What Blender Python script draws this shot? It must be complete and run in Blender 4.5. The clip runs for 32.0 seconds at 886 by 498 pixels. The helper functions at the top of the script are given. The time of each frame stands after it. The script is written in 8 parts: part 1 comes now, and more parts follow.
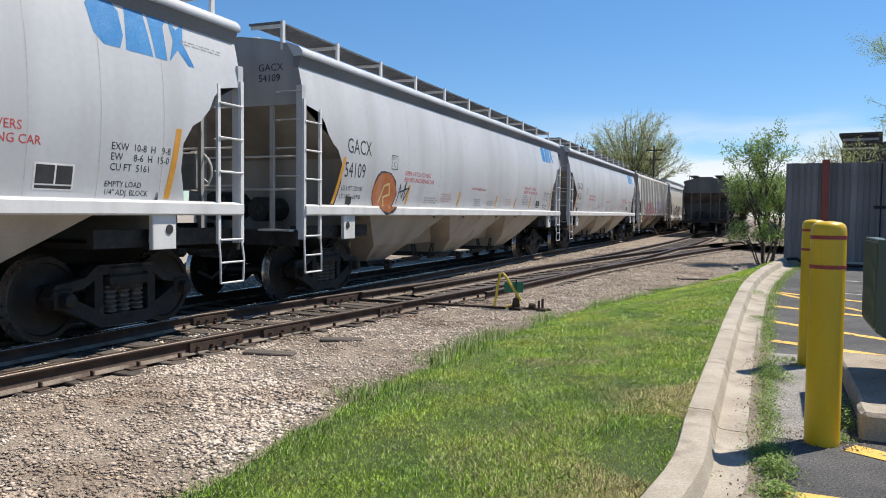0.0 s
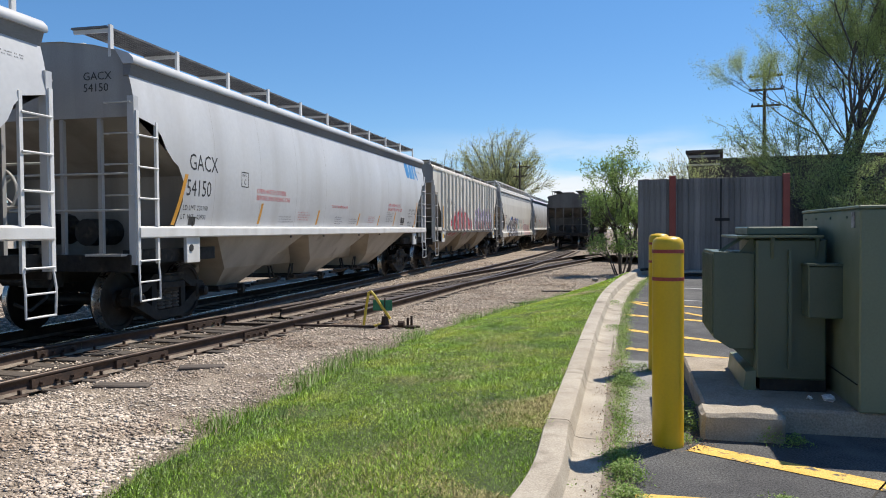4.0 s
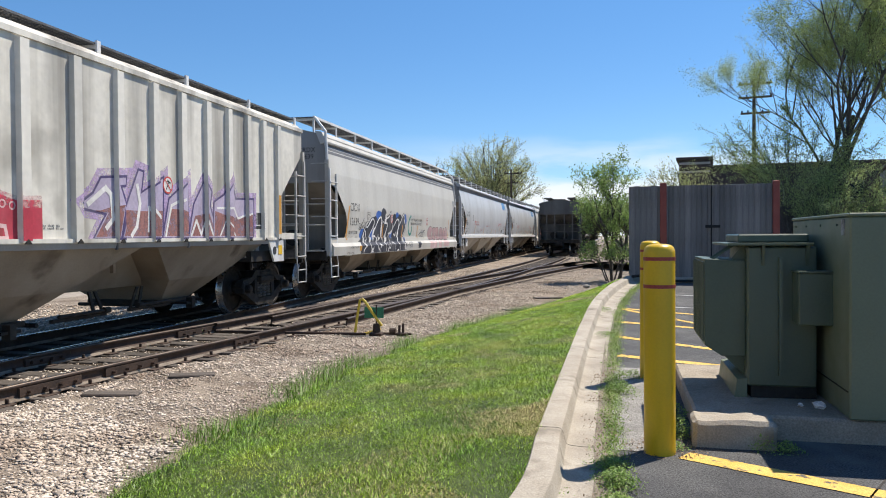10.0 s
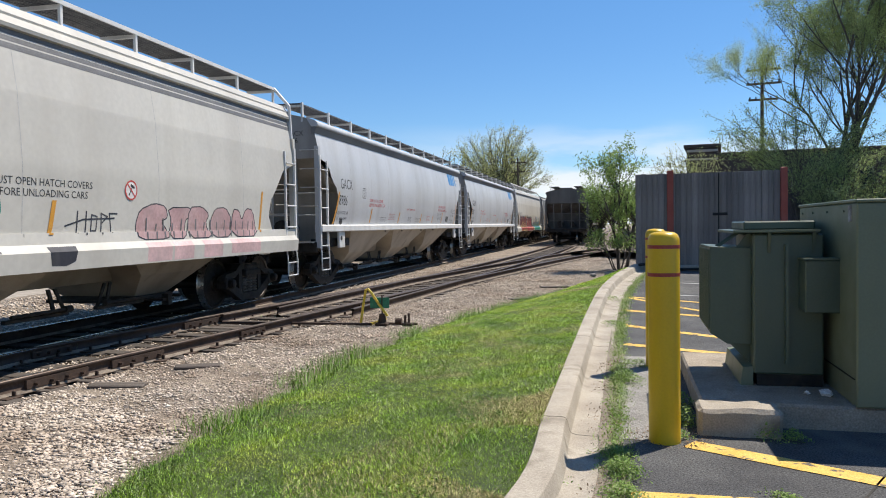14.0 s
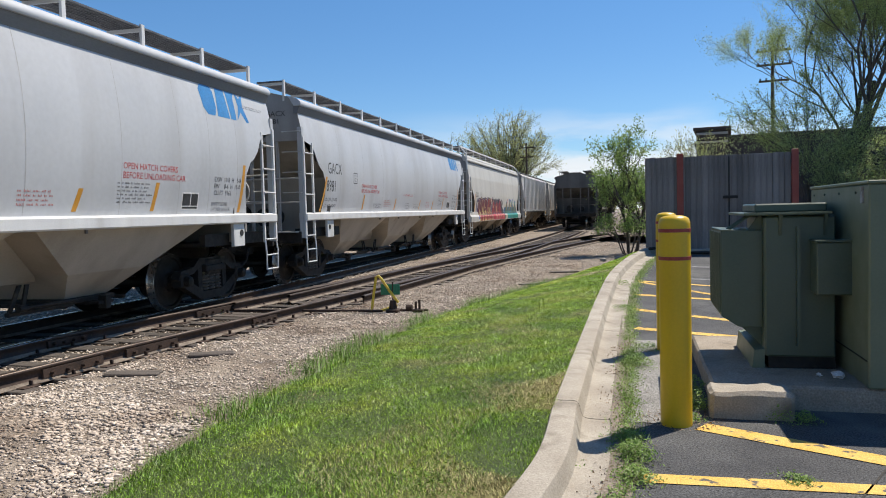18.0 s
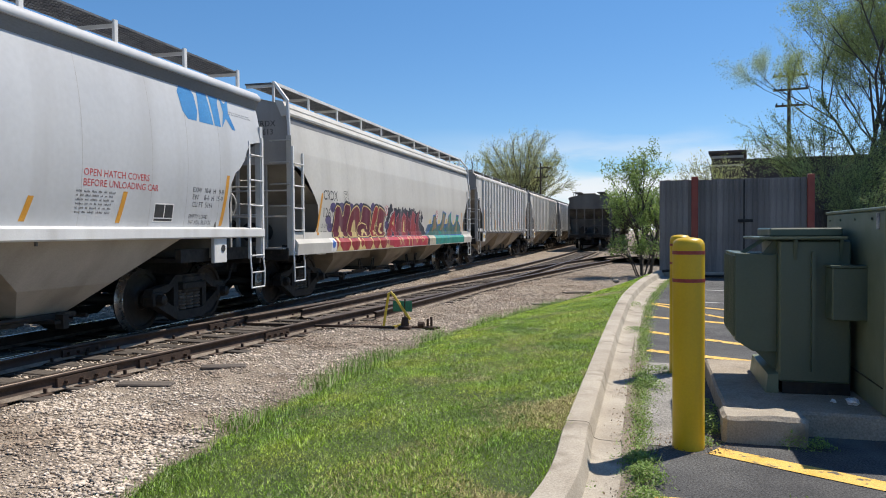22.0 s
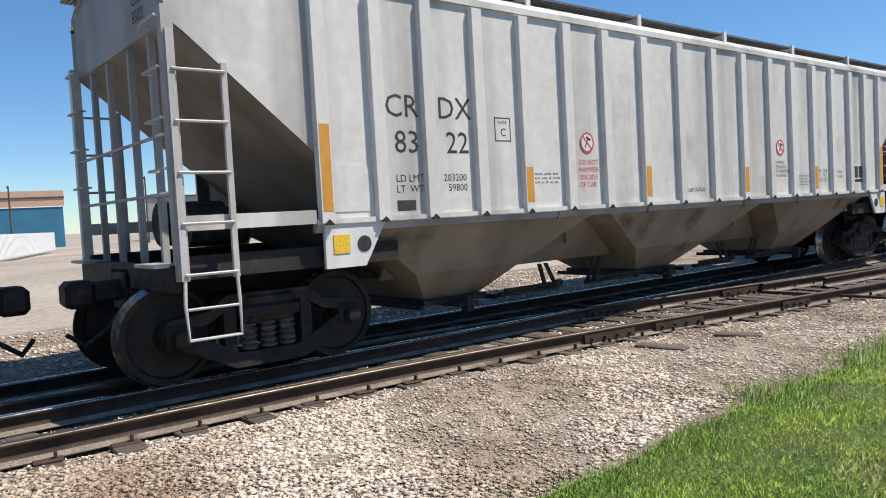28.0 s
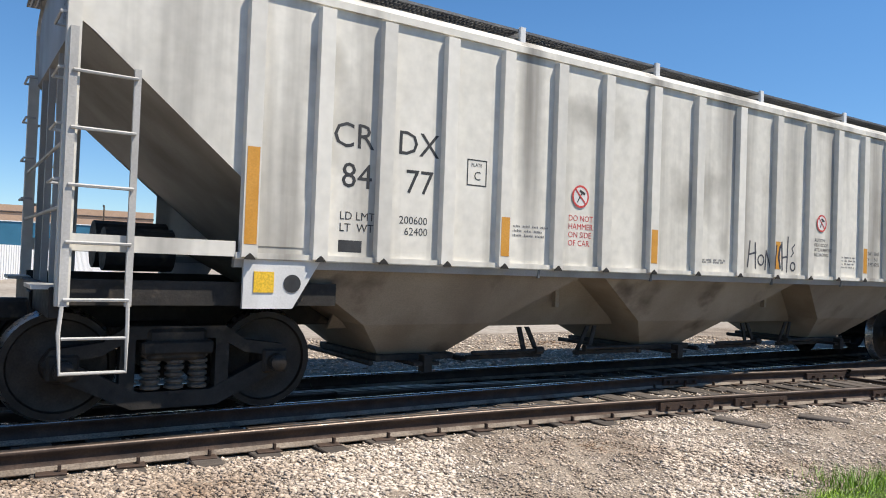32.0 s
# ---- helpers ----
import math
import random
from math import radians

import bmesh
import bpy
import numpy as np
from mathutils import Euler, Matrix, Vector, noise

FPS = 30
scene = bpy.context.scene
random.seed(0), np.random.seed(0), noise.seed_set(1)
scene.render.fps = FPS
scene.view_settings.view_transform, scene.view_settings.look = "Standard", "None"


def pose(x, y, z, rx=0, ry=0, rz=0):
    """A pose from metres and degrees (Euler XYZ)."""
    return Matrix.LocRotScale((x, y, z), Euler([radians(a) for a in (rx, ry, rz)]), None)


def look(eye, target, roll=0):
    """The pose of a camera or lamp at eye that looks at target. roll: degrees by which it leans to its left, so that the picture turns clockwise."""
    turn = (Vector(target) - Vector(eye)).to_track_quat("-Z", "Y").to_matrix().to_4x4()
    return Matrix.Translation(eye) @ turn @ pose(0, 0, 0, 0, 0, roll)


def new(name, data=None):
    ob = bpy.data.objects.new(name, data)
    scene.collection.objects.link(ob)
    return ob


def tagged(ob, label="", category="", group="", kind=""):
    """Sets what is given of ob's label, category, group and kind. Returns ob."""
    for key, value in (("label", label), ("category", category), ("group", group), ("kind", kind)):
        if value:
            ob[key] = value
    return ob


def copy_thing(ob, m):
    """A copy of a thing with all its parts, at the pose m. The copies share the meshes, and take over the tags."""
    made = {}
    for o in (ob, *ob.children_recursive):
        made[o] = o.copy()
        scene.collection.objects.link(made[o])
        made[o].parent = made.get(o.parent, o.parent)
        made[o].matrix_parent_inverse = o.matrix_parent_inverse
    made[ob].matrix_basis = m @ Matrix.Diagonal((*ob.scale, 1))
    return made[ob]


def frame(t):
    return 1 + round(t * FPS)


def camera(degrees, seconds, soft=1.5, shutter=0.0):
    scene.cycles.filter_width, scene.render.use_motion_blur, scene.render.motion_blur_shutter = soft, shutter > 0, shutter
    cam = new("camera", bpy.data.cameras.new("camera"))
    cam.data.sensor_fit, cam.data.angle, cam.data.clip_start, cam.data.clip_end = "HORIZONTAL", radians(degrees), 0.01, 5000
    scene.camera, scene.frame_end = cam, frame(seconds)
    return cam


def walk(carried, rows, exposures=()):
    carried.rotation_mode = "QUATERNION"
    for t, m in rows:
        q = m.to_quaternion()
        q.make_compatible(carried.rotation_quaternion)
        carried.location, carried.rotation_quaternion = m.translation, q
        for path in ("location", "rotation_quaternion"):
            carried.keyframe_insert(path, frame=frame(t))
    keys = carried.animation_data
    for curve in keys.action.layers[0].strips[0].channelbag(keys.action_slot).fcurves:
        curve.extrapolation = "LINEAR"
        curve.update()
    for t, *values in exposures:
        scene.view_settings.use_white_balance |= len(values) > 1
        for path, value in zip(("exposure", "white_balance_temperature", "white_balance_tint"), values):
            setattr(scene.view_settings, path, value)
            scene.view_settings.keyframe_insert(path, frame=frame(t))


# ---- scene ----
from mathutils.geometry import tessellate_polygon

# x to the right, y ahead, z up; z = 0 is the asphalt beside the bollards.

# ---- camera ----
cam = camera(60.87, 32.0, soft=1.0)
PATH = [
    (0.0, -0.094, 0.021, 1.520, -0.00, -2.74, -0.59),
    (0.5, -0.086, 0.014, 1.529, -2.79, -2.34, -0.80),
    (1.0, -0.053, 0.035, 1.540, -5.23, -2.15, -0.66),
    (1.5, -0.032, 0.030, 1.545, -6.87, -1.88, -0.63),
    (2.0, -0.020, 0.029, 1.545, -7.54, -1.85, -0.44),
    (2.5, -0.012, 0.033, 1.542, -7.72, -2.03, -0.09),
    (3.0, -0.005, 0.033, 1.546, -8.10, -2.06, 0.20),
    (3.5, -0.003, 0.017, 1.552, -8.90, -1.82, 0.41),
    (4.0, -0.001, 0.018, 1.548, -9.64, -1.46, 0.42),
    (4.5, -0.005, 0.025, 1.553, -10.38, -1.13, 0.39),
    (6.5, 0.006, 0.025, 1.558, -11.46, -0.96, 0.45),
    (7.0, 0.003, 0.024, 1.555, -10.93, -0.74, 0.48),
    (7.5, 0.004, 0.032, 1.557, -10.48, -0.75, 0.12),
    (8.0, -0.001, 0.042, 1.556, -10.27, -0.81, 0.20),
    (8.5, -0.009, 0.038, 1.555, -10.60, -0.74, 0.67),
    (9.0, -0.004, 0.029, 1.557, -10.89, -0.56, 0.86),
    (9.5, -0.001, 0.030, 1.556, -10.66, -0.64, 0.59),
    (10.0, 0.001, 0.029, 1.555, -10.28, -0.96, 0.43),
    (10.5, 0.004, 0.025, 1.553, -10.04, -1.20, 0.46),
    (11.0, 0.008, 0.037, 1.553, -10.28, -1.11, 0.44),
    (11.5, 0.007, 0.023, 1.561, -10.51, -0.57, 0.60),
    (12.0, 0.022, 0.039, 1.558, -10.44, -0.23, 0.64),
    (12.5, 0.031, 0.045, 1.555, -10.25, -0.51, 0.45),
    (13.0, 0.032, 0.043, 1.558, -10.12, -1.04, 0.38),
    (13.5, 0.040, 0.046, 1.555, -9.97, -1.50, 0.39),
    (14.0, 0.039, 0.049, 1.552, -9.73, -1.73, 0.86),
    (14.5, 0.037, 0.035, 1.554, -10.08, -1.83, 1.19),
    (16.5, 0.031, 0.022, 1.558, -9.38, -1.74, 1.61),
    (17.0, 0.028, 0.024, 1.557, -9.08, -1.81, 1.44),
    (17.5, 0.028, 0.032, 1.549, -8.77, -2.30, 1.31),
    (18.0, 0.025, 0.033, 1.552, -9.06, -2.76, 1.52),
    (18.5, 0.021, 0.029, 1.551, -9.77, -2.78, 1.47),
    (19.0, 0.022, 0.034, 1.549, -9.76, -2.58, 1.24),
    (19.5, 0.027, 0.024, 1.549, -9.44, -2.35, 1.12),
    (20.0, 0.024, 0.022, 1.547, -9.12, -2.18, 1.03),
    (20.5, 0.009, 0.013, 1.550, -8.58, -1.55, 0.49),
    (21.0, 0.013, 0.024, 1.549, -8.22, -0.70, 0.03),
    (21.5, 0.016, 0.016, 1.547, -8.08, -0.66, 0.36),
    (22.0, 0.009, 0.008, 1.547, -8.07, -1.36, 0.38),
    (22.5, 0.005, 0.003, 1.545, -7.97, -1.92, -0.02),
    (23.0, 0.001, 0.007, 1.547, -7.45, -2.72, -0.21),
    (23.5, 0.003, 0.012, 1.544, -6.83, -3.10, -0.20),
    (24.0, 0.004, 0.009, 1.546, -6.49, -3.20, 0.02),
    (24.5, 0.007, 0.002, 1.546, -6.39, -3.36, 0.18),
    (25.0, 0.003, -0.001, 1.546, -6.48, -3.67, 0.54),
    (25.5, 0.005, -0.007, 1.543, -6.28, -4.02, 1.03),
    (26.0, -0.000, -0.016, 1.538, -5.27, -4.53, 1.02),
    (26.5, -0.018, -0.025, 1.535, 2.81, -4.55, 1.36),
    (28.5, 0.010, -0.073, 1.558, 33.87, -2.97, 3.64),
    (29.0, 0.008, -0.082, 1.546, 35.59, -3.87, 3.78),
    (29.5, -0.010, -0.099, 1.549, 36.02, -3.88, 3.13),
    (30.0, -0.019, -0.138, 1.539, 34.48, -2.04, 1.66),
    (30.5, -0.040, -0.149, 1.536, 32.73, 0.00, 0.37),
    (31.0, -0.055, -0.182, 1.556, 33.30, 1.25, -0.66),
    (31.5, -0.062, -0.189, 1.531, 34.38, 1.56, -1.17),
    (32.0, -0.077, -0.199, 1.505, 34.59, 1.29, -2.10),
]
walk(cam, [(t, pose(x, y, z, 90 + pitch, roll, yaw)) for t, x, y, z, yaw, pitch, roll in PATH], [(0.0, 0.34, 6850, 10), (2.0, 0.29, 6850, 10), (4.0, 0.31, 6850, 10), (7.0, 0.35, 6850, 10), (9.0, 0.43, 6850, 10), (12.0, 0.36, 6850, 10), (14.0, 0.33, 6850, 10), (17.0, 0.22, 6850, 10), (20.0, 0.3, 6850, 10), (21.0, 0.25, 6850, 10), (22.0, 0.25, 6850, 10), (23.0, 0.32, 6850, 10), (24.0, 0.36, 6850, 10), (26.3, 0.38, 6850, 10), (28.6, 0.4, 6850, 10), (30.0, 0.42, 6850, 10), (31.0, 0.46, 6850, 10), (32.0, 0.43, 6850, 10)])

# ---- world and sun ----
SUN_DIR = Vector((0.47, 0.24, 0.85)).normalized()
world = bpy.data.worlds.new("sky")
scene.world = world
world.use_nodes = True
wn = world.node_tree
sky = wn.nodes.new("ShaderNodeTexSky")
sky.sky_type = "NISHITA"
sky.sun_disc = False
sky.sun_elevation = math.asin(SUN_DIR.z)
sky.sun_rotation = math.atan2(SUN_DIR.x, SUN_DIR.y)
sky.air_density, sky.dust_density, sky.ozone_density = 0.85, 0.0, 3.0
sky.altitude = 400
hue = wn.nodes.new("ShaderNodeHueSaturation")
hue.inputs["Saturation"].default_value = 1.23
wn.links.new(sky.outputs[0], hue.inputs["Color"])
# thin white clouds low over the horizon
wco = wn.nodes.new("ShaderNodeTexCoord")
wmap = wn.nodes.new("ShaderNodeMapping")
wmap.inputs["Scale"].default_value = (4, 4, 20)
wnoise = wn.nodes.new("ShaderNodeTexNoise")
wnoise.inputs["Scale"].default_value, wnoise.inputs["Detail"].default_value = 1.0, 6.0
wsep = wn.nodes.new("ShaderNodeSeparateXYZ")
wlow = wn.nodes.new("ShaderNodeMapRange")
wcl = wn.nodes.new("ShaderNodeMapRange")
wmul = wn.nodes.new("ShaderNodeMath")
wmul.operation = "MULTIPLY"
wmix = wn.nodes.new("ShaderNodeMix")
wmix.data_type = "RGBA"
for k, q in zip(("From Min", "From Max", "To Min", "To Max"), (0.055, 0.135, 1.0, 0.0)):
    wlow.inputs[k].default_value = q
for k, q in zip(("From Min", "From Max", "To Min", "To Max"), (0.42, 0.54, 0.0, 0.9)):
    wcl.inputs[k].default_value = q
wn.links.new(wco.outputs["Generated"], wmap.inputs["Vector"])
wn.links.new(wmap.outputs["Vector"], wnoise.inputs["Vector"])
wn.links.new(wco.outputs["Generated"], wsep.inputs[0])
wn.links.new(wsep.outputs["Z"], wlow.inputs["Value"])
wn.links.new(wnoise.outputs["Fac"], wcl.inputs["Value"])
wn.links.new(wlow.outputs["Result"], wmul.inputs[0])
wn.links.new(wcl.outputs["Result"], wmul.inputs[1])
# the bank of cloud stands to the right
wside = wn.nodes.new("ShaderNodeMapRange")
for k, q in zip(("From Min", "From Max", "To Min", "To Max"), (0.0, 0.3, 0.0, 1.0)):
    wside.inputs[k].default_value = q
wn.links.new(wsep.outputs["X"], wside.inputs["Value"])
wmul2 = wn.nodes.new("ShaderNodeMath")
wmul2.operation = "MULTIPLY"
wn.links.new(wmul.outputs[0], wmul2.inputs[0])
wn.links.new(wside.outputs["Result"], wmul2.inputs[1])
wn.links.new(wmul2.outputs[0], wmix.inputs[0])
# the blue deepens a little towards the horizon's haze
wdim = wn.nodes.new("ShaderNodeMapRange")
for k, q in zip(("From Min", "From Max", "To Min", "To Max"), (0.0, 0.3, 0.0, 1.0)):
    wdim.inputs[k].default_value = q
wn.links.new(wsep.outputs["Z"], wdim.inputs["Value"])
wtone = wn.nodes.new("ShaderNodeMix")
wtone.data_type = "RGBA"
wtone.inputs[6].default_value, wtone.inputs[7].default_value = (0.64, 0.74, 0.84, 1.0), (1.04, 1.03, 1.03, 1.0)
wn.links.new(wdim.outputs["Result"], wtone.inputs[0])
wblue = wn.nodes.new("ShaderNodeMix")
wblue.data_type, wblue.blend_type = "RGBA", "MULTIPLY"
wblue.inputs[0].default_value = 1.0
wn.links.new(hue.outputs[0], wblue.inputs[6])
wn.links.new(wtone.outputs[2], wblue.inputs[7])
wn.links.new(wblue.outputs[2], wmix.inputs[6])
wmix.inputs[7].default_value = (6.2, 6.6, 7.2, 1.0)
wn.links.new(wmix.outputs[2], wn.nodes["Background"].inputs["Color"])
wn.nodes["Background"].inputs["Strength"].default_value = 0.118
sun = new("sun", bpy.data.lights.new("sun", "SUN"))
sun.data.energy, sun.data.angle, sun.data.color = 5.0, radians(0.53), (1.0, 0.95, 0.87)
sun.matrix_world = look(SUN_DIR * 50, (0, 0, 0))

# ---- small helpers ----
HEAD = radians(21.6)                     # the main track runs this far to the right of straight ahead
UX, UY = math.sin(HEAD), math.cos(HEAD)


def W(s, lat, z=0.0):
    """A place by its way s along the main track and its distance lat to the left of the camera's foot."""
    return Vector((UX * s - UY * lat, UY * s + UX * lat, z))


def main_lat(s):
    q = min(max(s, 0.0), 100.0)
    return 7.78 - 0.0002 * q * q - 0.04 * max(s - 100.0, 0.0)


def spline(knots, s):
    """Smooth curve through (s, value) knots."""
    if s <= knots[0][0]:
        (a, va), (b, vb) = knots[0], knots[1]
        return va + (vb - va) / (b - a) * (s - a)
    if s >= knots[-1][0]:
        (a, va), (b, vb) = knots[-2], knots[-1]
        return vb + (vb - va) / (b - a) * (s - b)
    i = max(k for k in range(len(knots) - 1) if knots[k][0] <= s)
    (a, va), (b, vb) = knots[i], knots[i + 1]
    ma = (vb - knots[i - 1][1]) / (b - knots[i - 1][0]) if i else (vb - va) / (b - a)
    mb = (knots[i + 2][1] - va) / (knots[i + 2][0] - a) if i + 2 < len(knots) else (vb - va) / (b - a)
    h = b - a
    q = (s - a) / h
    return ((2 * q ** 3 - 3 * q * q + 1) * va + (q ** 3 - 2 * q * q + q) * h * ma
            + (-2 * q ** 3 + 3 * q * q) * vb + (q ** 3 - q * q) * h * mb)


NEAR = [(-20, 7.2), (-10, 7.02), (0, 6.84), (3, 6.77), (5, 6.65), (7, 6.43), (9, 6.14), (11, 5.83), (13, 5.54), (15, 5.22), (20, 4.5), (27, 3.36), (35, 1.87), (43, 0.12), (60, -4.2), (80, -10)]
LEFT = [(12, 5.22), (20, 4.47), (27, 3.9), (35, 3.4), (45, 2.9), (60, 2.45), (90, 1.6), (140, 0.0)]


def near_lat(s):
    return spline(NEAR, s)


def left_lat(s):
    return spline(LEFT, s)


def np_mesh(name, verts, faces, mats, smooth=False):
    """A mesh from arrays; all faces have the same number of corners."""
    verts, faces = np.asarray(verts, np.float32), np.asarray(faces, np.int32)
    me = bpy.data.meshes.new(name)
    n, k = faces.shape
    me.vertices.add(len(verts))
    me.vertices.foreach_set("co", verts.ravel())
    me.loops.add(n * k)
    me.loops.foreach_set("vertex_index", faces.ravel())
    me.polygons.add(n)
    me.polygons.foreach_set("loop_start", np.arange(0, n * k, k, dtype=np.int32))
    if smooth:
        me.polygons.foreach_set("use_smooth", np.ones(n, bool))
    me.update(calc_edges=True)
    for m in (mats if isinstance(mats, (list, tuple)) else [mats]):
        me.materials.append(m)
    return me


def to_mesh(name, bm, mat, smooth=None):
    bmesh.ops.recalc_face_normals(bm, faces=bm.faces)
    me = bpy.data.meshes.new(name)
    bm.to_mesh(me)
    bm.free()
    for m in (mat if isinstance(mat, (list, tuple)) else [mat]):
        me.materials.append(m)
    if smooth is not None:
        me.polygons.foreach_set("use_smooth", np.ones(len(me.polygons), bool))
        me.set_sharp_from_angle(angle=radians(smooth))
    return me


def part(name, bm, mat, parent=None, label="", at=None, smooth=None):
    """One mesh object from a bmesh, under a thing or a part."""
    me = bm if isinstance(bm, bpy.types.Mesh) else to_mesh(name, bm, mat, smooth)
    ob = new(name, me)
    if parent is not None:
        ob.parent = parent
    if at is not None:
        ob.matrix_basis = at
    if label:
        ob["label"] = label
    return ob


def thing(name, at, label, category, group="", kind=""):
    ob = new(name)
    ob.empty_display_size = 0.2
    ob.matrix_basis = at
    return tagged(ob, label, category, group, kind)


def box(bm, x0, x1, y0, y1, z0, z1, bevel=0.0):
    vs = [bm.verts.new((x, y, z)) for x in (x0, x1) for y in (y0, y1) for z in (z0, z1)]
    fs = [bm.faces.new([vs[i] for i in f]) for f in ((0, 1, 3, 2), (4, 6, 7, 5), (0, 4, 5, 1), (2, 3, 7, 6), (0, 2, 6, 4), (1, 5, 7, 3))]
    if bevel:
        es = list({e for f in fs for e in f.edges})
        bmesh.ops.bevel(bm, geom=es, offset=bevel, segments=1, affect="EDGES")
    return bm


def rod(bm, a, b, r, n=6, r2=None):
    """A round bar from a to b."""
    a, b = Vector(a), Vector(b)
    d = (b - a).normalized()
    u = d.orthogonal().normalized()
    v = d.cross(u)
    r2 = r if r2 is None else r2
    ring = [[bm.verts.new(c + (u * math.cos(t) + v * math.sin(t)) * q) for t in [2 * math.pi * i / n for i in range(n)]] for c, q in ((a, r), (b, r2))]
    for i in range(n):
        bm.faces.new((ring[0][i], ring[0][(i + 1) % n], ring[1][(i + 1) % n], ring[1][i]))
    bm.faces.new(ring[0][::-1])
    bm.faces.new(ring[1])
    return bm


def tube(bm, pts, r, n=6):
    """A bent round bar through points."""
    pts = [Vector(p) for p in pts]
    rings = []
    u = None
    for i, p in enumerate(pts):
        d = (pts[min(i + 1, len(pts) - 1)] - pts[max(i - 1, 0)]).normalized()
        u = d.orthogonal().normalized() if u is None else (u - d * u.dot(d)).normalized()
        v = d.cross(u)
        rings.append([bm.verts.new(p + (u * math.cos(t) + v * math.sin(t)) * r) for t in [2 * math.pi * k / n for k in range(n)]])
    for a, b in zip(rings, rings[1:]):
        for i in range(n):
            bm.faces.new((a[i], a[(i + 1) % n], b[(i + 1) % n], b[i]))
    bm.faces.new(rings[0][::-1])
    bm.faces.new(rings[-1])
    return bm


def prism(bm, poly, axis, lo, hi):
    """A flat outline pushed along an axis: poly holds the two other coordinates, in order."""
    def put(q, w):
        c = list(q)
        c.insert(axis, w)
        return bm.verts.new(c)
    a, b = [put(q, lo) for q in poly], [put(q, hi) for q in poly]
    n = len(poly)
    for i in range(n):
        bm.faces.new((a[i], a[(i + 1) % n], b[(i + 1) % n], b[i]))
    bm.faces.new(a[::-1])
    bm.faces.new(b)
    return bm


def lathe(bm, prof, n, axis="Y"):
    """Turns a profile of (radius, way along the axis) round it."""
    rings = []
    for r, w in prof:
        ring = []
        for i in range(n):
            t = 2 * math.pi * i / n
            c, s = r * math.cos(t), r * math.sin(t)
            ring.append(bm.verts.new((c, w, s) if axis == "Y" else (c, s, w)))
        rings.append(ring)
    for a, b in zip(rings, rings[1:]):
        for i in range(n):
            bm.faces.new((a[i], a[(i + 1) % n], b[(i + 1) % n], b[i]))
    for ring in (rings[0], rings[-1]):
        bm.faces.new(ring)
    return bm


def BM():
    return bmesh.new()


# ---- materials ----
def nodes_of(name):
    m = bpy.data.materials.new(name)
    m.use_nodes = True
    nt = m.node_tree
    return m, nt, nt.nodes["Principled BSDF"]


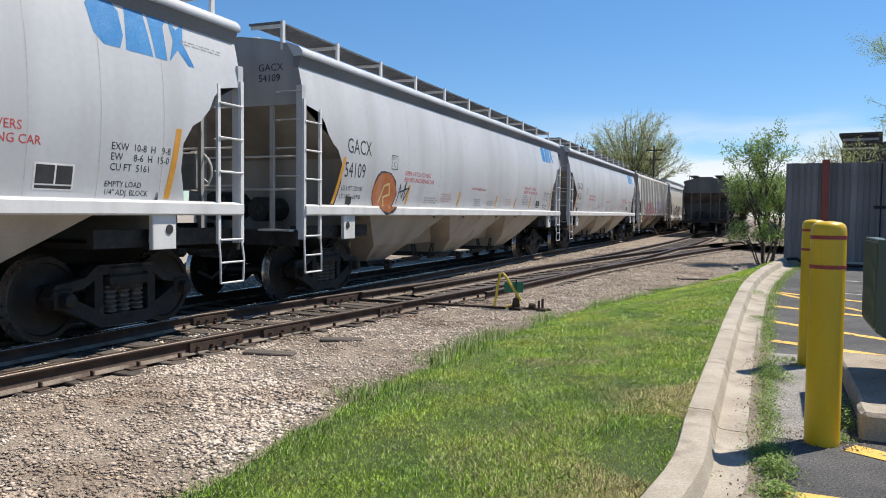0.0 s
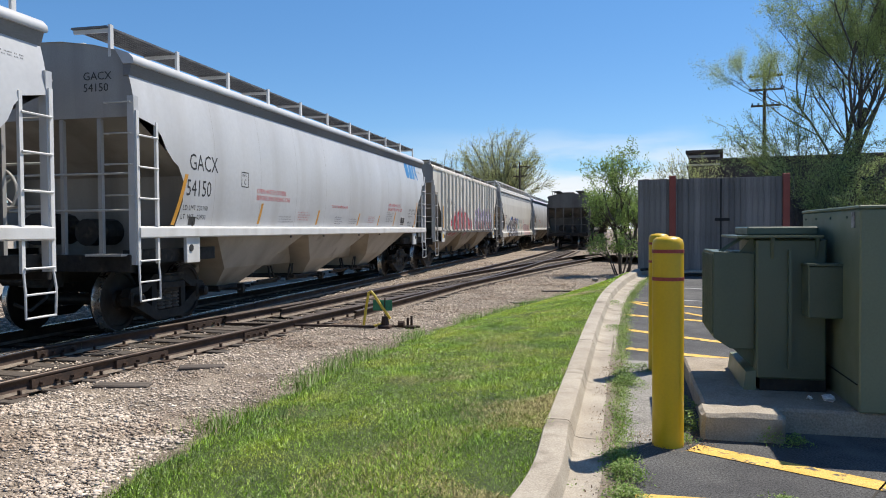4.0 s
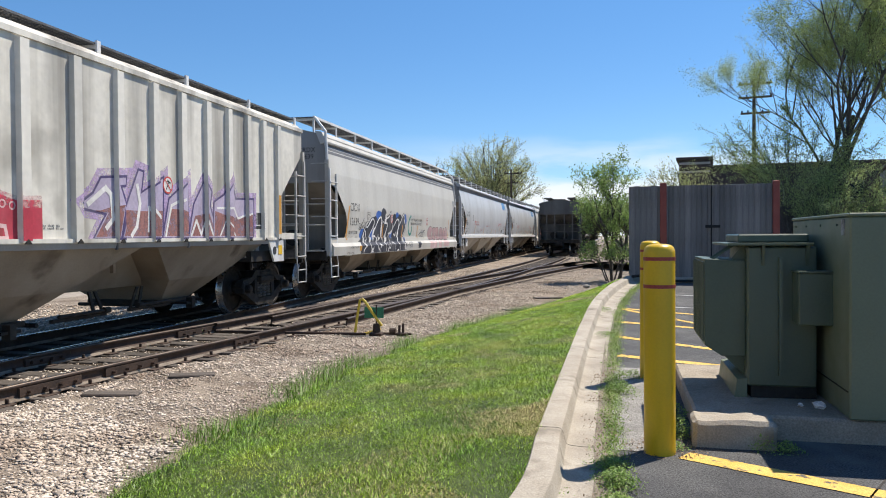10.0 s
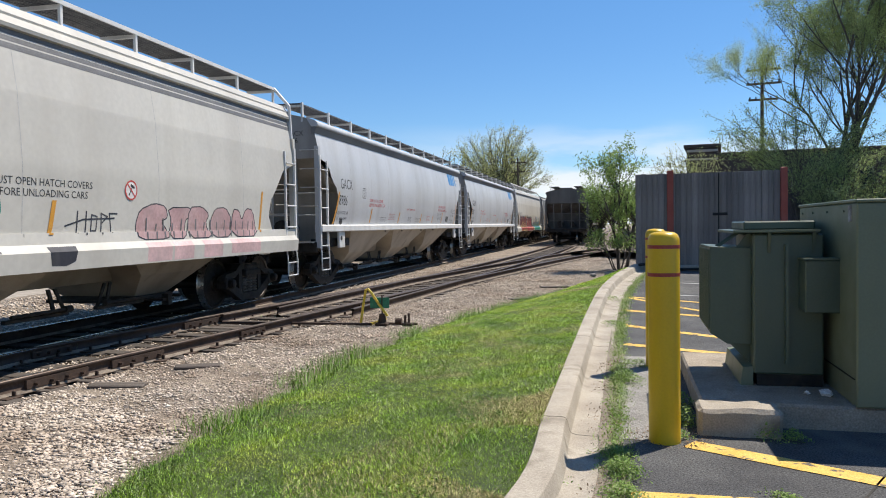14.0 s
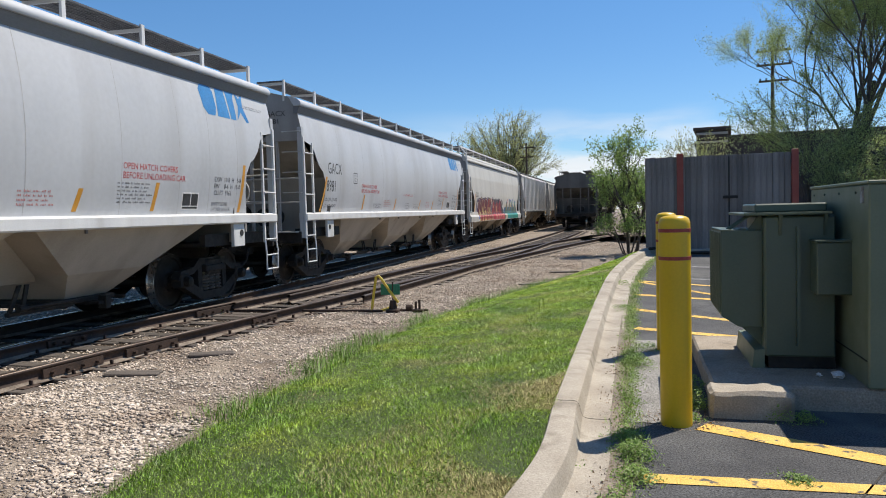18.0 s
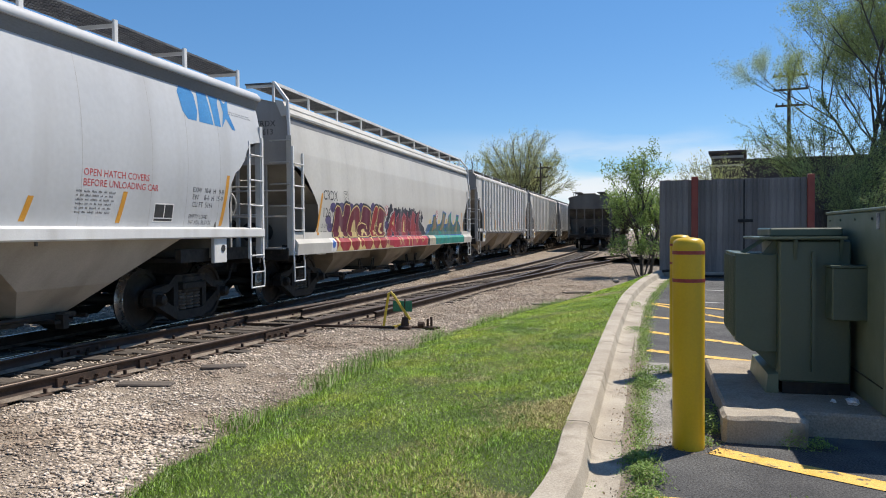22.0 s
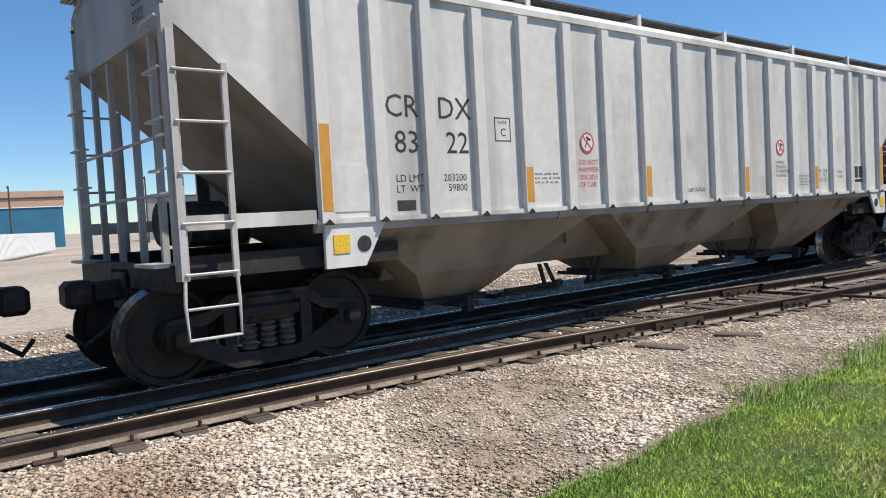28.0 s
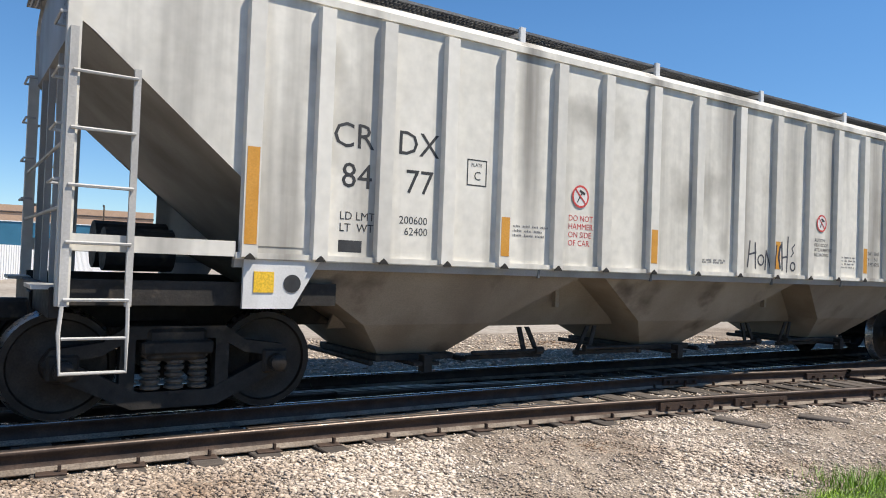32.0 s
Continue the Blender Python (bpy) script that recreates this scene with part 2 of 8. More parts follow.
def mat(name, colors, scale=8.0, rough=0.6, metal=0.0, bump=0.15, bump_scale=40.0, rough_var=0.1, stretch=(1, 1, 1), fine=0.25, fine_scale=60.0, spots=None, streak=None, island=0.0, objrand=0.0, spec=0.5, bump_dist=0.01):
    """A surface whose colour wanders between the given ones at a large and a fine scale, with grain in relief.
    spots: (colour, scale, threshold, softness); streak: (colour, strength, horizontal scale) runs down from above."""
    m, nt, bs = nodes_of(name)
    N, L = nt.nodes.new, nt.links.new
    co = N("ShaderNodeTexCoord")
    mp = N("ShaderNodeMapping")
    mp.inputs["Scale"].default_value = stretch
    L(co.outputs["Object"], mp.inputs["Vector"])

    def noise_tex(s, detail=4.0, vec=None):
        n = N("ShaderNodeTexNoise")
        n.inputs["Scale"].default_value, n.inputs["Detail"].default_value = s, detail
        L(vec or mp.outputs["Vector"], n.inputs["Vector"])
        return n.outputs["Fac"]
    ramp = N("ShaderNodeValToRGB")
    ramp.color_ramp.elements[0].position, ramp.color_ramp.elements[1].position = 0.3, 0.7
    els = ramp.color_ramp.elements
    cs = [(*c, 1.0) for c in colors]
    els[0].color, els[1].color = cs[0], cs[-1]
    for i, c in enumerate(cs[1:-1]):
        e = els.new(0.3 + 0.4 * (i + 1) / (len(cs) - 1))
        e.color = c
    L(noise_tex(scale), ramp.inputs["Fac"])
    out = ramp.outputs["Color"]

    def mix(fac, a, b, mode="MIX"):
        x = N("ShaderNodeMix")
        x.data_type, x.blend_type = "RGBA", mode
        if isinstance(fac, float):
            x.inputs[0].default_value = fac
        else:
            L(fac, x.inputs[0])
        for sock, v in ((6, a), (7, b)):
            if isinstance(v, tuple):
                x.inputs[sock].default_value = (*v, 1.0)
            else:
                L(v, x.inputs[sock])
        return x.outputs[2]

    def span(v, lo, hi, a=0.0, b=1.0):
        r = N("ShaderNodeMapRange")
        for k, q in zip(("From Min", "From Max", "To Min", "To Max"), (lo, hi, a, b)):
            r.inputs[k].default_value = q
        L(v, r.inputs["Value"])
        return r.outputs["Result"]

    if fine:
        g = N("ShaderNodeCombineColor")
        for k in range(3):
            L(span(noise_tex(fine_scale, 2.0), 0.25, 0.75, 1 - fine, 1 + fine), g.inputs[k])
        out = mix(1.0, out, g.outputs[0], "MULTIPLY")
    if spots:
        c, s, th, soft = spots
        out = mix(span(noise_tex(s, 5.0), th, th + soft), out, c)
    if streak:
        c, k, hs = streak
        m2 = N("ShaderNodeMapping")
        m2.inputs["Scale"].default_value = (hs, hs, hs * 0.06)
        L(co.outputs["Object"], m2.inputs["Vector"])
        out = mix(span(noise_tex(1.0, 5.0, m2.outputs["Vector"]), 0.48, 0.72, 0.0, k), out, c)
    if island or objrand:
        gi = N("ShaderNodeNewGeometry") if island else N("ShaderNodeObjectInfo")
        r = gi.outputs["Random Per Island"] if island else gi.outputs["Random"]
        g = N("ShaderNodeCombineColor")
        a = island or objrand
        for k in range(3):
            L(span(r, 0, 1, 1 - a, 1 + a), g.inputs[k])
        out = mix(1.0, out, g.outputs[0], "MULTIPLY")
    L(out, bs.inputs["Base Color"])
    L(span(noise_tex(scale * 3), 0.3, 0.7, rough - rough_var, rough + rough_var), bs.inputs["Roughness"])
    bs.inputs["Metallic"].default_value = metal
    bs.inputs["Specular IOR Level"].default_value = spec
    if bump:
        b = N("ShaderNodeBump")
        b.inputs["Strength"].default_value, b.inputs["Distance"].default_value = bump, bump_dist
        L(noise_tex(bump_scale, 3.0), b.inputs["Height"])
        L(b.outputs["Normal"], bs.inputs["Normal"])
    return m


def leafy(m, amount=0.45):
    """Lets light through thin leaves."""
    nt = m.node_tree
    bs, out = nt.nodes["Principled BSDF"], nt.nodes["Material Output"]
    tr = nt.nodes.new("ShaderNodeBsdfTranslucent")
    mx = nt.nodes.new("ShaderNodeMixShader")
    mx.inputs[0].default_value = amount
    nt.links.new(bs.inputs["Base Color"].links[0].from_socket, tr.inputs["Color"])
    nt.links.new(bs.outputs[0], mx.inputs[1])
    nt.links.new(tr.outputs[0], mx.inputs[2])
    nt.links.new(mx.outputs[0], out.inputs["Surface"])
    return m


M = {}
M["white_car"] = mat("pale_grey_car_paint", [(0.47, 0.48, 0.495), (0.54, 0.55, 0.565)], 0.6, 0.42, 0, 0.04, 3.0, 0.06, fine=0.04, fine_scale=14, streak=((0.36, 0.35, 0.34), 0.45, 1.6))
M["beige_car"] = mat("cream_grey_car_paint", [(0.50, 0.48, 0.44), (0.58, 0.56, 0.51)], 0.5, 0.5, 0, 0.05, 3.0, 0.06, fine=0.05, fine_scale=14, streak=((0.38, 0.35, 0.31), 0.4, 1.5))
M["rib_car"] = mat("weathered_light_grey_car_paint", [(0.54, 0.53, 0.5), (0.64, 0.625, 0.595)], 0.5, 0.55, 0, 0.06, 4.0, 0.06, fine=0.08, fine_scale=9, streak=((0.22, 0.205, 0.19), 0.75, 1.5), spots=((0.34, 0.325, 0.3), 0.9, 0.57, 0.2))
M["rib_paint"] = mat("rib_paint_grey", [(0.53, 0.52, 0.49), (0.63, 0.62, 0.59)], 0.6, 0.55, 0, 0.06, 4.0, 0.06, fine=0.06, fine_scale=9, objrand=0.1, spots=((0.4, 0.385, 0.36), 1.1, 0.6, 0.2))
M["rib_paint_warm"] = mat("rib_paint_warm_grey", [(0.58, 0.555, 0.5), (0.69, 0.66, 0.6)], 0.6, 0.6, 0, 0.06, 4.0, 0.06, fine=0.07, fine_scale=9, objrand=0.12, spots=((0.36, 0.335, 0.29), 1.1, 0.58, 0.2))
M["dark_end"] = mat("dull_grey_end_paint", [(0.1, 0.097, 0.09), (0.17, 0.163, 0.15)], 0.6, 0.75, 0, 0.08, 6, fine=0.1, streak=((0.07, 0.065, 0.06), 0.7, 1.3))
M["rib_warm"] = mat("weathered_warm_grey_car_paint", [(0.61, 0.58, 0.515), (0.72, 0.69, 0.625)], 0.5, 0.6, 0, 0.06, 4.0, 0.06, fine=0.09, fine_scale=9, streak=((0.17, 0.155, 0.135), 0.9, 1.9), spots=((0.3, 0.28, 0.245), 0.8, 0.56, 0.18))
M["dark_car"] = mat("grimy_dark_car_paint", [(0.085, 0.083, 0.079), (0.15, 0.144, 0.133)], 0.7, 0.75, 0, 0.08, 6, fine=0.1, streak=((0.02, 0.02, 0.019), 0.7, 1.3))
M["red_car"] = mat("oxide_red_car_paint", [(0.2, 0.05, 0.04), (0.26, 0.07, 0.05)], 0.8, 0.6, 0, 0.08, 6, fine=0.1, streak=((0.08, 0.03, 0.03), 0.6, 1.3))
M["bay"] = mat("dusty_hopper_bay_paint", [(0.22, 0.18, 0.138), (0.35, 0.3, 0.238)], 0.9, 0.75, 0, 0.08, 8, fine=0.12, streak=((0.15, 0.115, 0.085), 0.65, 1.3), spots=((0.1, 0.072, 0.05), 1.3, 0.6, 0.12))
M["bay_pale"] = mat("pale_dusty_bay_paint", [(0.38, 0.34, 0.285), (0.5, 0.455, 0.39)], 0.9, 0.7, 0, 0.08, 8, fine=0.1, streak=((0.2, 0.16, 0.12), 0.55, 1.3), spots=((0.14, 0.105, 0.075), 1.1, 0.64, 0.12))
# grime, and a darker grey that gives the end faces their shade
M["end_paint"] = mat("grimy_shaded_end_paint", [(0.26, 0.255, 0.245), (0.38, 0.37, 0.355)], 0.7, 0.6, 0, 0.06, 5, fine=0.08, streak=((0.15, 0.14, 0.13), 0.6, 1.6))
# dark grey that stands for the shade under the roof edge
M["eave"] = mat("shaded_eave_paint", [(0.13, 0.13, 0.135), (0.22, 0.22, 0.22)], 0.8, 0.6, 0, 0.06, 5, fine=0.1, stretch=(0.3, 1, 1))
M["ladder"] = mat("dull_grey_ladder_paint", [(0.4, 0.39, 0.37), (0.52, 0.51, 0.49)], 3, 0.55, fine=0.1, streak=((0.25, 0.22, 0.19), 0.4, 5))
M["white_trim"] = mat("white_sill_paint", [(0.62, 0.62, 0.62), (0.7, 0.7, 0.69)], 2.0, 0.45, fine=0.05, streak=((0.4, 0.38, 0.35), 0.4, 3.0))
M["galv"] = mat("galvanised_grating", [(0.11, 0.11, 0.115), (0.18, 0.18, 0.18)], 6, 0.55, 0.5)
# dust, plus a darker tone for the shade in the end recesses
M["slope"] = mat("dusty_shaded_slope_sheet", [(0.22, 0.205, 0.18), (0.34, 0.31, 0.275)], 0.8, 0.75, 0, 0.08, 6, fine=0.08, streak=((0.12, 0.1, 0.085), 0.6, 1.4))
M["truck"] = mat("black_brown_cast_steel", [(0.012, 0.011, 0.01), (0.034, 0.029, 0.025)], 5, 0.7, 0.2, 0.3, 30, spots=((0.1, 0.075, 0.055), 6, 0.6, 0.2))
M["wheel"] = mat("worn_wheel_steel", [(0.016, 0.014, 0.013), (0.04, 0.033, 0.028)], 4, 0.55, 0.5, 0.2, 30)
M["tread"] = mat("bright_wheel_tread", [(0.3, 0.29, 0.28), (0.45, 0.44, 0.43)], 6, 0.3, 0.9, 0.05)
M["spring"] = mat("grey_spring_steel", [(0.07, 0.06, 0.05), (0.15, 0.13, 0.11)], 10, 0.6, 0.3)
M["orange"] = mat("amber_reflector_tape", [(0.55, 0.25, 0.03), (0.62, 0.3, 0.05)], 6, 0.4, fine=0.1)
M["ink"] = mat("black_stencil_paint", [(0.02, 0.02, 0.022), (0.04, 0.04, 0.042)], 6, 0.6, fine=0.1)
M["soft_ink"] = mat("faded_black_stencil_paint", [(0.12, 0.12, 0.125), (0.2, 0.2, 0.2)], 6, 0.6, fine=0.1)
M["soft_red"] = mat("faded_red_stencil_paint", [(0.45, 0.16, 0.15), (0.5, 0.2, 0.19)], 6, 0.6)
M["red_ink"] = mat("red_stencil_paint", [(0.5, 0.05, 0.05), (0.56, 0.08, 0.07)], 6, 0.6)
M["blue_mark"] = mat("blue_mark_paint", [(0.03, 0.19, 0.45), (0.06, 0.25, 0.52)], 3, 0.5)
M["yellow_plate"] = mat("yellow_plate_paint", [(0.7, 0.42, 0.02), (0.76, 0.48, 0.04)], 6, 0.5)
M["rail_side"] = mat("rusty_rail_web", [(0.035, 0.023, 0.018), (0.085, 0.053, 0.038)], 3, 0.75, 0.3, 0.3, 30, spots=((0.03, 0.025, 0.022), 4, 0.58, 0.2))
M["rail_dust"] = mat("dusty_rail_foot", [(0.16, 0.125, 0.095), (0.28, 0.23, 0.18)], 5, 0.9, 0, 0.3, 40, fine=0.4, spots=((0.07, 0.05, 0.04), 3, 0.55, 0.15))
M["rail_top"] = mat("polished_rail_head", [(0.22, 0.2, 0.19), (0.36, 0.34, 0.33)], 4, 0.25, 0.9, 0.05)
M["rail_dull"] = mat("dull_rail_head", [(0.08, 0.06, 0.05), (0.14, 0.11, 0.09)], 4, 0.45, 0.8, 0.1)
M["tie"] = mat("weathered_tie_wood", [(0.045, 0.036, 0.03), (0.12, 0.1, 0.085)], 3, 0.9, 0, 0.5, 25, stretch=(0.4, 6, 6), objrand=0.3, fine=0.3)
M["gravel"] = mat("crushed_ballast", [(0.165, 0.127, 0.098), (0.31, 0.26, 0.21), (0.21, 0.168, 0.13)], 0.8, 0.9, 0, 0.9, 55, fine=0.5, fine_scale=48, spots=((0.14, 0.11, 0.09), 1.1, 0.54, 0.2), bump_dist=0.03, spec=0.1)
M["bank"] = mat("rough_brown_gravel_bank", [(0.14, 0.115, 0.092), (0.3, 0.26, 0.22), (0.2, 0.165, 0.135)], 1.6, 0.95, 0, 1.0, 16, fine=0.5, fine_scale=14, spots=((0.09, 0.085, 0.05), 0.9, 0.58, 0.12), bump_dist=0.12, spec=0.1)
M["stone"] = mat("ballast_stone", [(0.44, 0.36, 0.285), (0.62, 0.53, 0.445)], 9, 0.85, 0, 0.3, 50, island=0.48, fine=0.2, spots=((0.25, 0.175, 0.12), 0.6, 0.48, 0.2))
# oil and dirt, toned darker still for the shade under the train
M["oily_shaded"] = mat("dirty_shaded_track_bed", [(0.026, 0.02, 0.015), (0.066, 0.05, 0.038)], 1.4, 0.95, 0, 0.8, 40, fine=0.5, fine_scale=38, bump_dist=0.03, spec=0.08)
M["far_ground"] = mat("pale_dirt_ground", [(0.26, 0.22, 0.18), (0.38, 0.34, 0.29)], 0.12, 0.95, 0, 0.4, 10, fine=0.25, fine_scale=6, spec=0.1)
M["soil"] = mat("lawn_soil", [(0.03, 0.05, 0.01), (0.055, 0.08, 0.014)], 1.2, 0.95, 0, 0.6, 40, fine=0.5, fine_scale=60, spots=((0.16, 0.14, 0.05), 0.5, 0.66, 0.1))
M["grass"] = mat("grass_blades", [(0.12, 0.28, 0.012), (0.25, 0.44, 0.02), (0.42, 0.52, 0.05)], 1.3, 0.45, 0, 0, island=0.75, fine=0.0, spec=0.5, spots=((0.46, 0.41, 0.18), 0.75, 0.575, 0.12))
M["edge_grass"] = mat("long_green_grass", [(0.06, 0.16, 0.01), (0.14, 0.28, 0.02)], 1.3, 0.5, 0, 0, island=0.5, fine=0.0)
leafy(M["edge_grass"], 0.3)
M["asphalt"] = mat("worn_asphalt", [(0.05, 0.05, 0.053), (0.1, 0.1, 0.1)], 1.6, 0.9, 0, 0.9, 100, fine=0.9, fine_scale=75, spots=((0.16, 0.155, 0.145), 0.9, 0.58, 0.2), bump_dist=0.012)
M["line"] = mat("worn_yellow_line", [(0.66, 0.4, 0.07), (0.78, 0.5, 0.13)], 5, 0.8, 0, 0.5, 120, fine=0.35, fine_scale=120, spots=((0.1, 0.09, 0.075), 13, 0.58, 0.07))
M["white_line"] = mat("faded_white_line", [(0.3, 0.3, 0.3), (0.45, 0.45, 0.44)], 5, 0.8, 0, 0.3, 80, spots=((0.09, 0.09, 0.09), 7, 0.5, 0.15))
M["concrete"] = mat("kerb_concrete", [(0.29, 0.25, 0.2), (0.42, 0.375, 0.31)], 2.2, 0.85, 0, 0.45, 80, fine=0.25, fine_scale=90, spots=((0.2, 0.17, 0.13), 3.0, 0.58, 0.14))
M["pad"] = mat("stained_aggregate_concrete", [(0.27, 0.225, 0.175), (0.38, 0.325, 0.26)], 3.0, 0.9, 0, 0.6, 60, fine=0.28, fine_scale=70, spots=((0.19, 0.16, 0.125), 4.0, 0.58, 0.16), bump_dist=0.02)
M["yellow"] = mat("yellow_bollard_sleeve", [(0.64, 0.4, 0.008), (0.7, 0.45, 0.012)], 1.5, 0.4, 0, 0.03, 30, fine=0.04, streak=((0.45, 0.3, 0.03), 0.35, 8))
M["red_tape"] = mat("dark_red_tape", [(0.28, 0.03, 0.03), (0.34, 0.05, 0.04)], 8, 0.4)
M["green_box"] = mat("olive_green_cabinet_paint", [(0.064, 0.094, 0.068), (0.088, 0.122, 0.086)], 1.2, 0.42, 0, 0.06, 20, fine=0.06, streak=((0.13, 0.14, 0.1), 0.25, 2.5))
M["cabinet_green"] = mat("pale_olive_cabinet_paint", [(0.15, 0.18, 0.115), (0.185, 0.215, 0.14)], 1.2, 0.5, 0, 0.06, 20, fine=0.06, streak=((0.13, 0.145, 0.1), 0.3, 2.5))
M["fence"] = mat("grey_weathered_board", [(0.13, 0.118, 0.11), (0.26, 0.235, 0.215)], 1.5, 0.9, 0, 0.5, 20, stretch=(6, 6, 0.5), objrand=0.3, fine=0.3, spots=((0.3, 0.27, 0.25), 2, 0.66, 0.2))
M["red_steel"] = mat("red_primer_steel", [(0.25, 0.05, 0.035), (0.33, 0.075, 0.05)], 2, 0.6)
M["bark"] = mat("grey_brown_bark", [(0.05, 0.043, 0.036), (0.11, 0.096, 0.082)], 6, 0.9, 0, 0.6, 30)
M["leaf"] = mat("young_spring_leaves", [(0.24, 0.33, 0.1), (0.4, 0.47, 0.2)], 1.5, 0.6, 0, 0, island=0.35, fine=0.0)
M["leaf_fresh"] = mat("fresh_green_leaves", [(0.16, 0.27, 0.065), (0.31, 0.41, 0.14)], 1.5, 0.55, 0, 0, island=0.4, fine=0.0)
M["leaf_far"] = mat("pale_budding_leaves", [(0.34, 0.38, 0.15), (0.48, 0.5, 0.25)], 0.5, 0.7, 0, 0, island=0.3, fine=0.0)


M["brick"] = mat("dark_roof_and_brick", [(0.05, 0.04, 0.038), (0.09, 0.07, 0.065)], 1, 0.85)
M["blue_wall"] = mat("blue_metal_wall", [(0.02, 0.13, 0.22), (0.03, 0.16, 0.27)], 0.5, 0.6)
M["tan_wall"] = mat("tan_metal_wall", [(0.45, 0.3, 0.2), (0.5, 0.34, 0.24)], 0.5, 0.7)
M["grey_wall"] = mat("pale_masonry_wall", [(0.3, 0.28, 0.26), (0.38, 0.36, 0.33)], 0.5, 0.8)
M["glass"] = mat("dark_window_glass", [(0.02, 0.024, 0.03), (0.03, 0.035, 0.04)], 1, 0.15, bump=0)
M["green_target"] = mat("green_target_paint", [(0.01, 0.16, 0.09), (0.02, 0.2, 0.11)], 6, 0.5)
M["yellow_paint"] = mat("chipped_yellow_paint", [(0.6, 0.42, 0.03), (0.68, 0.5, 0.08)], 8, 0.5, spots=((0.2, 0.12, 0.06), 14, 0.62, 0.1))
M["white_plastic"] = mat("white_litter", [(0.7, 0.7, 0.7), (0.8, 0.8, 0.8)], 8, 0.5)
M["wood_pole"] = mat("dark_pole_wood", [(0.06, 0.045, 0.035), (0.1, 0.08, 0.06)], 3, 0.9)
for nm, c in (("wine", (0.11, 0.012, 0.03)), ("maroon", (0.15, 0.018, 0.03)), ("gf_red", (0.42, 0.035, 0.06)), ("gf_pink", (0.6, 0.2, 0.26)), ("gf_white", (0.7, 0.68, 0.66)), ("gf_blue", (0.03, 0.12, 0.42)), ("gf_dark", (0.03, 0.032, 0.045)), ("gf_teal", (0.012, 0.24, 0.19)), ("gf_green", (0.06, 0.14, 0.12)), ("gf_yellow", (0.6, 0.46, 0.2)), ("gf_purple", (0.26, 0.19, 0.36)), ("gf_orange", (0.42, 0.13, 0.04)), ("gf_rose", (0.47, 0.3, 0.3)), ("gf_pale", (0.62, 0.42, 0.42)), ("gf_lilac", (0.4, 0.34, 0.46)), ("gf_violet", (0.07, 0.05, 0.14)), ("gf_rust", (0.32, 0.075, 0.06)), ("gf_crimson", (0.28, 0.026, 0.032)), ("gf_ochre", (0.24, 0.16, 0.09)), ("gf_slate", (0.06, 0.12, 0.2)), ("gf_cream", (0.5, 0.45, 0.34))):
    M[nm] = mat("spray_paint_" + nm, [tuple(0.8 * v for v in c), tuple(min(1, 1.15 * v) for v in c)], 2.2, 0.6, 0, 0.0, fine=0.12, fine_scale=20, streak=((0.4, 0.38, 0.36), 0.25, 2.0))
M["dry_grass"] = mat("straw_dry_grass", [(0.34, 0.29, 0.11), (0.5, 0.44, 0.22)], 3, 0.7, 0, 0, island=0.4, fine=0.0)
M["clover"] = mat("dark_clover_leaves", [(0.1, 0.22, 0.018), (0.2, 0.33, 0.04)], 3, 0.5, 0, 0, island=0.4, fine=0.0)
for nm in ("leaf", "leaf_fresh", "leaf_far", "grass"):
    leafy(M[nm], 0.3 if nm == "grass" else 0.55)

# ---- ground ----
def sheet(name, f, us, vs, material, label, category, kind="structure", smooth=True):
    """A grid of places f(u, v)."""
    verts = [f(u, v) for u in us for v in vs]
    n = len(vs)
    faces = [(i * n + j, (i + 1) * n + j, (i + 1) * n + j + 1, i * n + j + 1) for i in range(len(us) - 1) for j in range(n - 1)]
    me = np_mesh(name, [tuple(v) for v in verts], faces, material, smooth)
    return tagged(new(name, me), label, category, kind=kind)


def lin(a, b, n):
    return [a + (b - a) * i / (n - 1) for i in range(n)]


RAIL_Z = 0.10
sheet("ground", lambda u, v: Vector((u, v, -0.45)), [-2500, -400, -100, 0, 100, 400, 2500], [-2500, -400, -100, 0, 100, 400, 2500], M["far_ground"], "pale dry dirt ground reaching to the horizon", "ground")

KERB_L = [(-3.0, -2.6), (1.06, 3.96), (1.68, 5.39), (3.27, 9.1), (4.3, 11.4), (5.4, 13.7), (6.7, 16.0), (8.1, 18.2)]


def kerb_x(y):
    return spline([(b, a) for a, b in KERB_L], y)


def lot_z(y):
    """The lot climbs a little towards the fence."""
    q = max(0.0, min(1.0, (y - 8.0) / 11.0))
    return 0.38 * q * q * (3 - 2 * q)


GRASS_EDGE = [(-3.0, -2.2), (0.0, -1.95), (3.6, -1.68), (4.7, -1.36), (5.6, -1.12), (6.8, -0.72), (7.9, -0.25), (9.3, 0.3), (10.9, 1.2), (13.0, 2.6), (15.0, 4.2), (16.6, 5.6), (18.0, 7.5)]


def grass_x(y):
    return spline(GRASS_EDGE, y)


def bed_z(x, y):
    """The ballast: low beside the lawn, level at the tracks."""
    lat = -UY * x + UX * y
    s = UX * x + UY * y
    q = max(0.0, min(1.0, (near_lat(max(s, -5)) - 2.2 - lat) / 2.0)) if s < 40 else 0.0
    w = min(abs(lat - near_lat(max(s, -5))), abs(lat - main_lat(s)), abs(lat - left_lat(s)) if s > 16 else 9.0)
    dip = 0.07 * max(0.0, min(1.0, (1.22 + 0.25 * noise.noise(Vector((x * 2.2, y * 2.2, 11))) - w) / 0.15))
    return RAIL_Z - 0.125 - 0.075 * q - dip + 0.016 * noise.noise(Vector((x * 1.3, y * 1.3, 0))) + 0.012 * noise.noise(Vector((x * 5, y * 5, 3)))


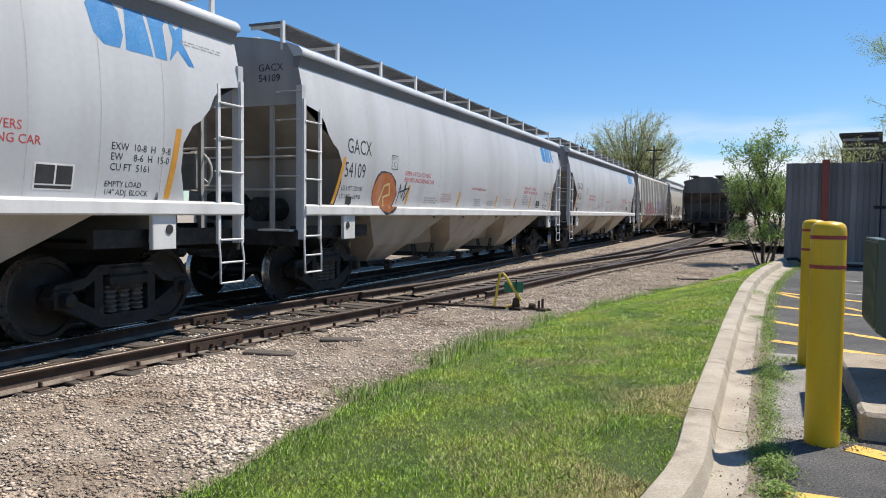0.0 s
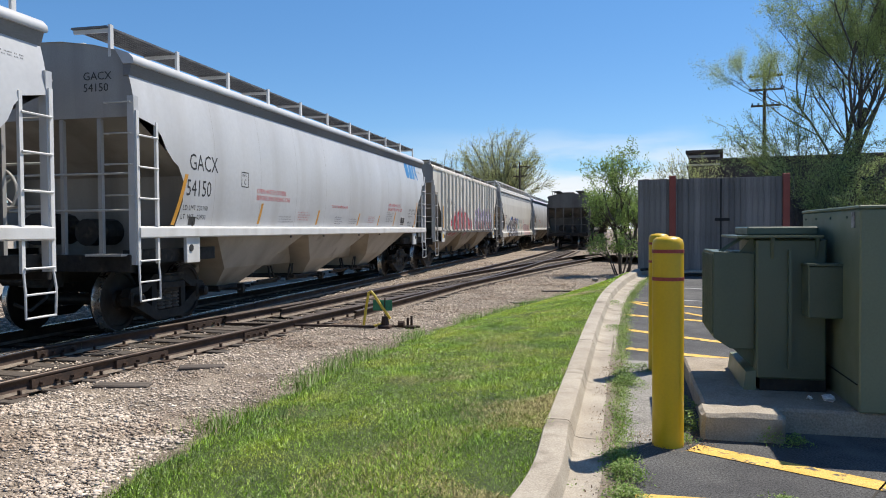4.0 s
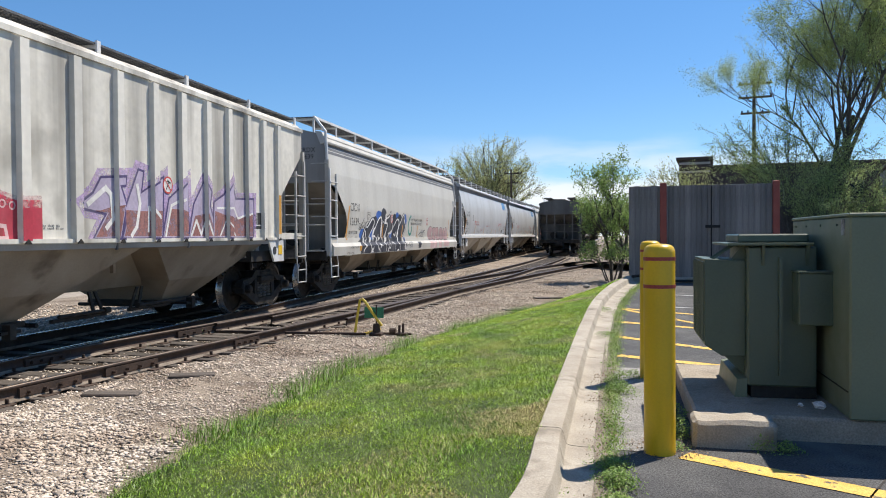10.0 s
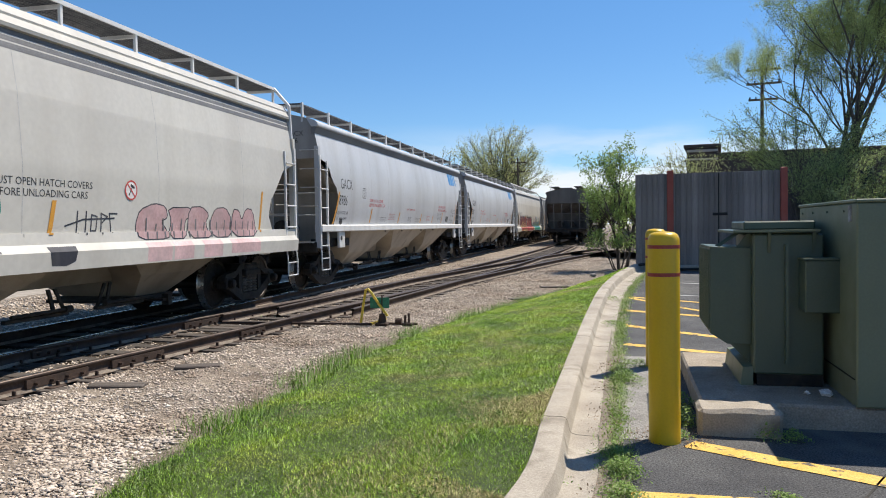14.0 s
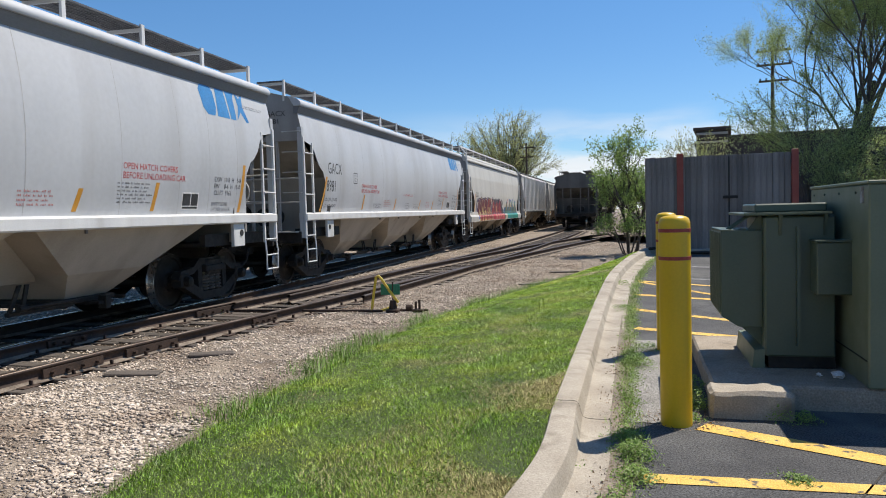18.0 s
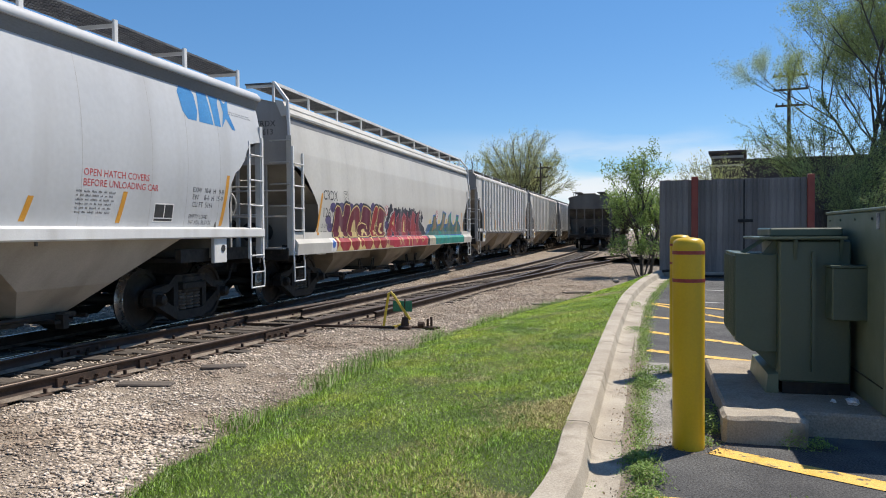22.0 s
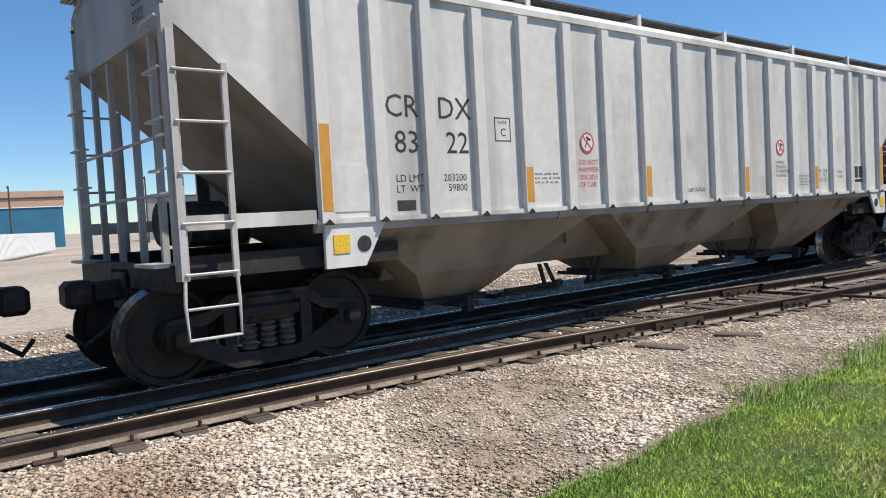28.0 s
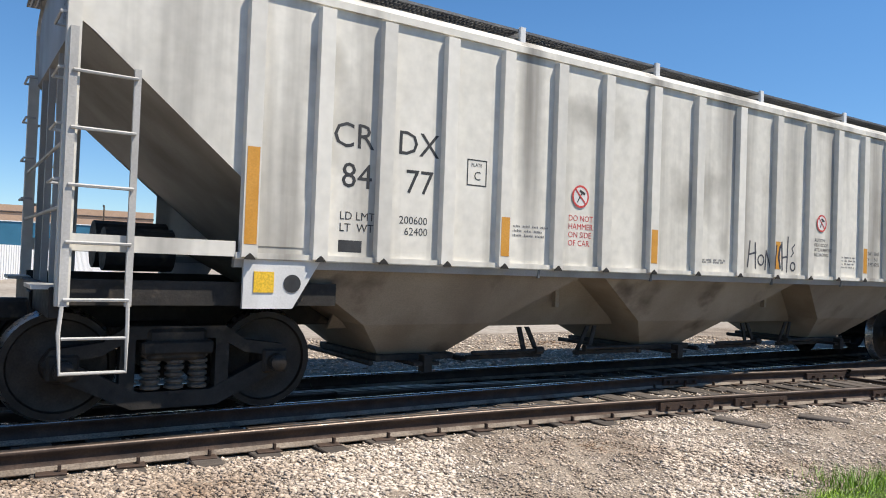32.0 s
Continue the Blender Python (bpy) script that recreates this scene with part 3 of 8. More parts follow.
sheet("gravel_bed", lambda u, v: (lambda p: Vector((p.x, p.y, bed_z(p.x, p.y))))(W(u, v)), lin(-14, 20, 103) + lin(20.5, 60, 80) + lin(64, 300, 40), lin(-12, 14, 105), M["gravel"], "loose pale crushed-stone ballast with brown patches", "gravel")
sheet("service_yard", lambda u, v: (lambda p: Vector((p.x, p.y, -0.12 + 0.03 * noise.noise(p * 0.4))))(W(u, v)), lin(-60, 150, 60), lin(13.9, 60, 30), M["far_ground"], "bare pale dirt yard behind the tracks", "ground")


def lawn_z(x, y):
    a, b = grass_x(y), kerb_x(y)
    q = max(0.0, min(1.0, (x - a) / max(b - a, 0.3)))
    return -0.09 + (0.21 + lot_z(y)) * (q ** 0.8) + 0.015 * noise.noise(Vector((x * 2, y * 2, 7)))


def lawn_point(u, v):
    a, b = grass_x(u) + 0.08 * noise.noise(Vector((0, u * 3, 0))), kerb_x(u) + 0.02
    x = a + (b - a) * v
    return Vector((x, u, lawn_z(x, u)))


sheet("lawn", lawn_point, lin(-3, 18.2, 110), lin(0, 1, 40), M["soil"], "bright green mown strip of lawn with dry patches", "lawn")
sheet("parking_lot", lambda u, v: Vector((kerb_x(u) + 0.55 + (30 - kerb_x(u)) * v, u, lot_z(u))), lin(-12, 40, 90), [0, 0.02, 0.05, 0.1, 0.2, 0.4, 0.7, 1], M["asphalt"], "worn dark asphalt parking lot", "parking lot")


# ---- tracks ----
def rail_profile():
    return [(-0.069, 0.0), (0.069, 0.0), (0.069, 0.012), (0.012, 0.035), (0.009, 0.12), (0.036, 0.132), (0.037, 0.155), (0.03, 0.168), (-0.03, 0.168), (-0.037, 0.155), (-0.036, 0.132), (-0.009, 0.12), (-0.012, 0.035), (-0.069, 0.012)]


def rail(parent, lat_of, off, ss, top_mat, name="rail"):
    prof = rail_profile()
    k = len(prof)
    verts, faces = [], []
    for i, s in enumerate(ss):
        d = (lat_of(s + 0.2) - lat_of(s - 0.2)) / 0.4
        c = W(s, lat_of(s))
        n = (W(0, 1) - W(1, 0) * d).normalized()
        for y, z in prof:
            p = c + n * (off + y)
            verts.append((p.x, p.y, RAIL_Z - 0.168 + z))
    for i in range(len(ss) - 1):
        for j in range(k):
            faces.append((i * k + j, i * k + (j + 1) % k, (i + 1) * k + (j + 1) % k, (i + 1) * k + j))
    me = np_mesh(name, verts, faces, [M["rail_side"], top_mat, M["rail_dust"]], False)
    idx = np.zeros(len(faces), np.int32)
    idx.reshape(-1, k)[:, 7] = 1
    idx.reshape(-1, k)[:, 6] = 1
    idx.reshape(-1, k)[:, 8] = 1
    for j in (1, 2, 12, 13):
        idx.reshape(-1, k)[:, j] = 2
    me.polygons.foreach_set("material_index", idx)
    return part(name, me, None, parent)


def track(name, lat_of, s0, s1, top_mat, label, step=1.0):
    t = thing(name, pose(0, 0, 0), label, "railway track", kind="structure")
    ss = lin(s0, s1, int((s1 - s0) / step) + 1)
    for off in (-0.755, 0.755):
        rail(t, lat_of, off, ss, top_mat)
    return t


main_track = track("main_track", main_lat, -40, 300, M["rail_top"], "main railway track with polished steel rails")
near_track = track("siding_track", near_lat, -16, 60, M["rail_dull"], "rusty siding track branching towards the lawn", 0.5)
left_track = track("storage_track", left_lat, 13, 200, M["rail_dull"], "rusty storage track under standing hopper cars", 1.0)

# track beds; their dark colour also stands for the train's shade
for nm, lf, s0, s1, hw, z in (("siding_bed", near_lat, -14, 15, 0.7, -0.192), ("main_bed", main_lat, -30, 60, 1.0, -0.186)):
    sheet(nm, lambda u, v, lf=lf, hw=hw, z=z: (lambda p: Vector((p.x, p.y, RAIL_Z + z - 0.05 * max(0.0, abs(v) - 0.8) / 0.2 + 0.012 * noise.noise(p * 3))))(W(u, lf(u) + v * hw)), lin(s0, s1, int((s1 - s0) * 2)), [-1, -0.8, -0.4, 0, 0.4, 0.8, 1], M["oily_shaded"], "dirt and stone between the rails, coloured for oil and train shade", "track bed")
tie_bm = box(BM(), -0.115, 0.115, -1.3, 1.3, -0.17, 0.0, 0.008)
tie_mesh = to_mesh("tie", tie_bm, M["tie"])
long_bm = box(BM(), -0.115, 0.115, -2.1, 2.1, -0.17, 0.0, 0.008)
long_tie = to_mesh("tie", long_bm, M["tie"])
rng = random.Random(5)


def ties(parent, lat_of, s0, s1, mesh, step=0.53, z=0.0):
    s = s0
    while s < s1:
        d = (lat_of(s + 0.2) - lat_of(s - 0.2)) / 0.4
        p = W(s + rng.uniform(-0.03, 0.03), lat_of(s) + rng.uniform(-0.06, 0.06), RAIL_Z - 0.172 + z + rng.uniform(-0.008, 0.004))
        part("tie", mesh, None, parent, at=pose(p.x, p.y, p.z, 0, 0, 90 - math.degrees(HEAD) + math.degrees(math.atan(d)) + rng.uniform(-1.5, 1.5)))
        s += step


ties(main_track, main_lat, -8, 60, tie_mesh)
ties(near_track, near_lat, 0, 44, tie_mesh, z=0.006)
ties(left_track, left_lat, 24, 60, tie_mesh, z=0.012)

# ---- covered hopper cars ----
KIND_B = {"smooth": 16.5, "cream": 16.35, "cream_short": 15.7, "ribbed": 15.45}    # lengths of the bodies
B = 16.35
HB = B / 2
SILL, EAVE = 1.42, 3.75


def truck_parts(car, u, has_stripe=False):
    """A three-piece freight truck with two wheelsets."""
    bm = BM()
    for sgn in (-1, 1):
        y = sgn * 1.0
        w = 0.07
        # frame as bars round the spring window and the two triangles
        bars = [[(-1.05, 0.5), (-0.98, 0.62), (-0.6, 0.67), (-0.42, 0.8), (0.42, 0.8), (0.6, 0.67), (0.98, 0.62), (1.05, 0.5), (1.0, 0.46), (0.86, 0.52), (0.6, 0.56), (0.38, 0.69), (-0.38, 0.69), (-0.6, 0.56), (-0.86, 0.52), (-1.0, 0.46)],
                [(-0.98, 0.4), (-0.82, 0.5), (-0.3, 0.24), (0.3, 0.24), (0.82, 0.5), (0.98, 0.4), (0.36, 0.1), (-0.36, 0.1)],
                [(-0.46, 0.2), (-0.46, 0.72), (-0.34, 0.72), (-0.34, 0.2)], [(0.34, 0.2), (0.34, 0.72), (0.46, 0.72), (0.46, 0.2)]]
        for k, b in enumerate(bars):
            prism(bm, b, 1, y - w + 0.004 * k, y + w + 0.004 * k)
        box(bm, -0.3, 0.3, y - 0.14, y + 0.14, 0.56, 0.68, 0.02)
        for ux in (-0.889, 0.889):
            box(bm, ux - 0.12, ux + 0.12, y - 0.1, y + 0.1, 0.36, 0.58, 0.02)
            rod(bm, (ux, y + sgn * 0.08, 0.457), (ux, y + sgn * 0.17, 0.457), 0.085, 12)
            rod(bm, (ux, y + sgn * 0.17, 0.457), (ux, y + sgn * 0.19, 0.457), 0.05, 8)
    box(bm, -0.25, 0.25, -1.1, 1.1, 0.5, 0.78, 0.03)
    box(bm, -0.05, 0.05, -0.7, 0.7, 0.3, 0.42)
    tr = part("truck", bm, M["truck"], car, "grimy cast-steel truck frame", at=pose(u, 0, 0))
    for sgn in (-1, 1):
        for ux in (-0.2, 0.0, 0.2):
            part("coil_spring", COIL, None, tr, "", at=pose(ux, sgn * 1.0, 0.25))
    for ux in (-0.889, 0.889):
        axle = part("wheelset", AXLE, None, car, "", at=pose(u + ux, 0, 0.457))
        for me in WHEELS:
            part("wheel", me, None, axle, "grimy steel wheel with a bright tread")
    return tr


def coil_mesh():
    """A stout coil spring: rounded turns with dark grooves between them."""
    prof = []
    for k in range(6):
        z = 0.055 * k
        prof += [(0.062, z), (0.085, z + 0.012), (0.085, z + 0.034), (0.062, z + 0.046)]
    return to_mesh("coil_spring", lathe(BM(), prof, 12, "Z"), M["spring"], 30)


COIL = coil_mesh()


def wheel_mesh(sgn):
    """A cast wheel with its hub, dished plate, rim and flange; the bearing cap turns with it."""
    prof = [(0.06, 0.66), (0.1, 0.665), (0.12, 0.69), (0.2, 0.72), (0.36, 0.735), (0.385, 0.68), (0.482, 0.68), (0.484, 0.7), (0.462, 0.73), (0.455, 0.8), (0.448, 0.815), (0.395, 0.815), (0.38, 0.79), (0.24, 0.765), (0.15, 0.79), (0.13, 0.83), (0.06, 0.83)]
    bm = lathe(BM(), [(r, sgn * w) for r, w in prof], 32)
    me = to_mesh("wheel", bm, [M["wheel"], M["tread"]], 40)
    for p in me.polygons:
        r = math.hypot(p.center.x, p.center.z)
        if 0.44 < r < 0.48 and 0.69 < abs(p.center.y) < 0.82:
            p.material_index = 1
    return me


def axle_mesh():
    bm = lathe(BM(), [(0.055, -1.2), (0.075, -1.19), (0.075, -0.86), (0.085, -0.84), (0.085, 0.84), (0.075, 0.86), (0.075, 1.19), (0.055, 1.2)], 14)
    me = to_mesh("wheelset", bm, M["wheel"], 40)
    return me


WHEELS = [wheel_mesh(-1), wheel_mesh(1)]
AXLE = axle_mesh()


def smooth_inset(kind):
    return {"smooth": [(1.3, 0.9), (1.5, 1.0), (1.9, 1.13), (2.2, 1.12), (2.42, 0.97), (2.5, 0.82), (2.65, 0.66), (2.82, 0.56), (2.95, 0.42), (3.01, 0.1), (3.03, 0.0), (4.0, 0.0)],
            "cream": [(1.2, 1.0), (1.35, 1.02), (1.7, 1.25), (2.0, 1.17), (2.6, 0.55), (2.74, 0.1), (2.76, 0.0), (4.0, 0.0)],
            "ribbed": [(1.3, 1.33), (2.1, 1.33), (3.18, 0.06), (3.2, 0.0), (4.0, 0.0)]}[kind.split("_")[0]]


def lerp(tab, q):
    for (a, va), (b, vb) in zip(tab, tab[1:]):
        if q <= b:
            return va + (vb - va) * max(0.0, (q - a)) / (b - a)
    return tab[-1][1]


# the bulging side of a smooth car, one gentle arc from sill to eave
SMOOTH_SIDE = [(1.3 + 0.1 * i, 1.583 - 0.112 * abs((1.3 + 0.1 * i - 2.52) / 1.0) ** 2 - 0.006 * (1.3 + 0.1 * i - 2.52)) for i in range(26)]


def side_y(kind, z):
    """Half the width of the body at a height above the rail."""
    if kind == "ribbed":
        return 1.5
    if kind.startswith("cream"):
        return lerp([(1.2, 1.5), (1.5, 1.535), (2.2, 1.57), (3.0, 1.53), (3.5, 1.46), (3.8, 1.4)], z)
    return lerp(SMOOTH_SIDE, z)


def car_body(kind, paint):
    """Side sheets, roof and the sloped ends, in one skin."""
    bm = BM()
    ends = []
    ins = smooth_inset(kind)
    z0 = 1.42
    zs = [z0, 1.5, 1.6, 1.7, 1.8, 1.9, 2.0, 2.1, 2.2, 2.3, 2.4, 2.42, 2.5, 2.6, 2.65, 2.7, 2.74, 2.76, 2.8, 2.82, 2.9, 2.95, 3.0, 3.01, 3.03, 3.1, 3.19, 3.2, 3.3, 3.4, 3.5, 3.6, 3.7, EAVE]
    n = 40
    roof = [(1.44, 3.86), (1.3, 3.93), (0.9, 4.03), (0.4, 4.1), (0.0, 4.11)]
    rows = [(side_y(kind, z), z) for z in zs] + roof
    for sgn in (-1, 1):
        grid = []
        for y, z in rows:
            a = lerp(ins, z)
            grid.append([bm.verts.new((-HB + a + (B - 2 * a) * i / n, sgn * y, z)) for i in range(n + 1)])
        for r0, r1 in zip(grid, grid[1:]):
            for i in range(n):
                bm.faces.new((r0[i], r0[i + 1], r1[i + 1], r1[i]))
    bmesh.ops.remove_doubles(bm, verts=bm.verts, dist=1e-4)
    for e in (-1, 1):
        zc = {"smooth": 3.03, "cream": 2.76, "ribbed": 3.19}[kind.split("_")[0]]
        top = [(y, z) for y, z in rows if z >= zc - 1e-6]
        ring = [(y, z) for y, z in top] + [(-y, z) for y, z in reversed(top[:-1])]
        eb = BM()
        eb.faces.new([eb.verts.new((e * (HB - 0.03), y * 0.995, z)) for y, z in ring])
        ends.append(part("end_sheet", eb, M["end_paint"], None, "upper end sheet in grimy, shade-darkened paint"))
    body = part("body", bm, paint, None, smooth=30)
    for o in ends:
        o.parent = body
    return body


def slope_sheets(car, kind):
    """The dirty sheets that slope in under both ends, toned darker for their recess shade."""
    zc = {"smooth": 3.03, "cream": 2.76, "ribbed": 3.19}[kind.split("_")[0]]
    w = {"smooth": 1.5, "cream": 1.5, "ribbed": 1.488}[kind.split("_")[0]]
    line = [(0.03, zc), (2.25, zc - 1.82)] if kind == "ribbed" else [(0.03, zc), (1.42, zc - 0.72), (1.5, 1.06)]
    for e in (-1, 1):
        bm = BM()
        rows = [[bm.verts.new((e * (HB - a), y, z)) for y in (-w, w)] for a, z in line]
        back = [[bm.verts.new((e * (HB - a - 0.02), y, z - 0.01)) for y in (-w, w)] for a, z in line]
        for g0, g1 in zip(rows, rows[1:]):
            bm.faces.new((g0[0], g0[1], g1[1], g1[0]))
        for g0, g1 in zip(back, back[1:]):
            bm.faces.new((g0[0], g1[0], g1[1], g0[1]))
        part("slope_sheet", bm, M["slope"], car, "dusty sloped end sheet with recess shade in its tone")


def bays(car, kind):
    """Three discharge bays with sloped sheets and outlet gates."""
    bay_mat = M["bay_pale"] if kind == "smooth" else M["bay"]
    edges = [B / 2 + q for q in (-6.05, -2.15, 2.15, 6.05)]
    for i in range(3):
        u0, u1 = edges[i] - HB, edges[i + 1] - HB
        m = (u0 + u1) / 2
        bm = BM()
        zt, zm, zb = SILL + 0.02, 0.78, 0.42
        top = [(u0, -1.5), (u1, -1.5), (u1, 1.5), (u0, 1.5)]
        f = 0.42
        mid = [(m - (m - u0) * f, -1.02), (m + (u1 - m) * f, -1.02), (m + (u1 - m) * f, 1.02), (m - (m - u0) * f, 1.02)]
        low = [(m - 0.42, -0.62), (m + 0.42, -0.62), (m + 0.42, 0.62), (m - 0.42, 0.62)]
        rings = [[bm.verts.new((x, y, z)) for x, y in r] for r, z in ((top, zt), (mid, zm), (low, zb))]
        for r0, r1 in zip(rings, rings[1:]):
            for k in range(4):
                bm.faces.new((r0[k], r0[(k + 1) % 4], r1[(k + 1) % 4], r1[k]))
        bm.faces.new(rings[2])
        bay = part("hopper_bay", bm, bay_mat, car, "dusty brown sloped discharge bay")
        bm = BM()
        box(bm, m - 0.5, m + 0.5, -0.72, 0.72, 0.36, 0.43, 0.01)
        box(bm, m - 0.16, m + 0.16, -0.95, 0.95, 0.33, 0.37)
        rod(bm, (m - 0.6, -0.8, 0.36), (m - 0.6, 0.8, 0.36), 0.03, 8)
        rod(bm, (m + 0.6, -0.8, 0.36), (m + 0.6, 0.8, 0.36), 0.03, 8)
        box(bm, m - 0.05, m + 0.05, -0.98, -0.86, 0.26, 0.44)
        part("outlet_gate", bm, M["truck"], bay, "rusty sliding outlet gate")
    for u in (edges[1] - HB, edges[2] - HB):
        for sgn in (-1,):
            for e in (-1, 1):
                bm = BM()
                a = u + e * 0.62
                for x0, x1 in ((a, a - e * 0.1), (a - e * 0.12, a - e * 0.3)):
                    d = 0.03
                    prism(bm, [(x0 - d, 0.72), (x0 + d, 0.72), (x1 + d, 0.4), (x1 - d, 0.4)], 1, sgn * 0.86 - 0.012, sgn * 0.86 + 0.012)
                box(bm, min(a - e * 0.34, a + e * 0.75), max(a - e * 0.34, a + e * 0.75), sgn * 0.86 - 0.035, sgn * 0.86 + 0.035, 0.36, 0.41, 0.008)
                rod(bm, (a - e * 0.2, sgn * 0.97, 0.45), (a + e * 0.75, sgn * 0.97, 0.45), 0.022, 8)
                rod(bm, (a - e * 0.28, sgn * 0.97, 0.45), (a - e * 0.16, sgn * 0.97, 0.45), 0.045, 10)
                part("gate_operating_shaft", bm, M["truck"], car, "black gate shaft on hanging struts")
            bm = BM()
            box(bm, u - 0.03, u + 0.03, sgn * 0.8 - 0.03, sgn * 0.8 + 0.03, 0.95, 1.42)
            part("hood_stay", bm, bay_mat, car)
            for q in (-0.9, 0.9):
                bm = rod(BM(), (u + q, sgn * 1.5, 1.31), (u + q, sgn * 1.5, 1.4), 0.022, 6)
                part("sill_hook", bm, M["galv"], car)
    bm = BM()
    for sgn in (-1, 1):
        prism(bm, [(sgn * 0.42, 0.7), (sgn * 0.46, 0.7), (sgn * 1.0, 1.43), (sgn * 0.95, 1.43)], 0, edges[0] - HB + 1.0, edges[3] - HB - 1.0)
    part("sill_hood", bm, bay_mat, car, "dusty sloped hood over the centre sill")
    bm = BM()
    box(bm, -HB - 0.1, HB + 0.1, -0.2, 0.2, 0.72, 1.05, 0.01)
    part("centre_sill", bm, M["truck"], car)


def ladder(car, u0, u1, y, z0, z1, zlong, material, rungs=7, stirrup=True, name="ladder"):
    bm = BM()
    box(bm, u0 - 0.03, u0 + 0.03, y - 0.025, y + 0.025, z0 + (0.5 if stirrup else 0), zlong)
    box(bm, u1 - 0.025, u1 + 0.025, y - 0.02, y + 0.02, z0 + (0.5 if stirrup else 0), z1)
    if stirrup:
        tube(bm, [(u0, y - 0.01, z0 + 0.52), (u0 - 0.02 * (1 if u0 < u1 else -1), y - 0.03, z0 + 0.3), (u0, y - 0.03, z0), (u1, y - 0.03, z0), (u1, y - 0.03, z0 + 0.3), (u1, y - 0.01, z0 + 0.52)], 0.016, 6)
        rod(bm, (u0, y - 0.03, z0 + 0.26), (u1, y - 0.03, z0 + 0.26), 0.013, 6)
    lad = part(name, bm, material, car, "")
    n = int((z1 - z0 - 0.55) / 0.43)
    for i in range(n + 1):
        z = z0 + 0.55 + 0.43 * i
        part("rung", rod(BM(), (u0, y - 0.03, z), (u1, y - 0.03, z), 0.014, 6), material, lad)
    return lad


def end_gear(car, kind, paint):
    """Platforms, posts, ladders, couplers and brake gear at both ends."""
    for e in (-1, 1):
        x = e * HB
        bm = BM()
        box(bm, min(x + e * 0.05, x - e * 2.3), max(x + e * 0.05, x - e * 2.3), -1.36, 1.36, 1.0, 1.06)
        box(bm, min(x, x + e * 0.08), max(x, x + e * 0.08), -1.48, 1.48, 0.9, 1.14, 0.01)
        for sgn in (-1, 1):
            box(bm, min(x, x - e * 2.3), max(x, x - e * 2.3), sgn * 1.36 - 0.05, sgn * 1.36 + 0.05, 1.0, 1.2)
        part("end_platform", bm, M["truck"], car, "dirty steel end platform")
        for y in (-0.95, -0.35, 0.35, 0.95):
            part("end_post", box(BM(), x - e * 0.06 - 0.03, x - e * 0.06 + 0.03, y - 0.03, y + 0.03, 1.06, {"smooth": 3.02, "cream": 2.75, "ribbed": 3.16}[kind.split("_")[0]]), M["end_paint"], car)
        for z in (1.75, 2.25):
            part("grab_bar", rod(BM(), (x + e * 0.02, -1.45, z), (x + e * 0.02, 1.45, z), 0.016, 6), M["ladder"], car)
        for sgn in (-1, 1):
            part("end_step", box(BM(), min(x, x + e * 0.2), max(x, x + e * 0.2), sgn * 1.15 - 0.28, sgn * 1.15 + 0.28, 1.12, 1.15), M["ladder"], car, "small open end step")
            for i in range(4):
                z = 1.95 + 0.42 * i
                part("grab_iron", tube(BM(), [(x, sgn * 1.52, z), (x + e * 0.09, sgn * 1.52, z), (x + e * 0.09, sgn * 1.12, z), (x, sgn * 1.12, z)], 0.012, 5), M["ladder"], car)
        for sgn in (-1, 1):
            bm = BM()
            box(bm, x - 0.05, x + 0.05, sgn * 1.5 - 0.05, sgn * 1.5 + 0.05, 1.0, 3.3)
            part("corner_post", bm, paint, car)
            lo = 0.5
            ladder(car, x, x - e * 0.46, sgn * 1.55, lo, 2.85 if kind == "ribbed" else 3.0, 3.1, M["ladder"] if kind == "ribbed" else M["white_trim"])
            # jacking pad and the plate by the bolster
            bm = BM()
            if kind == "ribbed":
                a = x - e * (1.38 if e < 0 else 1.05)
                prism(bm, [(a, 1.4), (a - e * 0.7, 1.4), (a - e * 0.45, 0.98), (a, 0.98)], 1, sgn * 1.5 - 0.02, sgn * 1.5 + 0.02)
                hole = a - e * 0.44
            else:
                a = x - e * 1.22
                box(bm, min(a, a - e * 0.38), max(a, a - e * 0.38), sgn * 1.52 - 0.03, sgn * 1.52 + 0.03, 0.97, 1.4, 0.008)
                hole = a - e * 0.12
            part("bolster_plate", bm, M["white_trim"], car, "pale steel bolster plate")
            y0 = sgn * (1.515 if kind == "ribbed" else 1.55)
            part("plate_hole", rod(BM(), (hole, y0, 1.2), (hole, y0 + sgn * 0.012, 1.2), 0.08 if kind == "ribbed" else 0.055, 16), M["ink"], car)
        bm = BM()
        box(bm, min(x, x + e * 0.55), max(x, x + e * 0.55), -0.11, 0.11, 0.78, 0.98, 0.03)
        box(bm, min(x + e * 0.35, x + e * 0.62), max(x + e * 0.35, x + e * 0.62), -0.17, 0.17, 0.74, 1.0, 0.05)
        box(bm, x - 0.08, x + 0.08, -0.3, 0.3, 0.68, 1.08)
        part("coupler", bm, M["truck"], car, "dark knuckle coupler")
        bm = BM()
        tube(bm, [(x + e * 0.1, -0.3, 0.8), (x + e * 0.3, -0.32, 0.55), (x + e * 0.5, -0.25, 0.4), (x + e * 0.62, -0.1, 0.5)], 0.025, 6)
        part("air_hose", bm, M["truck"], car, "black rubber air hose")
    bm = BM()
    rod(bm, (-HB + 0.45, -0.4, 1.45), (-HB + 1.05, -0.4, 1.45), 0.2, 14)
    rod(bm, (-HB + 0.5, 0.5, 1.5), (-HB + 1.2, 0.5, 1.5), 0.24, 14)
    part("brake_cylinder", bm, M["truck"], car, "brake cylinder and air reservoir")
    bm = BM()
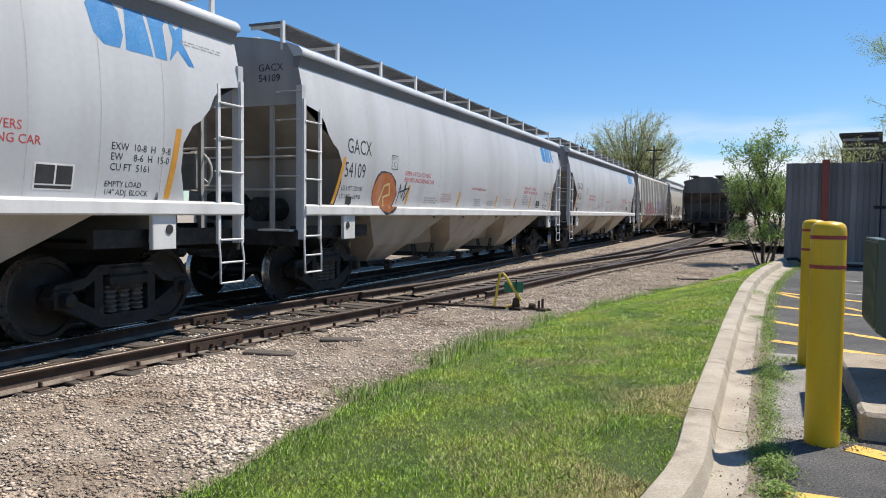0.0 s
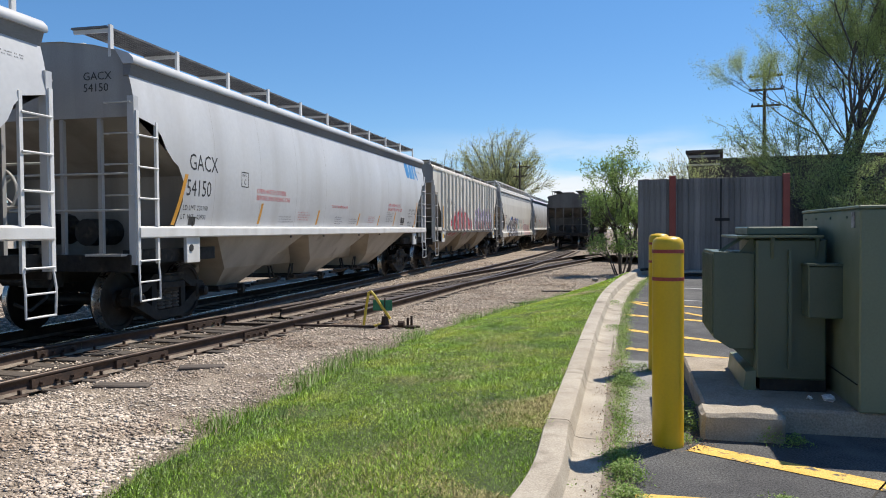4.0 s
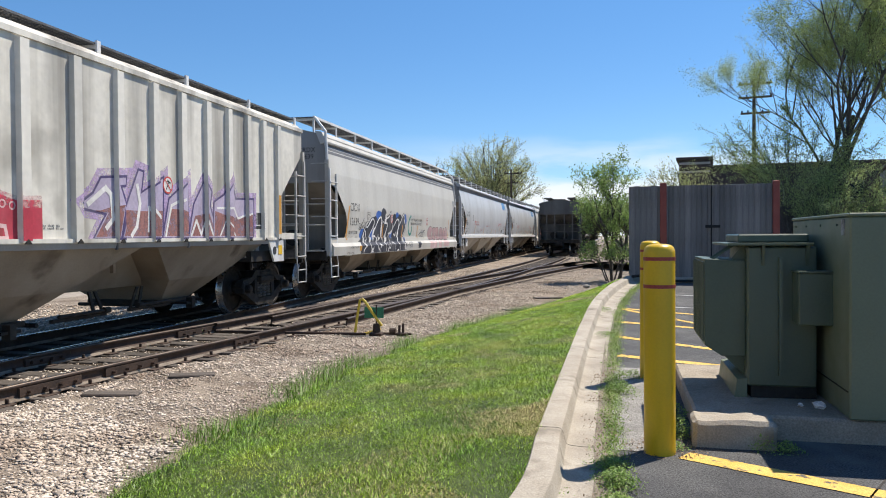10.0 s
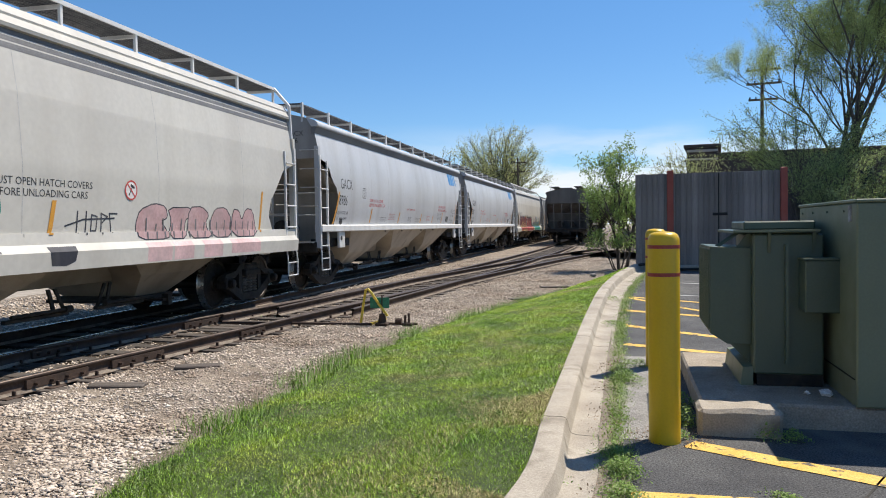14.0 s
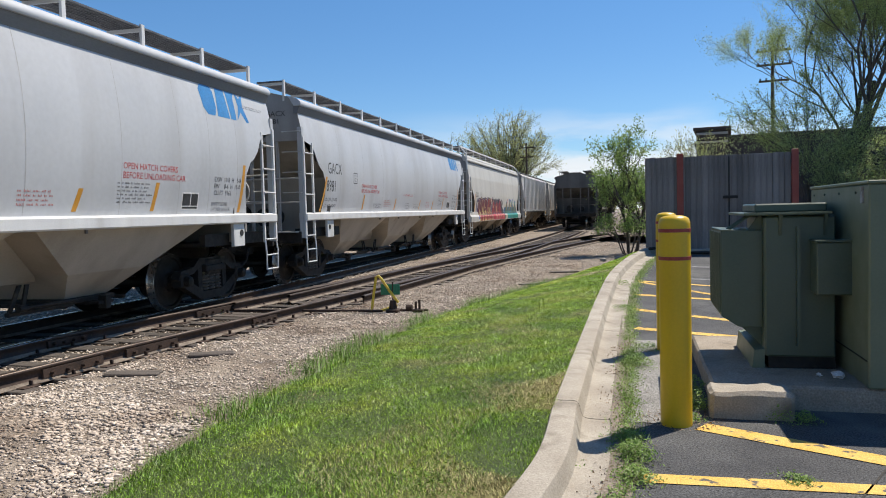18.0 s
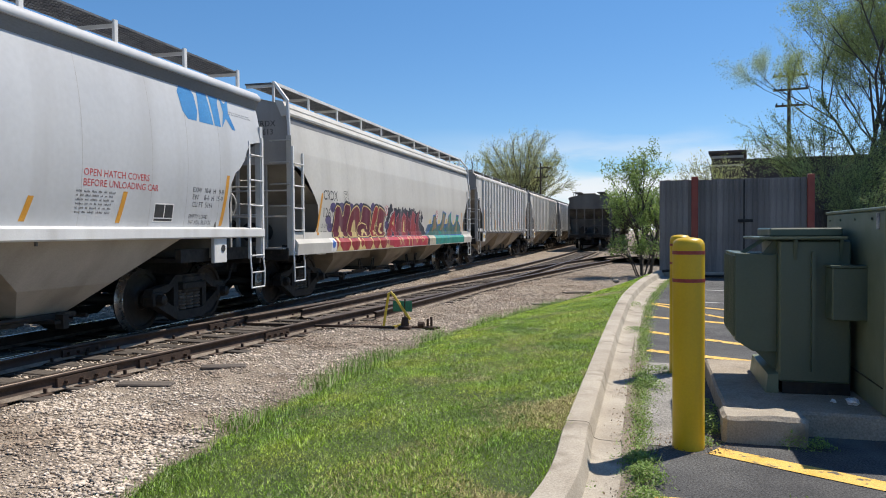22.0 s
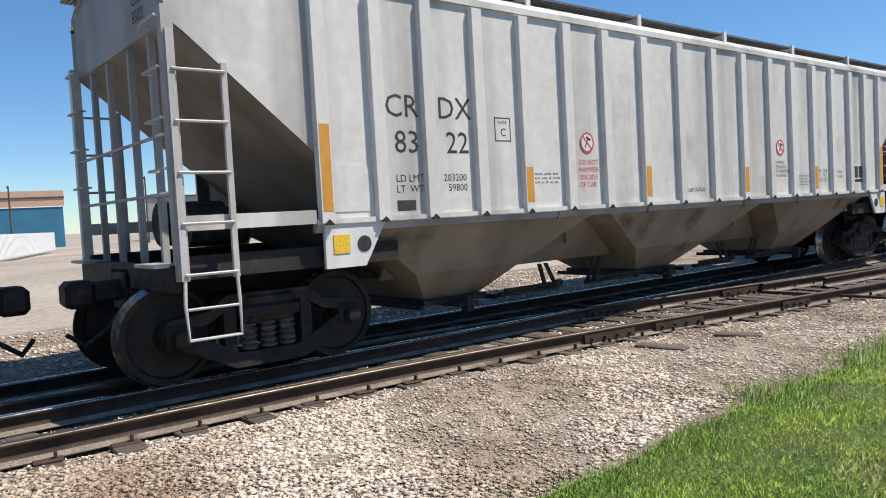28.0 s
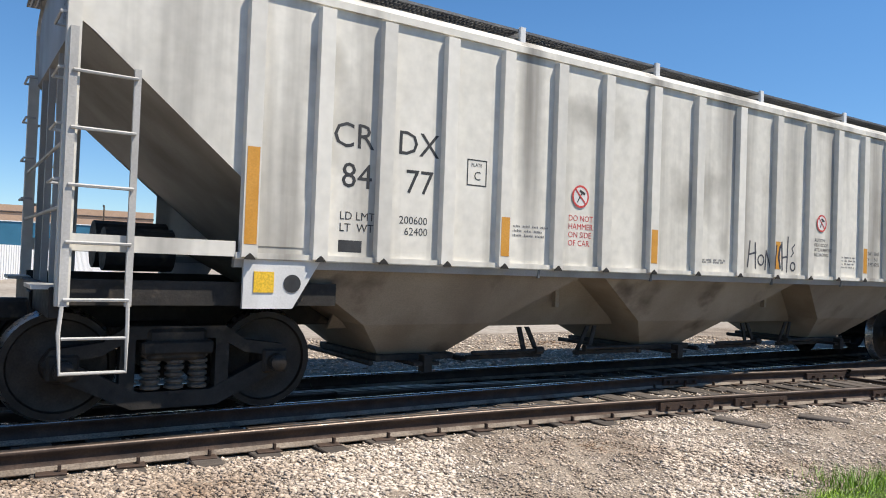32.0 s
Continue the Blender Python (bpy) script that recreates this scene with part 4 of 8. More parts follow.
    wheel = [(HB + 0.14, -0.7 + 0.27 * math.cos(t), 1.95 + 0.27 * math.sin(t)) for t in [2 * math.pi * i / 20 for i in range(21)]]
    tube(bm, wheel, 0.018, 6)
    for i in range(5):
        rod(bm, (HB + 0.14, -0.7, 1.95), wheel[4 * i], 0.012, 5)
    rod(bm, (HB - 0.06, -0.7, 1.95), (HB + 0.17, -0.7, 1.95), 0.04, 10)
    part("brake_wheel", bm, M["ladder"], car, "spoked hand brake wheel")
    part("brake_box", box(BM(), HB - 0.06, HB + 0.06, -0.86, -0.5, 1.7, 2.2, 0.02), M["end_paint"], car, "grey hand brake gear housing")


def roof_gear(car, kind, paint):
    """Hatch covers, running boards of open grating on posts."""
    z = {"smooth": 4.28, "cream": 4.34, "ribbed": 4.03}[kind.split("_")[0]]
    over = 0.0 if kind != "ribbed" else 0.12
    yo = 1.12 if kind != "ribbed" else 1.35
    for sgn in (-1, 1):
        bm = BM()
        y0, y1 = sgn * (yo - 0.55), sgn * yo
        n = 300
        for i in range(n):
            u = -HB - over + (B + 2 * over) * i / n
            box(bm, u, u + 0.024, min(y0, y1), max(y0, y1), z - 0.03, z)
        for k in range(8):
            y = y0 + (y1 - y0) * k / 7
            box(bm, -HB - over, HB + over, y - 0.008, y + 0.008, z - 0.03, z - 0.004)
        board = part("running_board", bm, M["galv"], car, "open steel grating running board")
        if kind.startswith("cream"):
            part("edge_rail", box(BM(), -HB, HB, sgn * (yo + 0.045) - 0.012, sgn * (yo + 0.045) + 0.012, z - 0.035, z + 0.02), M["white_trim"], board, "pale edge angle of the board")
            for e in (-1, 1):
                part("corner_brace", tube(BM(), [(e * HB, sgn * 1.5, 3.2), (e * HB, sgn * 1.46, 3.98), (e * (HB - 0.06), sgn * (yo + 0.04), z)], 0.035, 6), M["white_trim"], board)
        ny = 11 if kind != "ribbed" else 8
        for i in range(ny):
            u = -HB + 0.06 + (B - 0.12) * i / (ny - 1)
            bm = BM()
            pw = 0.022 if kind.startswith("cream") else 0.035
            box(bm, u - pw, u + pw, sgn * (yo + 0.02) - 0.02, sgn * (yo + 0.02) + 0.02, 3.86, z + 0.02)
            box(bm, u - 0.02, u + 0.02, min(y0, y1), max(y0, y1), z - 0.08, z - 0.03)
            part("board_post", bm, M["white_trim"], car)
    bm = BM()
    for i in range(8):
        u = -HB + 1.2 + (B - 2.4) * i / 7
        box(bm, u - 0.75, u + 0.75, -0.42, 0.42, 4.08, 4.2, 0.03)
    part("roof_hatch", bm, paint, car, "long trough hatch covers")


def eave_rail(car, kind, paint):
    for sgn in (-1, 1):
        bm = BM()
        if kind == "ribbed":
            prism(bm, [(sgn * 1.5, 3.72), (sgn * 1.535, 3.72), (sgn * 1.535, 3.79), (sgn * 1.5, 3.81)], 0, -HB, HB)
            part("top_rail", bm, paint, car)
        else:
            r = [(1.38, 3.742), (1.525, 3.742), (1.54, 3.77), (1.53, 3.82), (1.47, 3.88), (1.25, 3.96)] if kind == "smooth" else [(1.34, 3.68), (1.47, 3.7), (1.48, 3.74), (1.36, 3.97), (1.2, 4.0)]
            prism(bm, [(sgn * y, z) for y, z in r], 0, -HB - 0.02, HB + 0.02)
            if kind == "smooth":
                # an added dark strip gives the overhang's shadow below the roll
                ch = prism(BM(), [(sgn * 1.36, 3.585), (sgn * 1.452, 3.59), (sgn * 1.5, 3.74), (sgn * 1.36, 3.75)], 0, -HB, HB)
                part("eave_channel", ch, M["eave"], car, "dark strip painted as shade under the roof edge")
            part("top_rail", bm, paint, car, "rounded roof edge rail" if kind == "smooth" else "sloped roof shoulder", smooth=40 if kind == "smooth" else 20)


def side_sill(car, kind, paint):
    for sgn in (-1, 1):
        bm = BM()
        if kind == "ribbed":
            prism(bm, [(sgn * 1.46, 1.4), (sgn * 1.535, 1.4), (sgn * 1.54, 1.41), (sgn * 1.54, 1.46), (sgn * 1.46, 1.46)], 0, -HB + 1.3, HB - 1.3)
            for e in (-1, 1):
                a, b = sorted((e * HB, e * (HB - 1.3)))
                box(bm, a, b, sgn * 1.5 - 0.03, sgn * 1.5 + 0.05, 1.42, 1.55)
            part("side_sill", bm, paint, car)
            bm = prism(BM(), [(sgn * 1.44, 1.33), (sgn * 1.5, 1.33), (sgn * 1.515, 1.4), (sgn * 1.44, 1.4)], 0, -HB + 1.3, HB - 1.3)
            part("sill_lip", bm, M["end_paint"], car, "dull grey lower lip of the sill")
        elif kind == "smooth":
            prism(bm, [(sgn * 1.42, 1.36), (sgn * 1.58, 1.36), (sgn * 1.6, 1.38), (sgn * 1.6, 1.5), (sgn * 1.52, 1.53), (sgn * 1.42, 1.53)], 0, -HB, HB)
            part("side_sill", bm, M["white_trim"], car, "white side sill beam")
        else:
            prism(bm, [(sgn * 1.42, 1.0), (sgn * 1.62, 1.0), (sgn * 1.64, 1.22), (sgn * 1.57, 1.31), (sgn * 1.555, 1.44), (sgn * 1.42, 1.44)], 0, -HB + 0.05, HB - 0.05)
            part("side_sill", bm, M["beige_car"], car, "deep cream side sill")


RIB_MESH = to_mesh("rib", prism(BM(), [(-0.08, -1.5), (-0.07, -1.568), (0.07, -1.568), (0.08, -1.5)], 2, SILL, EAVE - 0.06), M["rib_paint"])
FOOT_MESH = to_mesh("rib_foot", prism(BM(), [(-0.05, SILL - 0.02), (-0.035, SILL + 0.005), (0.0, SILL + 0.035), (0.035, SILL + 0.005), (0.05, SILL - 0.02)], 1, -1.582, -1.564), M["truck"])


# the ribs stand closer together towards the ends
RIB_GAPS = [0.65, 0.642, 0.723, 0.722, 0.753, 0.738, 0.818, 0.837]
RIB_GAPS = RIB_GAPS + [0.875] + [q + 0.012 for q in RIB_GAPS[::-1]]
RIB_AT = [1.41 + sum(RIB_GAPS[:i]) for i in range(18)]


def ribs(car):
    for q in RIB_AT:
        u = -HB + q
        r = part("rib", RIB_MESH, None, car, at=pose(u, 0, 0))
        part("rib_foot", FOOT_MESH, None, r)
        part("rib", RIB_MESH, None, car, at=pose(u, 0, 0, 0, 0, 180))


def build_car(kind, paint, label):
    global B, HB
    B = KIND_B[kind]
    HB = B / 2
    car = thing("hopper_car", pose(0, 0, 0), label, "hopper car", "train of covered hopper cars")
    body = car_body(kind, paint)
    body.parent = car
    bays(car, kind)
    slope_sheets(car, kind)
    end_gear(car, kind, paint)
    roof_gear(car, kind, paint)
    eave_rail(car, kind, paint)
    side_sill(car, kind, paint)
    if kind == "ribbed":
        ribs(car)
    for e in (-1, 1):
        truck_parts(car, e * 6.75)
    return car


GAPS = [0.0, 18.03, 36.18, 53.6, 71.13, 88.35, 106.3, 123.97, 141.38, 158.17, 175.0, 191.9, 208.8]
START = {"smooth": -0.35, "cream": -0.25, "cream_short": -0.25, "ribbed": 0.22}
KINDS = ["smooth", "smooth", "smooth", "ribbed", "cream_short", "smooth", "smooth", "cream", "ribbed", "ribbed", "ribbed", "red", "ribbed"]
smooth_car = build_car("smooth", M["white_car"], "pale grey smooth-sided covered hopper car with white sill")
ribbed_car = build_car("ribbed", M["rib_car"], "weathered grey ribbed-side covered hopper car")
cream_car = build_car("cream", M["beige_car"], "cream smooth-sided covered hopper car")
short_car = build_car("cream_short", M["beige_car"], "cream smooth-sided covered hopper car with grey roof bands")
first = {"cream_short": short_car, "smooth": smooth_car, "ribbed": ribbed_car, "cream": cream_car}
CARS = []
used = set()
for k, kd in enumerate(KINDS):
    base = "ribbed" if kd == "red" else kd
    if base not in used:
        used.add(base)
        CARS.append(first[base])
    else:
        CARS.append(copy_thing(first[base], pose(0, 0, 0)))

# ---- standing hoppers on the storage track ----
dark_car = build_car("smooth", M["dark_car"], "grimy dark hopper car standing on the storage track")
DULL = {M["end_paint"]: M["dark_end"], M["ladder"]: M["dark_car"], M["white_trim"]: M["dark_car"], M["slope"]: M["dark_car"], M["bay_pale"]: M["dark_car"], M["eave"]: M["dark_car"]}
for o in dark_car.children_recursive:
    if o.type == "MESH" and len(o.data.materials) == 1 and o.data.materials[0] in DULL:
        o.data.materials[0] = DULL[o.data.materials[0]]
STANDING = [dark_car, copy_thing(dark_car, pose(0, 0, 0)), copy_thing(dark_car, pose(0, 0, 0))]
for i, c in enumerate(STANDING):
    a = 57.0 + 17.9 * i + KIND_B["smooth"] / 2
    p, q = W(a - 6, left_lat(a - 6), RAIL_Z), W(a + 6, left_lat(a + 6), RAIL_Z)
    d = q - p
    m = (p + q) / 2
    c.matrix_basis = pose(m.x, m.y, m.z, 0, 0, math.degrees(math.atan2(d.y, d.x)))
    c["group"] = "standing hopper cars"

# ---- kerb ----
kerb = thing("kerb", pose(0, 0, 0), "pale concrete kerb with rolled gutter, cracked at its joints", "kerb", kind="structure")


def kerb_segment(y0, y1, n=26):
    """Flat top, short rolled face and a flat gutter."""
    prof = [(0.0, -0.3), (0.0, 0.13), (0.008, 0.14), (0.15, 0.138), (0.172, 0.128), (0.186, 0.1), (0.196, 0.05), (0.208, 0.022), (0.24, 0.01), (0.33, 0.004), (0.45, 0.006), (0.455, -0.3)]
    verts, faces = [], []
    k = len(prof)
    for i in range(n + 1):
        y = y0 + (y1 - y0) * i / n
        t = (kerb_x(y + 0.4) - kerb_x(y - 0.4)) / 0.8
        nx, ny = 1 / math.hypot(1, t), -t / math.hypot(1, t)
        for w, z in prof:
            verts.append((kerb_x(y) + nx * w, y + ny * w, z + lot_z(y)))
    for i in range(n):
        for j in range(k - 1):
            faces.append((i * k + j, (i + 1) * k + j, (i + 1) * k + j + 1, i * k + j + 1))
    bm = BM()
    vs = [bm.verts.new(v) for v in verts]
    for f in faces:
        bm.faces.new([vs[i] for i in f])
    bm.faces.new(vs[:k])
    bm.faces.new(vs[-k:][::-1])
    return part("kerb_stone", bm, M["concrete"], kerb, smooth=35)


YS = [-2.5, -0.6, 1.6, 5.39, 9.1, 12.4, 15.4, 18.2]
for a, b in zip(YS, YS[1:]):
    kerb_segment(a + 0.006, b - 0.006)
fence_dir = Vector((11.5 - 8.18, 16.74 - 18.26, 0)).normalized()
fence_yaw = math.degrees(math.atan2(fence_dir.y, fence_dir.x))
bm = box(BM(), -0.1, 4.1, -0.42, -0.24, -0.3, 0.12, 0.02)
part("kerb_stone", bm, M["concrete"], kerb, at=pose(8.18, 18.26, 0.37, 0, 0, fence_yaw))

# ---- bollards ----
def bollard():
    b = thing("bollard", pose(2.47, 5.03, 0), "tall yellow plastic-sleeved bollard with two dark red bands", "bollard", "bollards by the transformer")
    bm = lathe(BM(), [(0.109, -0.05), (0.109, 1.42), (0.107, 1.445), (0.098, 1.468), (0.078, 1.483), (0.04, 1.49), (0.001, 1.492)], 40, "Z")
    part("sleeve", bm, M["yellow"], b, smooth=50)
    for z in (1.385, 1.19):
        bm = lathe(BM(), [(0.1095, z - 0.013), (0.1115, z - 0.012), (0.1115, z + 0.012), (0.1095, z + 0.013)], 40, "Z")
        part("band", bm, M["red_tape"], b, "dark red reflective band", smooth=50)
    return b


b1 = bollard()
copy_thing(b1, pose(3.67, 7.68, 0.0, 0.4, -0.5, 40))

# ---- concrete pad, transformer and cabinet ----
PA, PB, PO = Vector((0.917, -0.4, 0)), Vector((0.4, 0.917, 0)), Vector((2.8, 5.12, 0))
PAD_YAW = math.degrees(math.atan2(PA.y, PA.x))
pad = thing("equipment_pad", pose(PO.x, PO.y, 0, 0, 0, PAD_YAW), "rough exposed-aggregate concrete pad with chipped edges", "concrete pad", kind="structure")
bm = box(BM(), 0.02, 3.2, 0.3, 2.6, -0.2, 0.18, 0.02)
bmesh.ops.subdivide_edges(bm, edges=bm.edges[:], cuts=5, use_grid_fill=True)
for v in bm.verts:
    v.co += Vector((noise.noise(v.co * 4), noise.noise(v.co * 4 + Vector((9, 0, 0))), noise.noise(v.co * 5 + Vector((0, 9, 0))))) * 0.008
part("slab", bm, M["pad"], pad)
bm = box(BM(), -0.02, 0.56, -0.02, 0.29, -0.2, 0.2, 0.03)
bmesh.ops.subdivide_edges(bm, edges=bm.edges[:], cuts=9, use_grid_fill=True)
for v in bm.verts:
    v.co += Vector((noise.noise(v.co * 14), noise.noise(v.co * 14 + Vector((9, 0, 0))), noise.noise(v.co * 14 + Vector((0, 9, 0))))) * 0.006
    v.co += Vector((noise.noise(v.co * 7), noise.noise(v.co * 7 + Vector((9, 0, 0))), noise.noise(v.co * 7 + Vector((0, 9, 0))))) * 0.014
part("kerb_block", bm, M["concrete"], pad, "broken pale concrete block at the corner")

tf = thing("transformer", pose(PO.x, PO.y, 0.18, 0, 0, PAD_YAW), "olive green pad-mounted transformer on a concrete pad", "transformer")
bm = box(BM(), 0.5, 1.04, 0.95, 2.0, 0.1, 1.27, 0.015)
part("tank", bm, M["green_box"], tf)
bm = box(BM(), 0.53, 1.04, 0.97, 2.0, 0.0, 0.11)
part("plinth", bm, M["truck"], tf, "black recessed plinth")
bm = prism(BM(), [(0.4, 0.0), (0.5, 0.0), (0.5, 0.16), (0.42, 0.15)], 1, 0.97, 2.02)
part("skirt", bm, M["cabinet_green"], tf, "low olive base skirt")
for y in (1.12, 1.6):
    part("bracket", prism(BM(), [(0.33, 0.33), (0.5, 0.33), (0.5, 0.16)], 1, y, y + 0.02), M["green_box"], tf)
bm = prism(BM(), [(0.17, 0.42), (0.31, 0.33), (0.5, 0.33), (0.5, 1.15), (0.17, 1.165)], 1, 1.06, 1.95)
bmesh.ops.bevel(bm, geom=bm.edges[:], offset=0.004, segments=1, affect="EDGES")
part("cable_box", bm, M["green_box"], tf, "overhanging olive radiator compartment")
for i in range(12):
    y = 1.1 + 0.075 * i
    part("rib", box(BM(), 0.155, 0.175, y - 0.01, y + 0.01, 0.45, 1.14, 0.003), M["green_box"], tf)
bm = prism(BM(), [(0.36, 1.12), (0.5, 1.0), (0.5, 1.27), (0.47, 1.27)], 1, 1.1, 1.12)
part("bracket", bm, M["green_box"], tf)
bm = box(BM(), 0.34, 1.0, 0.9, 2.05, 1.278, 1.3, 0.004)
part("lid", bm, M["green_box"], tf, "thin overhanging tank lid")
part("lid_edge", box(BM(), 0.338, 1.002, 0.894, 0.9, 1.288, 1.302), M["cabinet_green"], tf, "thin pale lid edge")
bm = box(BM(), 0.46, 1.03, 1.2, 2.0, 1.3, 1.375, 0.012)
part("cover", bm, M["green_box"], tf)
bm = prism(BM(), [(0.74, 0.2), (0.765, 0.2), (0.765, 1.18), (0.74, 1.18)], 1, 0.9, 0.952)
part("stiffener", bm, M["green_box"], tf)
for x in (0.62, 0.96):
    bm = prism(BM(), [(0.9, 1.278), (0.952, 1.278), (0.952, 1.1)], 0, x - 0.012, x + 0.012)
    part("gusset", bm, M["green_box"], tf)
for y in (1.12, 1.3):
    bm = BM()
    rod(bm, (0.24, y, 1.16), (0.42, y, 1.285), 0.01, 6)
    part("lid_stay", bm, M["green_box"], tf)
bm = box(BM(), 0.85, 1.12, 0.72, 0.955, 0.64, 1.06, 0.01)
part("meter_box", bm, M["green_box"], tf)
part("meter_box_lid", box(BM(), 0.84, 1.13, 0.71, 0.955, 1.06, 1.075), M["green_box"], tf)

cab = thing("switchgear_cabinet", pose(PO.x, PO.y, 0.18, 0, 0, PAD_YAW), "large olive green steel switchgear cabinet", "cabinet")
bm = box(BM(), 1.1, 3.0, 0.27, 2.15, 0.0, 1.5, 0.012)
part("shell", bm, M["cabinet_green"], cab)
bm = box(BM(), 1.09, 3.01, 0.26, 2.165, 1.5, 1.525, 0.006)
part("roof_edge", bm, M["cabinet_green"], cab)
bm = box(BM(), 1.09, 1.1, 0.4, 0.46, 1.36, 1.48)
part("label_plate", bm, M["white_line"], cab, "small pale label plate")
for y in (0.6, 1.1, 1.6, 2.0):
    bm = BM()
    rod(bm, (1.1, y, 1.44), (1.09, y, 1.44), 0.009, 8)
    part("bolt", bm, M["green_box"], cab)
bm = box(BM(), 1.09, 1.102, 0.3, 2.12, 0.2, 0.206)
part("seam", bm, M["truck"], cab)

litter_rng = random.Random(11)


def litter(x, y, z, size, label):
    bm = BM()
    bmesh.ops.create_icosphere(bm, subdivisions=2, radius=size)
    for v in bm.verts:
        v.co *= litter_rng.uniform(0.5, 1.3)
        v.co.z *= 0.5
    ob = part("litter", bm, M["white_plastic"], None, at=pose(x, y, z, 0, 0, litter_rng.uniform(0, 360)))
    return tagged(ob, label, "litter")


q = PO + PA * 0.98 + PB * 0.62
litter(q.x, q.y, 0.21, 0.05, "crumpled white paper scrap on the concrete pad")
q = PO + PA * 0.85 + PB * 0.66
litter(q.x, q.y, 0.2, 0.025, "small white paper scrap on the concrete pad")
litter(2.55, 9.1, 0.03, 0.05, "crumpled white plastic scrap in the grass")
litter(8.6, 17.2, 0.42, 0.09, "white plastic bag by the wooden gate")

# ---- rocks and a hose where the kerb ends ----
rock_rng = random.Random(23)
for x, y, r in ((7.95, 18.7, 0.14), (7.7, 18.95, 0.11), (8.15, 19.1, 0.12), (7.2, 18.75, 0.09)):
    bm = BM()
    bmesh.ops.create_icosphere(bm, subdivisions=2, radius=r)
    for v in bm.verts:
        v.co *= 1 + 0.35 * noise.noise(v.co * 7 + Vector((x, y, 0)))
        v.co.z *= 0.6
    tagged(part("rock", bm, M["concrete"], None, at=pose(x, y, 0.22, 0, 0, rock_rng.uniform(0, 360))), "rough pale rock lying where the kerb ends", "rock", "rocks by the kerb")
hose = tube(BM(), [(8.0, 17.7, 0.52), (8.25, 17.75, 0.53), (8.35, 17.6, 0.42), (8.6, 17.5, 0.4), (9.4, 17.15, 0.41), (10.6, 16.6, 0.41)], 0.035, 8)
tagged(part("hose", hose, M["truck"], None, smooth=60), "black rubber hose along the foot of the gate", "hose")

# ---- lot markings ----
def stripe(x0, y0, x1, y1, w, material, label):
    d = Vector((x1 - x0, y1 - y0, 0))
    n = Vector((-d.y, d.x, 0)).normalized() * w / 2
    m = 12
    verts, faces = [], []
    for i in range(m + 1):
        p = Vector((x0, y0, 0)) + d * i / m
        for s in (-1, 1):
            r = p + n * s * (1 + 0.06 * noise.noise(p * 9))
            verts.append((r.x, r.y, lot_z(r.y) + 0.005))
    faces = [(2 * i, 2 * i + 2, 2 * i + 3, 2 * i + 1) for i in range(m)]
    ob = new("lot_marking", np_mesh("lot_marking", verts, faces, material))
    return tagged(ob, label, "road marking", "lot markings", "structure")


YL = "worn yellow painted parking line on asphalt"
stripe(2.60, 4.92, 3.9, 3.2, 0.19, M["line"], YL)
stripe(1.79, 4.06, 4.0, 3.17, 0.15, M["line"], YL)
stripe(3.92, 9.11, 6.3, 6.55, 0.17, M["line"], YL)
stripe(4.5, 10.55, 6.9, 7.0, 0.15, M["line"], YL)
stripe(5.05, 11.9, 8.2, 9.2, 0.15, M["line"], YL)
stripe(5.7, 13.4, 9.0, 10.2, 0.11, M["line"], YL)
stripe(5.7, 13.4, 7.0, 9.2, 0.11, M["line"], YL)
stripe(7.2, 15.3, 10.5, 13.2, 0.1, M["white_line"], "faded white painted parking line on asphalt")
stripe(6.6, 13.4, 10.0, 11.6, 0.1, M["white_line"], "faded white painted parking line on asphalt")
stripe(2.3, 3.15, 3.6, 4.2, 0.012, M["truck"], "thin dark crack in the asphalt")
stripe(3.6, 4.2, 4.2, 4.1, 0.012, M["truck"], "thin dark crack in the asphalt")
M["grit"] = mat("grey_grit", [(0.26, 0.25, 0.23), (0.38, 0.36, 0.34)], 2, 0.95, 0, 1.0, 110, fine=0.75, fine_scale=110, bump_dist=0.02)
M["kerb_dirt"] = mat("brown_gutter_dirt", [(0.16, 0.13, 0.1), (0.26, 0.22, 0.17)], 2, 0.95, 0, 0.6, 60, fine=0.4, fine_scale=60)
sheet("grit_strip", lambda u, v: Vector((kerb_x(u) + 0.5 + (0.2 + (0.3 + 0.12 * (u - 4.9) / 3.4)) * v + 0.07 * v * noise.noise(Vector((u * 3, 0, 0))), u + 0.12 * noise.noise(Vector((v * 2.5, 4, 0))), lot_z(u) + 0.004)), lin(5.12, 8.3, 40), lin(0, 1, 8), M["grit"], "pale grit strip between the kerb and the bollards", "gravel")
sheet("gutter_dirt", lambda u, v: Vector((kerb_x(u) + 0.44 + 0.24 * v * (0.8 + 0.5 * noise.noise(Vector((u * 2, 0, 0)))), u, lot_z(u) + 0.009 * (1 - v) + 0.002)), lin(0.5, 18.1, 90), [0, 0.5, 1], M["kerb_dirt"], "dirt along the gutter's edge", "dirt")

# ---- wooden enclosure ----
fence = thing("wooden_gate_fence", pose(8.18, 18.26, 0.37, 0, 0, fence_yaw), "grey weathered board enclosure with red steel posts", "fence")
FW = 3.46
board_rng = random.Random(3)
board_meshes = []
for k in range(4):
    bm = box(BM(), 0, 0.1355, -0.012, 0.012, 0.0, 2.42 + 0.004 * k, 0.002)
    board_meshes.append(to_mesh("board", bm, M["fence"]))
x = 0.0
while x < FW - 0.1:
    part("board", board_rng.choice(board_meshes), None, fence, at=pose(x, board_rng.uniform(-0.006, 0.006), 0.0, 0, board_rng.uniform(-0.2, 0.2), 0))
    x += 0.136
